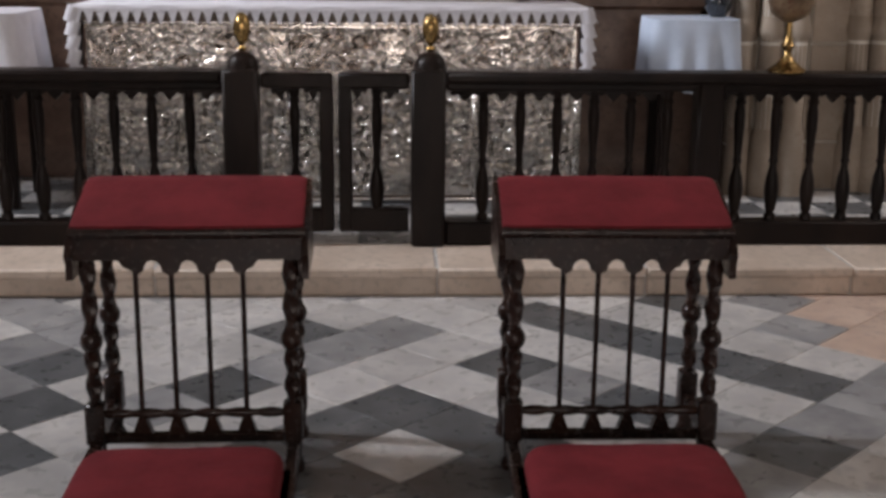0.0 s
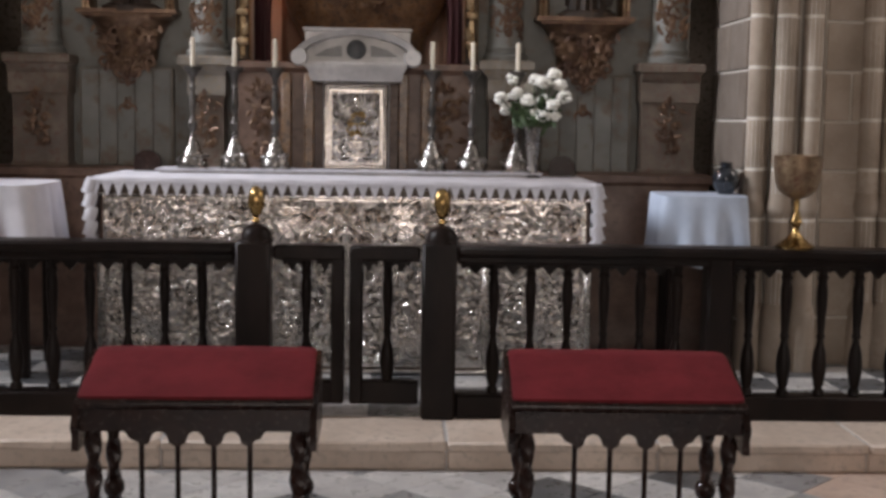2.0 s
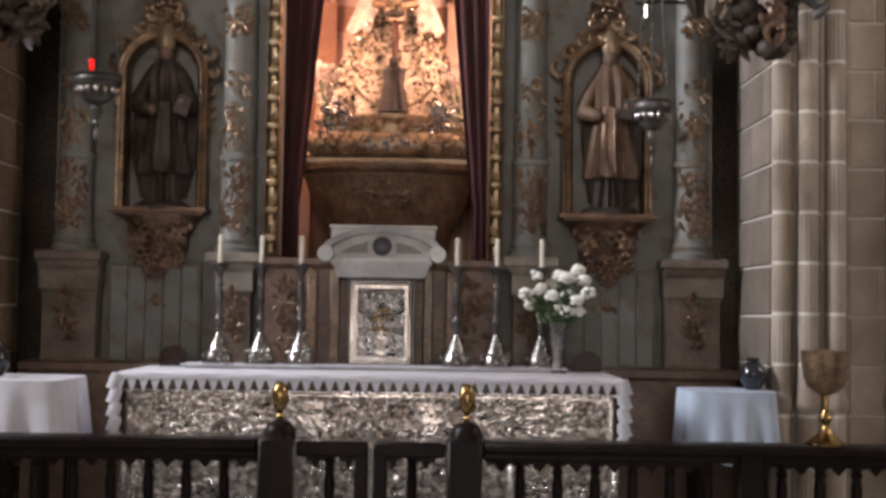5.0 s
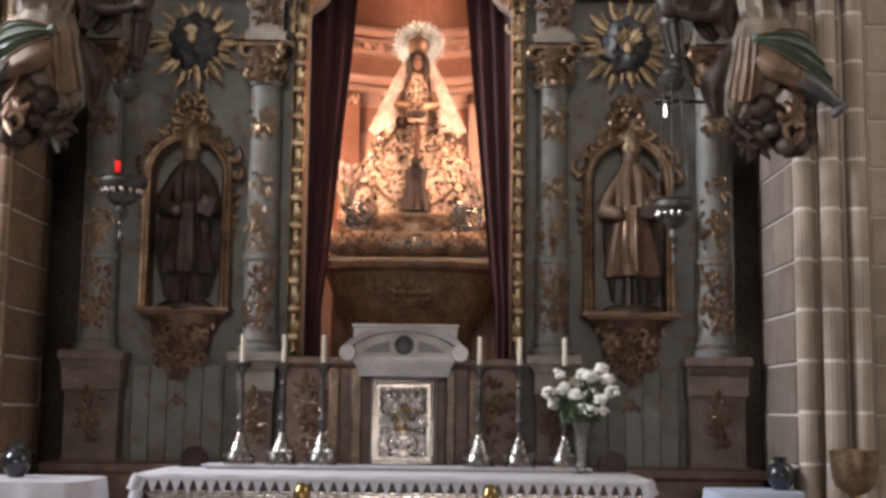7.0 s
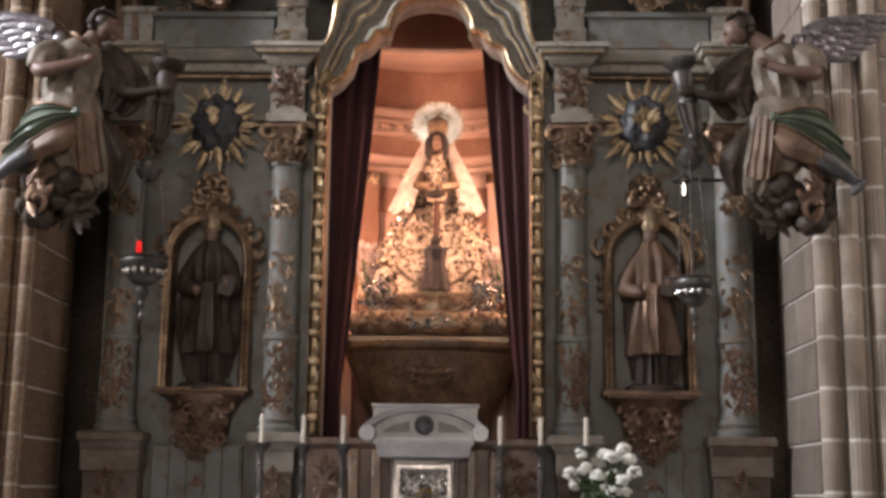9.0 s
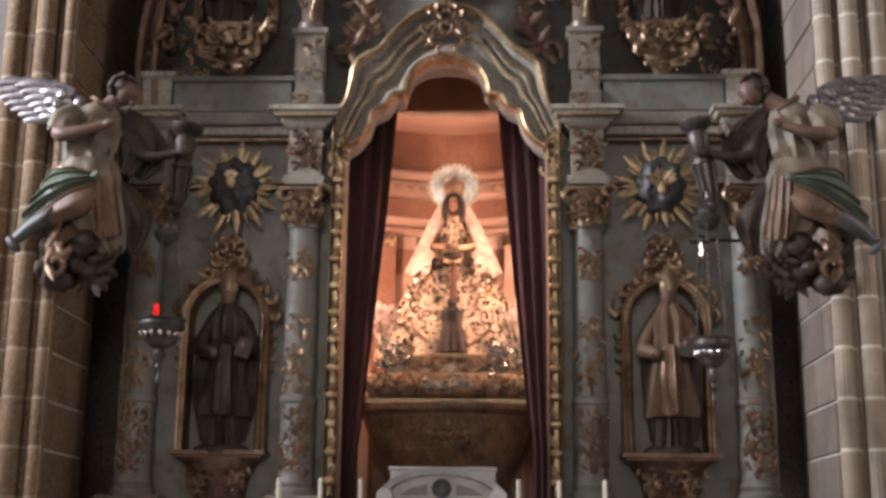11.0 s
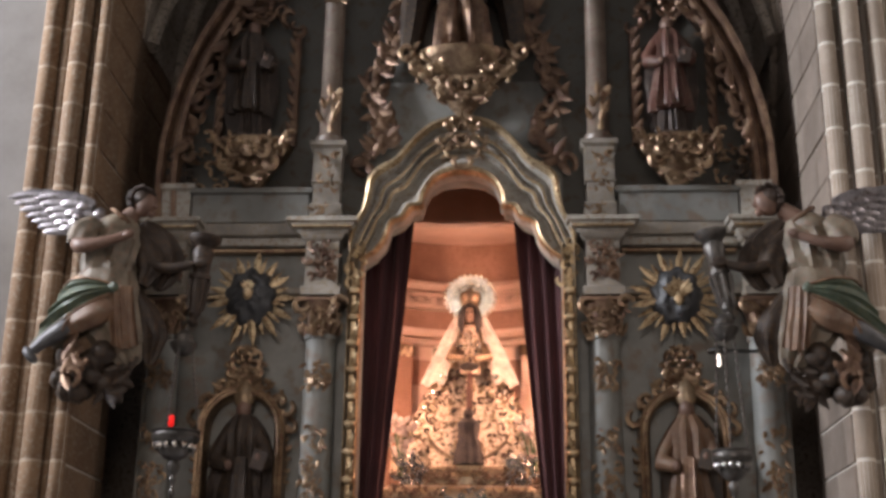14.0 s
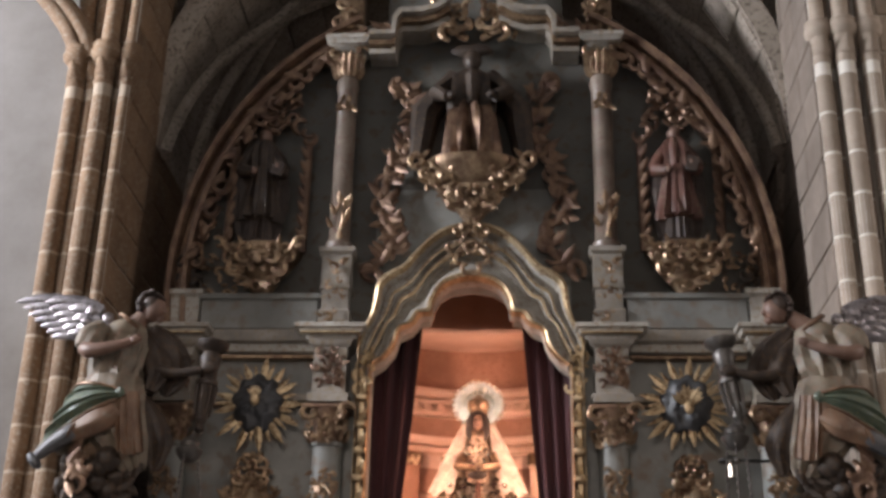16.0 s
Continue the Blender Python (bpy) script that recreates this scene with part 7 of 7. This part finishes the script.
# ---- hanging lamps ----
def hanging_lamp(at, top, red, hook, k=1.0):
    """A silver bowl with a pendant drop, hung by three chains from a small crown."""
    t = thing("sanctuary_lamp", at, "hanging silver lamp with a red votive light" if red else "hanging silver lamp with a shallow dish", "lamp", "sanctuary lamps")
    g = Mesh()
    g.lathe([(0.004, -0.32), (0.014, -0.305), (0.016, -0.285), (0.008, -0.27), (0.01, -0.24), (0.022, -0.225), (0.014, -0.205), (0.028, -0.18), (0.036, -0.15), (0.024, -0.125), (0.06, -0.11), (0.085, -0.085), (0.09, -0.06), (0.075, -0.045), (0.11, -0.035), (0.128, -0.015), (0.132, 0.0), (0.124, 0.018), (0.132, 0.028), (0.12, 0.036), (0.09, 0.02), (0.04, 0.005)], (0, 0, 0), 0, 24, k, k)
    dish = part("dish", g, TARNISH, t, "moulded silver bowl with a drop")
    g = Mesh()
    for q in range(14):
        a = 2 * math.pi * q / 14
        g.ball((0.1 * k * math.cos(a), 0.1 * k * math.sin(a), -0.05), (0.018, 0.018, 0.024), 0, 7, 5)
    part("bowl_relief", g, SILVER_DULL, dish)
    for q in range(3):
        a = 2.1 * q + 0.3
        g = Mesh()
        p0, p1 = Vector((0.115 * k * math.cos(a), 0.115 * k * math.sin(a), 0.03)), Vector((0.05 * math.cos(a), 0.05 * math.sin(a), top))
        nn = 15
        for i in range(nn):
            p, e = p0.lerp(p1, i / nn), p0.lerp(p1, (i + 0.9) / nn)
            g.tube([p, p.lerp(e, 0.3), p.lerp(e, 0.7), e], [0.003, 0.008, 0.008, 0.003], 0, 6)
        part("chain", g, TARNISH, t, "dark link chain")
    g = Mesh()
    g.lathe([(0.02, -0.05), (0.045, -0.035), (0.07, 0.0), (0.075, 0.02), (0.05, 0.035), (0.055, 0.06), (0.03, 0.085), (0.012, 0.1)], (0, 0, top), 0, 18)
    g.tube([(0, 0, top + 0.09), (hook[0] - at[0], hook[1] - at[1], hook[2] - at[2])], 0.007, 0, 6)
    part("crown_plate", g, TARNISH, t)
    if red:
        g = Mesh()
        g.lathe([(0.013, 0.05), (0.018, 0.06), (0.018, 0.1), (0.014, 0.108)], (-0.02, -0.06, 0), 0, 14)
        part("votive_glass", g, GLASS_RED, t, "glowing red votive glass")
    return t


hanging_lamp((-1.775, 6.62, 2.68), 0.5, True, (-1.733, 6.62, 3.33))
hanging_lamp((1.155, 6.47, 2.565), 0.66, False, (1.19, 6.47, 3.32), 0.8)
sp = thing("bracket_lamp", (1.20, 6.85, 3.22), "black iron bracket lamp with a lit bulb", "lamp")
g = Mesh()
g.tube([(-0.04, 0, 0), (0.25, 0.02, 0.0), (0.6, 0.1, 0.0)], 0.01, 0, 8)
g.lathe([(0.06, 0.0), (0.062, 0.012), (0.03, 0.03), (0.012, 0.035)], (-0.02, 0, -0.01), 0, 16)
part("bracket", g, IRON, sp)
g = Mesh()
g.lathe([(0.006, -0.02), (0.007, -0.04), (0.01, -0.065), (0.007, -0.085), (0.002, -0.092)], (-0.02, 0, 0), 0, 12)
part("bulb", g, BULB, sp, "glowing clear bulb")

# ---- step stones and floor tiles, piece by piece ----
x = -4.0
cache = {}
while x < 4.2:
    w = rng.choice((0.9, 1.05, 1.2))
    for nm, y, z, sy, sz in (("tread_stone", 5.15 + 0.21, STEP_Z - 0.022, 0.46, 0.044), ("riser_stone", 5.15 + 0.06, 0.041, 0.1, 0.086)):
        key = (nm, w)
        if key not in cache:
            d = Mesh()
            d.box((0, 0, 0), (w - 0.006, sy, sz), bevel=0.009)
            cache[key] = d.data(nm, [STEP])
        ob = new(nm, cache[key])
        ob.location, ob.parent = (x + w / 2, y, z + rng.uniform(-0.001, 0.001)), sanctuary
    x += w
# chequered sanctuary pavement behind the rail
for m in (M_WHITE, M_DARK):
    d = Mesh()
    d.box((0, 0, 0), (0.296, 0.296, 0.012), bevel=0.002)
    cache[m.name] = d.data("floor_tile", [m])
for i in range(-9, 10):
    for j in range(0, 6):
        ob = new("floor_tile", cache[(M_WHITE if (i + j) % 2 else M_DARK).name])
        ob.location, ob.parent = (i * 0.3, 5.75 + 0.3 * j, STEP_Z - 0.005), sanctuary

# diagonal marble floor before the step: unit tile, ring pattern round a light diamond
UNIT, CX, CY = 0.283, 0.025, 3.475
for m in (M_WHITE, M_GREY, M_DARK, M_PINK):
    d = Mesh()
    d.box((0, 0, -0.006), (UNIT - 0.003, UNIT - 0.003, 0.012), bevel=0.0015)
    cache["f" + m.name] = d.data("floor_tile", [m])


DARK_AT = {(5, 2), (5, 1), (5, 0), (5, -1), (5, -2), (3, 1), (3, -1), (3, -3), (7, 1), (2, 4), (0, 3), (-1, 5), (-3, 3), (1, 8), (-2, 4)}
GREY_AT = {(5, -3), (3, 0), (4, -3), (2, -3), (3, -2), (7, -1), (8, -1), (8, 0), (2, 3), (1, 3), (0, 6), (0, 7), (-1, 6), (-2, 5), (3, 3), (-1, 3), (9, 0), (0, 8), (4, 5), (2, 7), (6, -3)}


def tile_of(i, j, x, y):
    r = max(abs(i), abs(j))
    if x > 1.72 and y > 4.25:
        return M_PINK
    if r == 1 or (i, j) in DARK_AT:
        return M_DARK
    return M_GREY if (i, j) in GREY_AT else M_WHITE


for i in range(-14, 15):
    for j in range(-14, 15):
        x, y = CX + (i - j) * UNIT / math.sqrt(2), CY + (i + j) * UNIT / math.sqrt(2)
        if not (-2.0 < x < 2.3 and 2.5 < y < STEP_Y + 0.17):
            continue
        ob = new("floor_tile", cache["f" + tile_of(i, j, x, y).name])
        ob.location, ob.rotation_euler, ob.parent = (x, y, rng.uniform(-0.0008, 0.0008)), (0, 0, radians(45)), floor
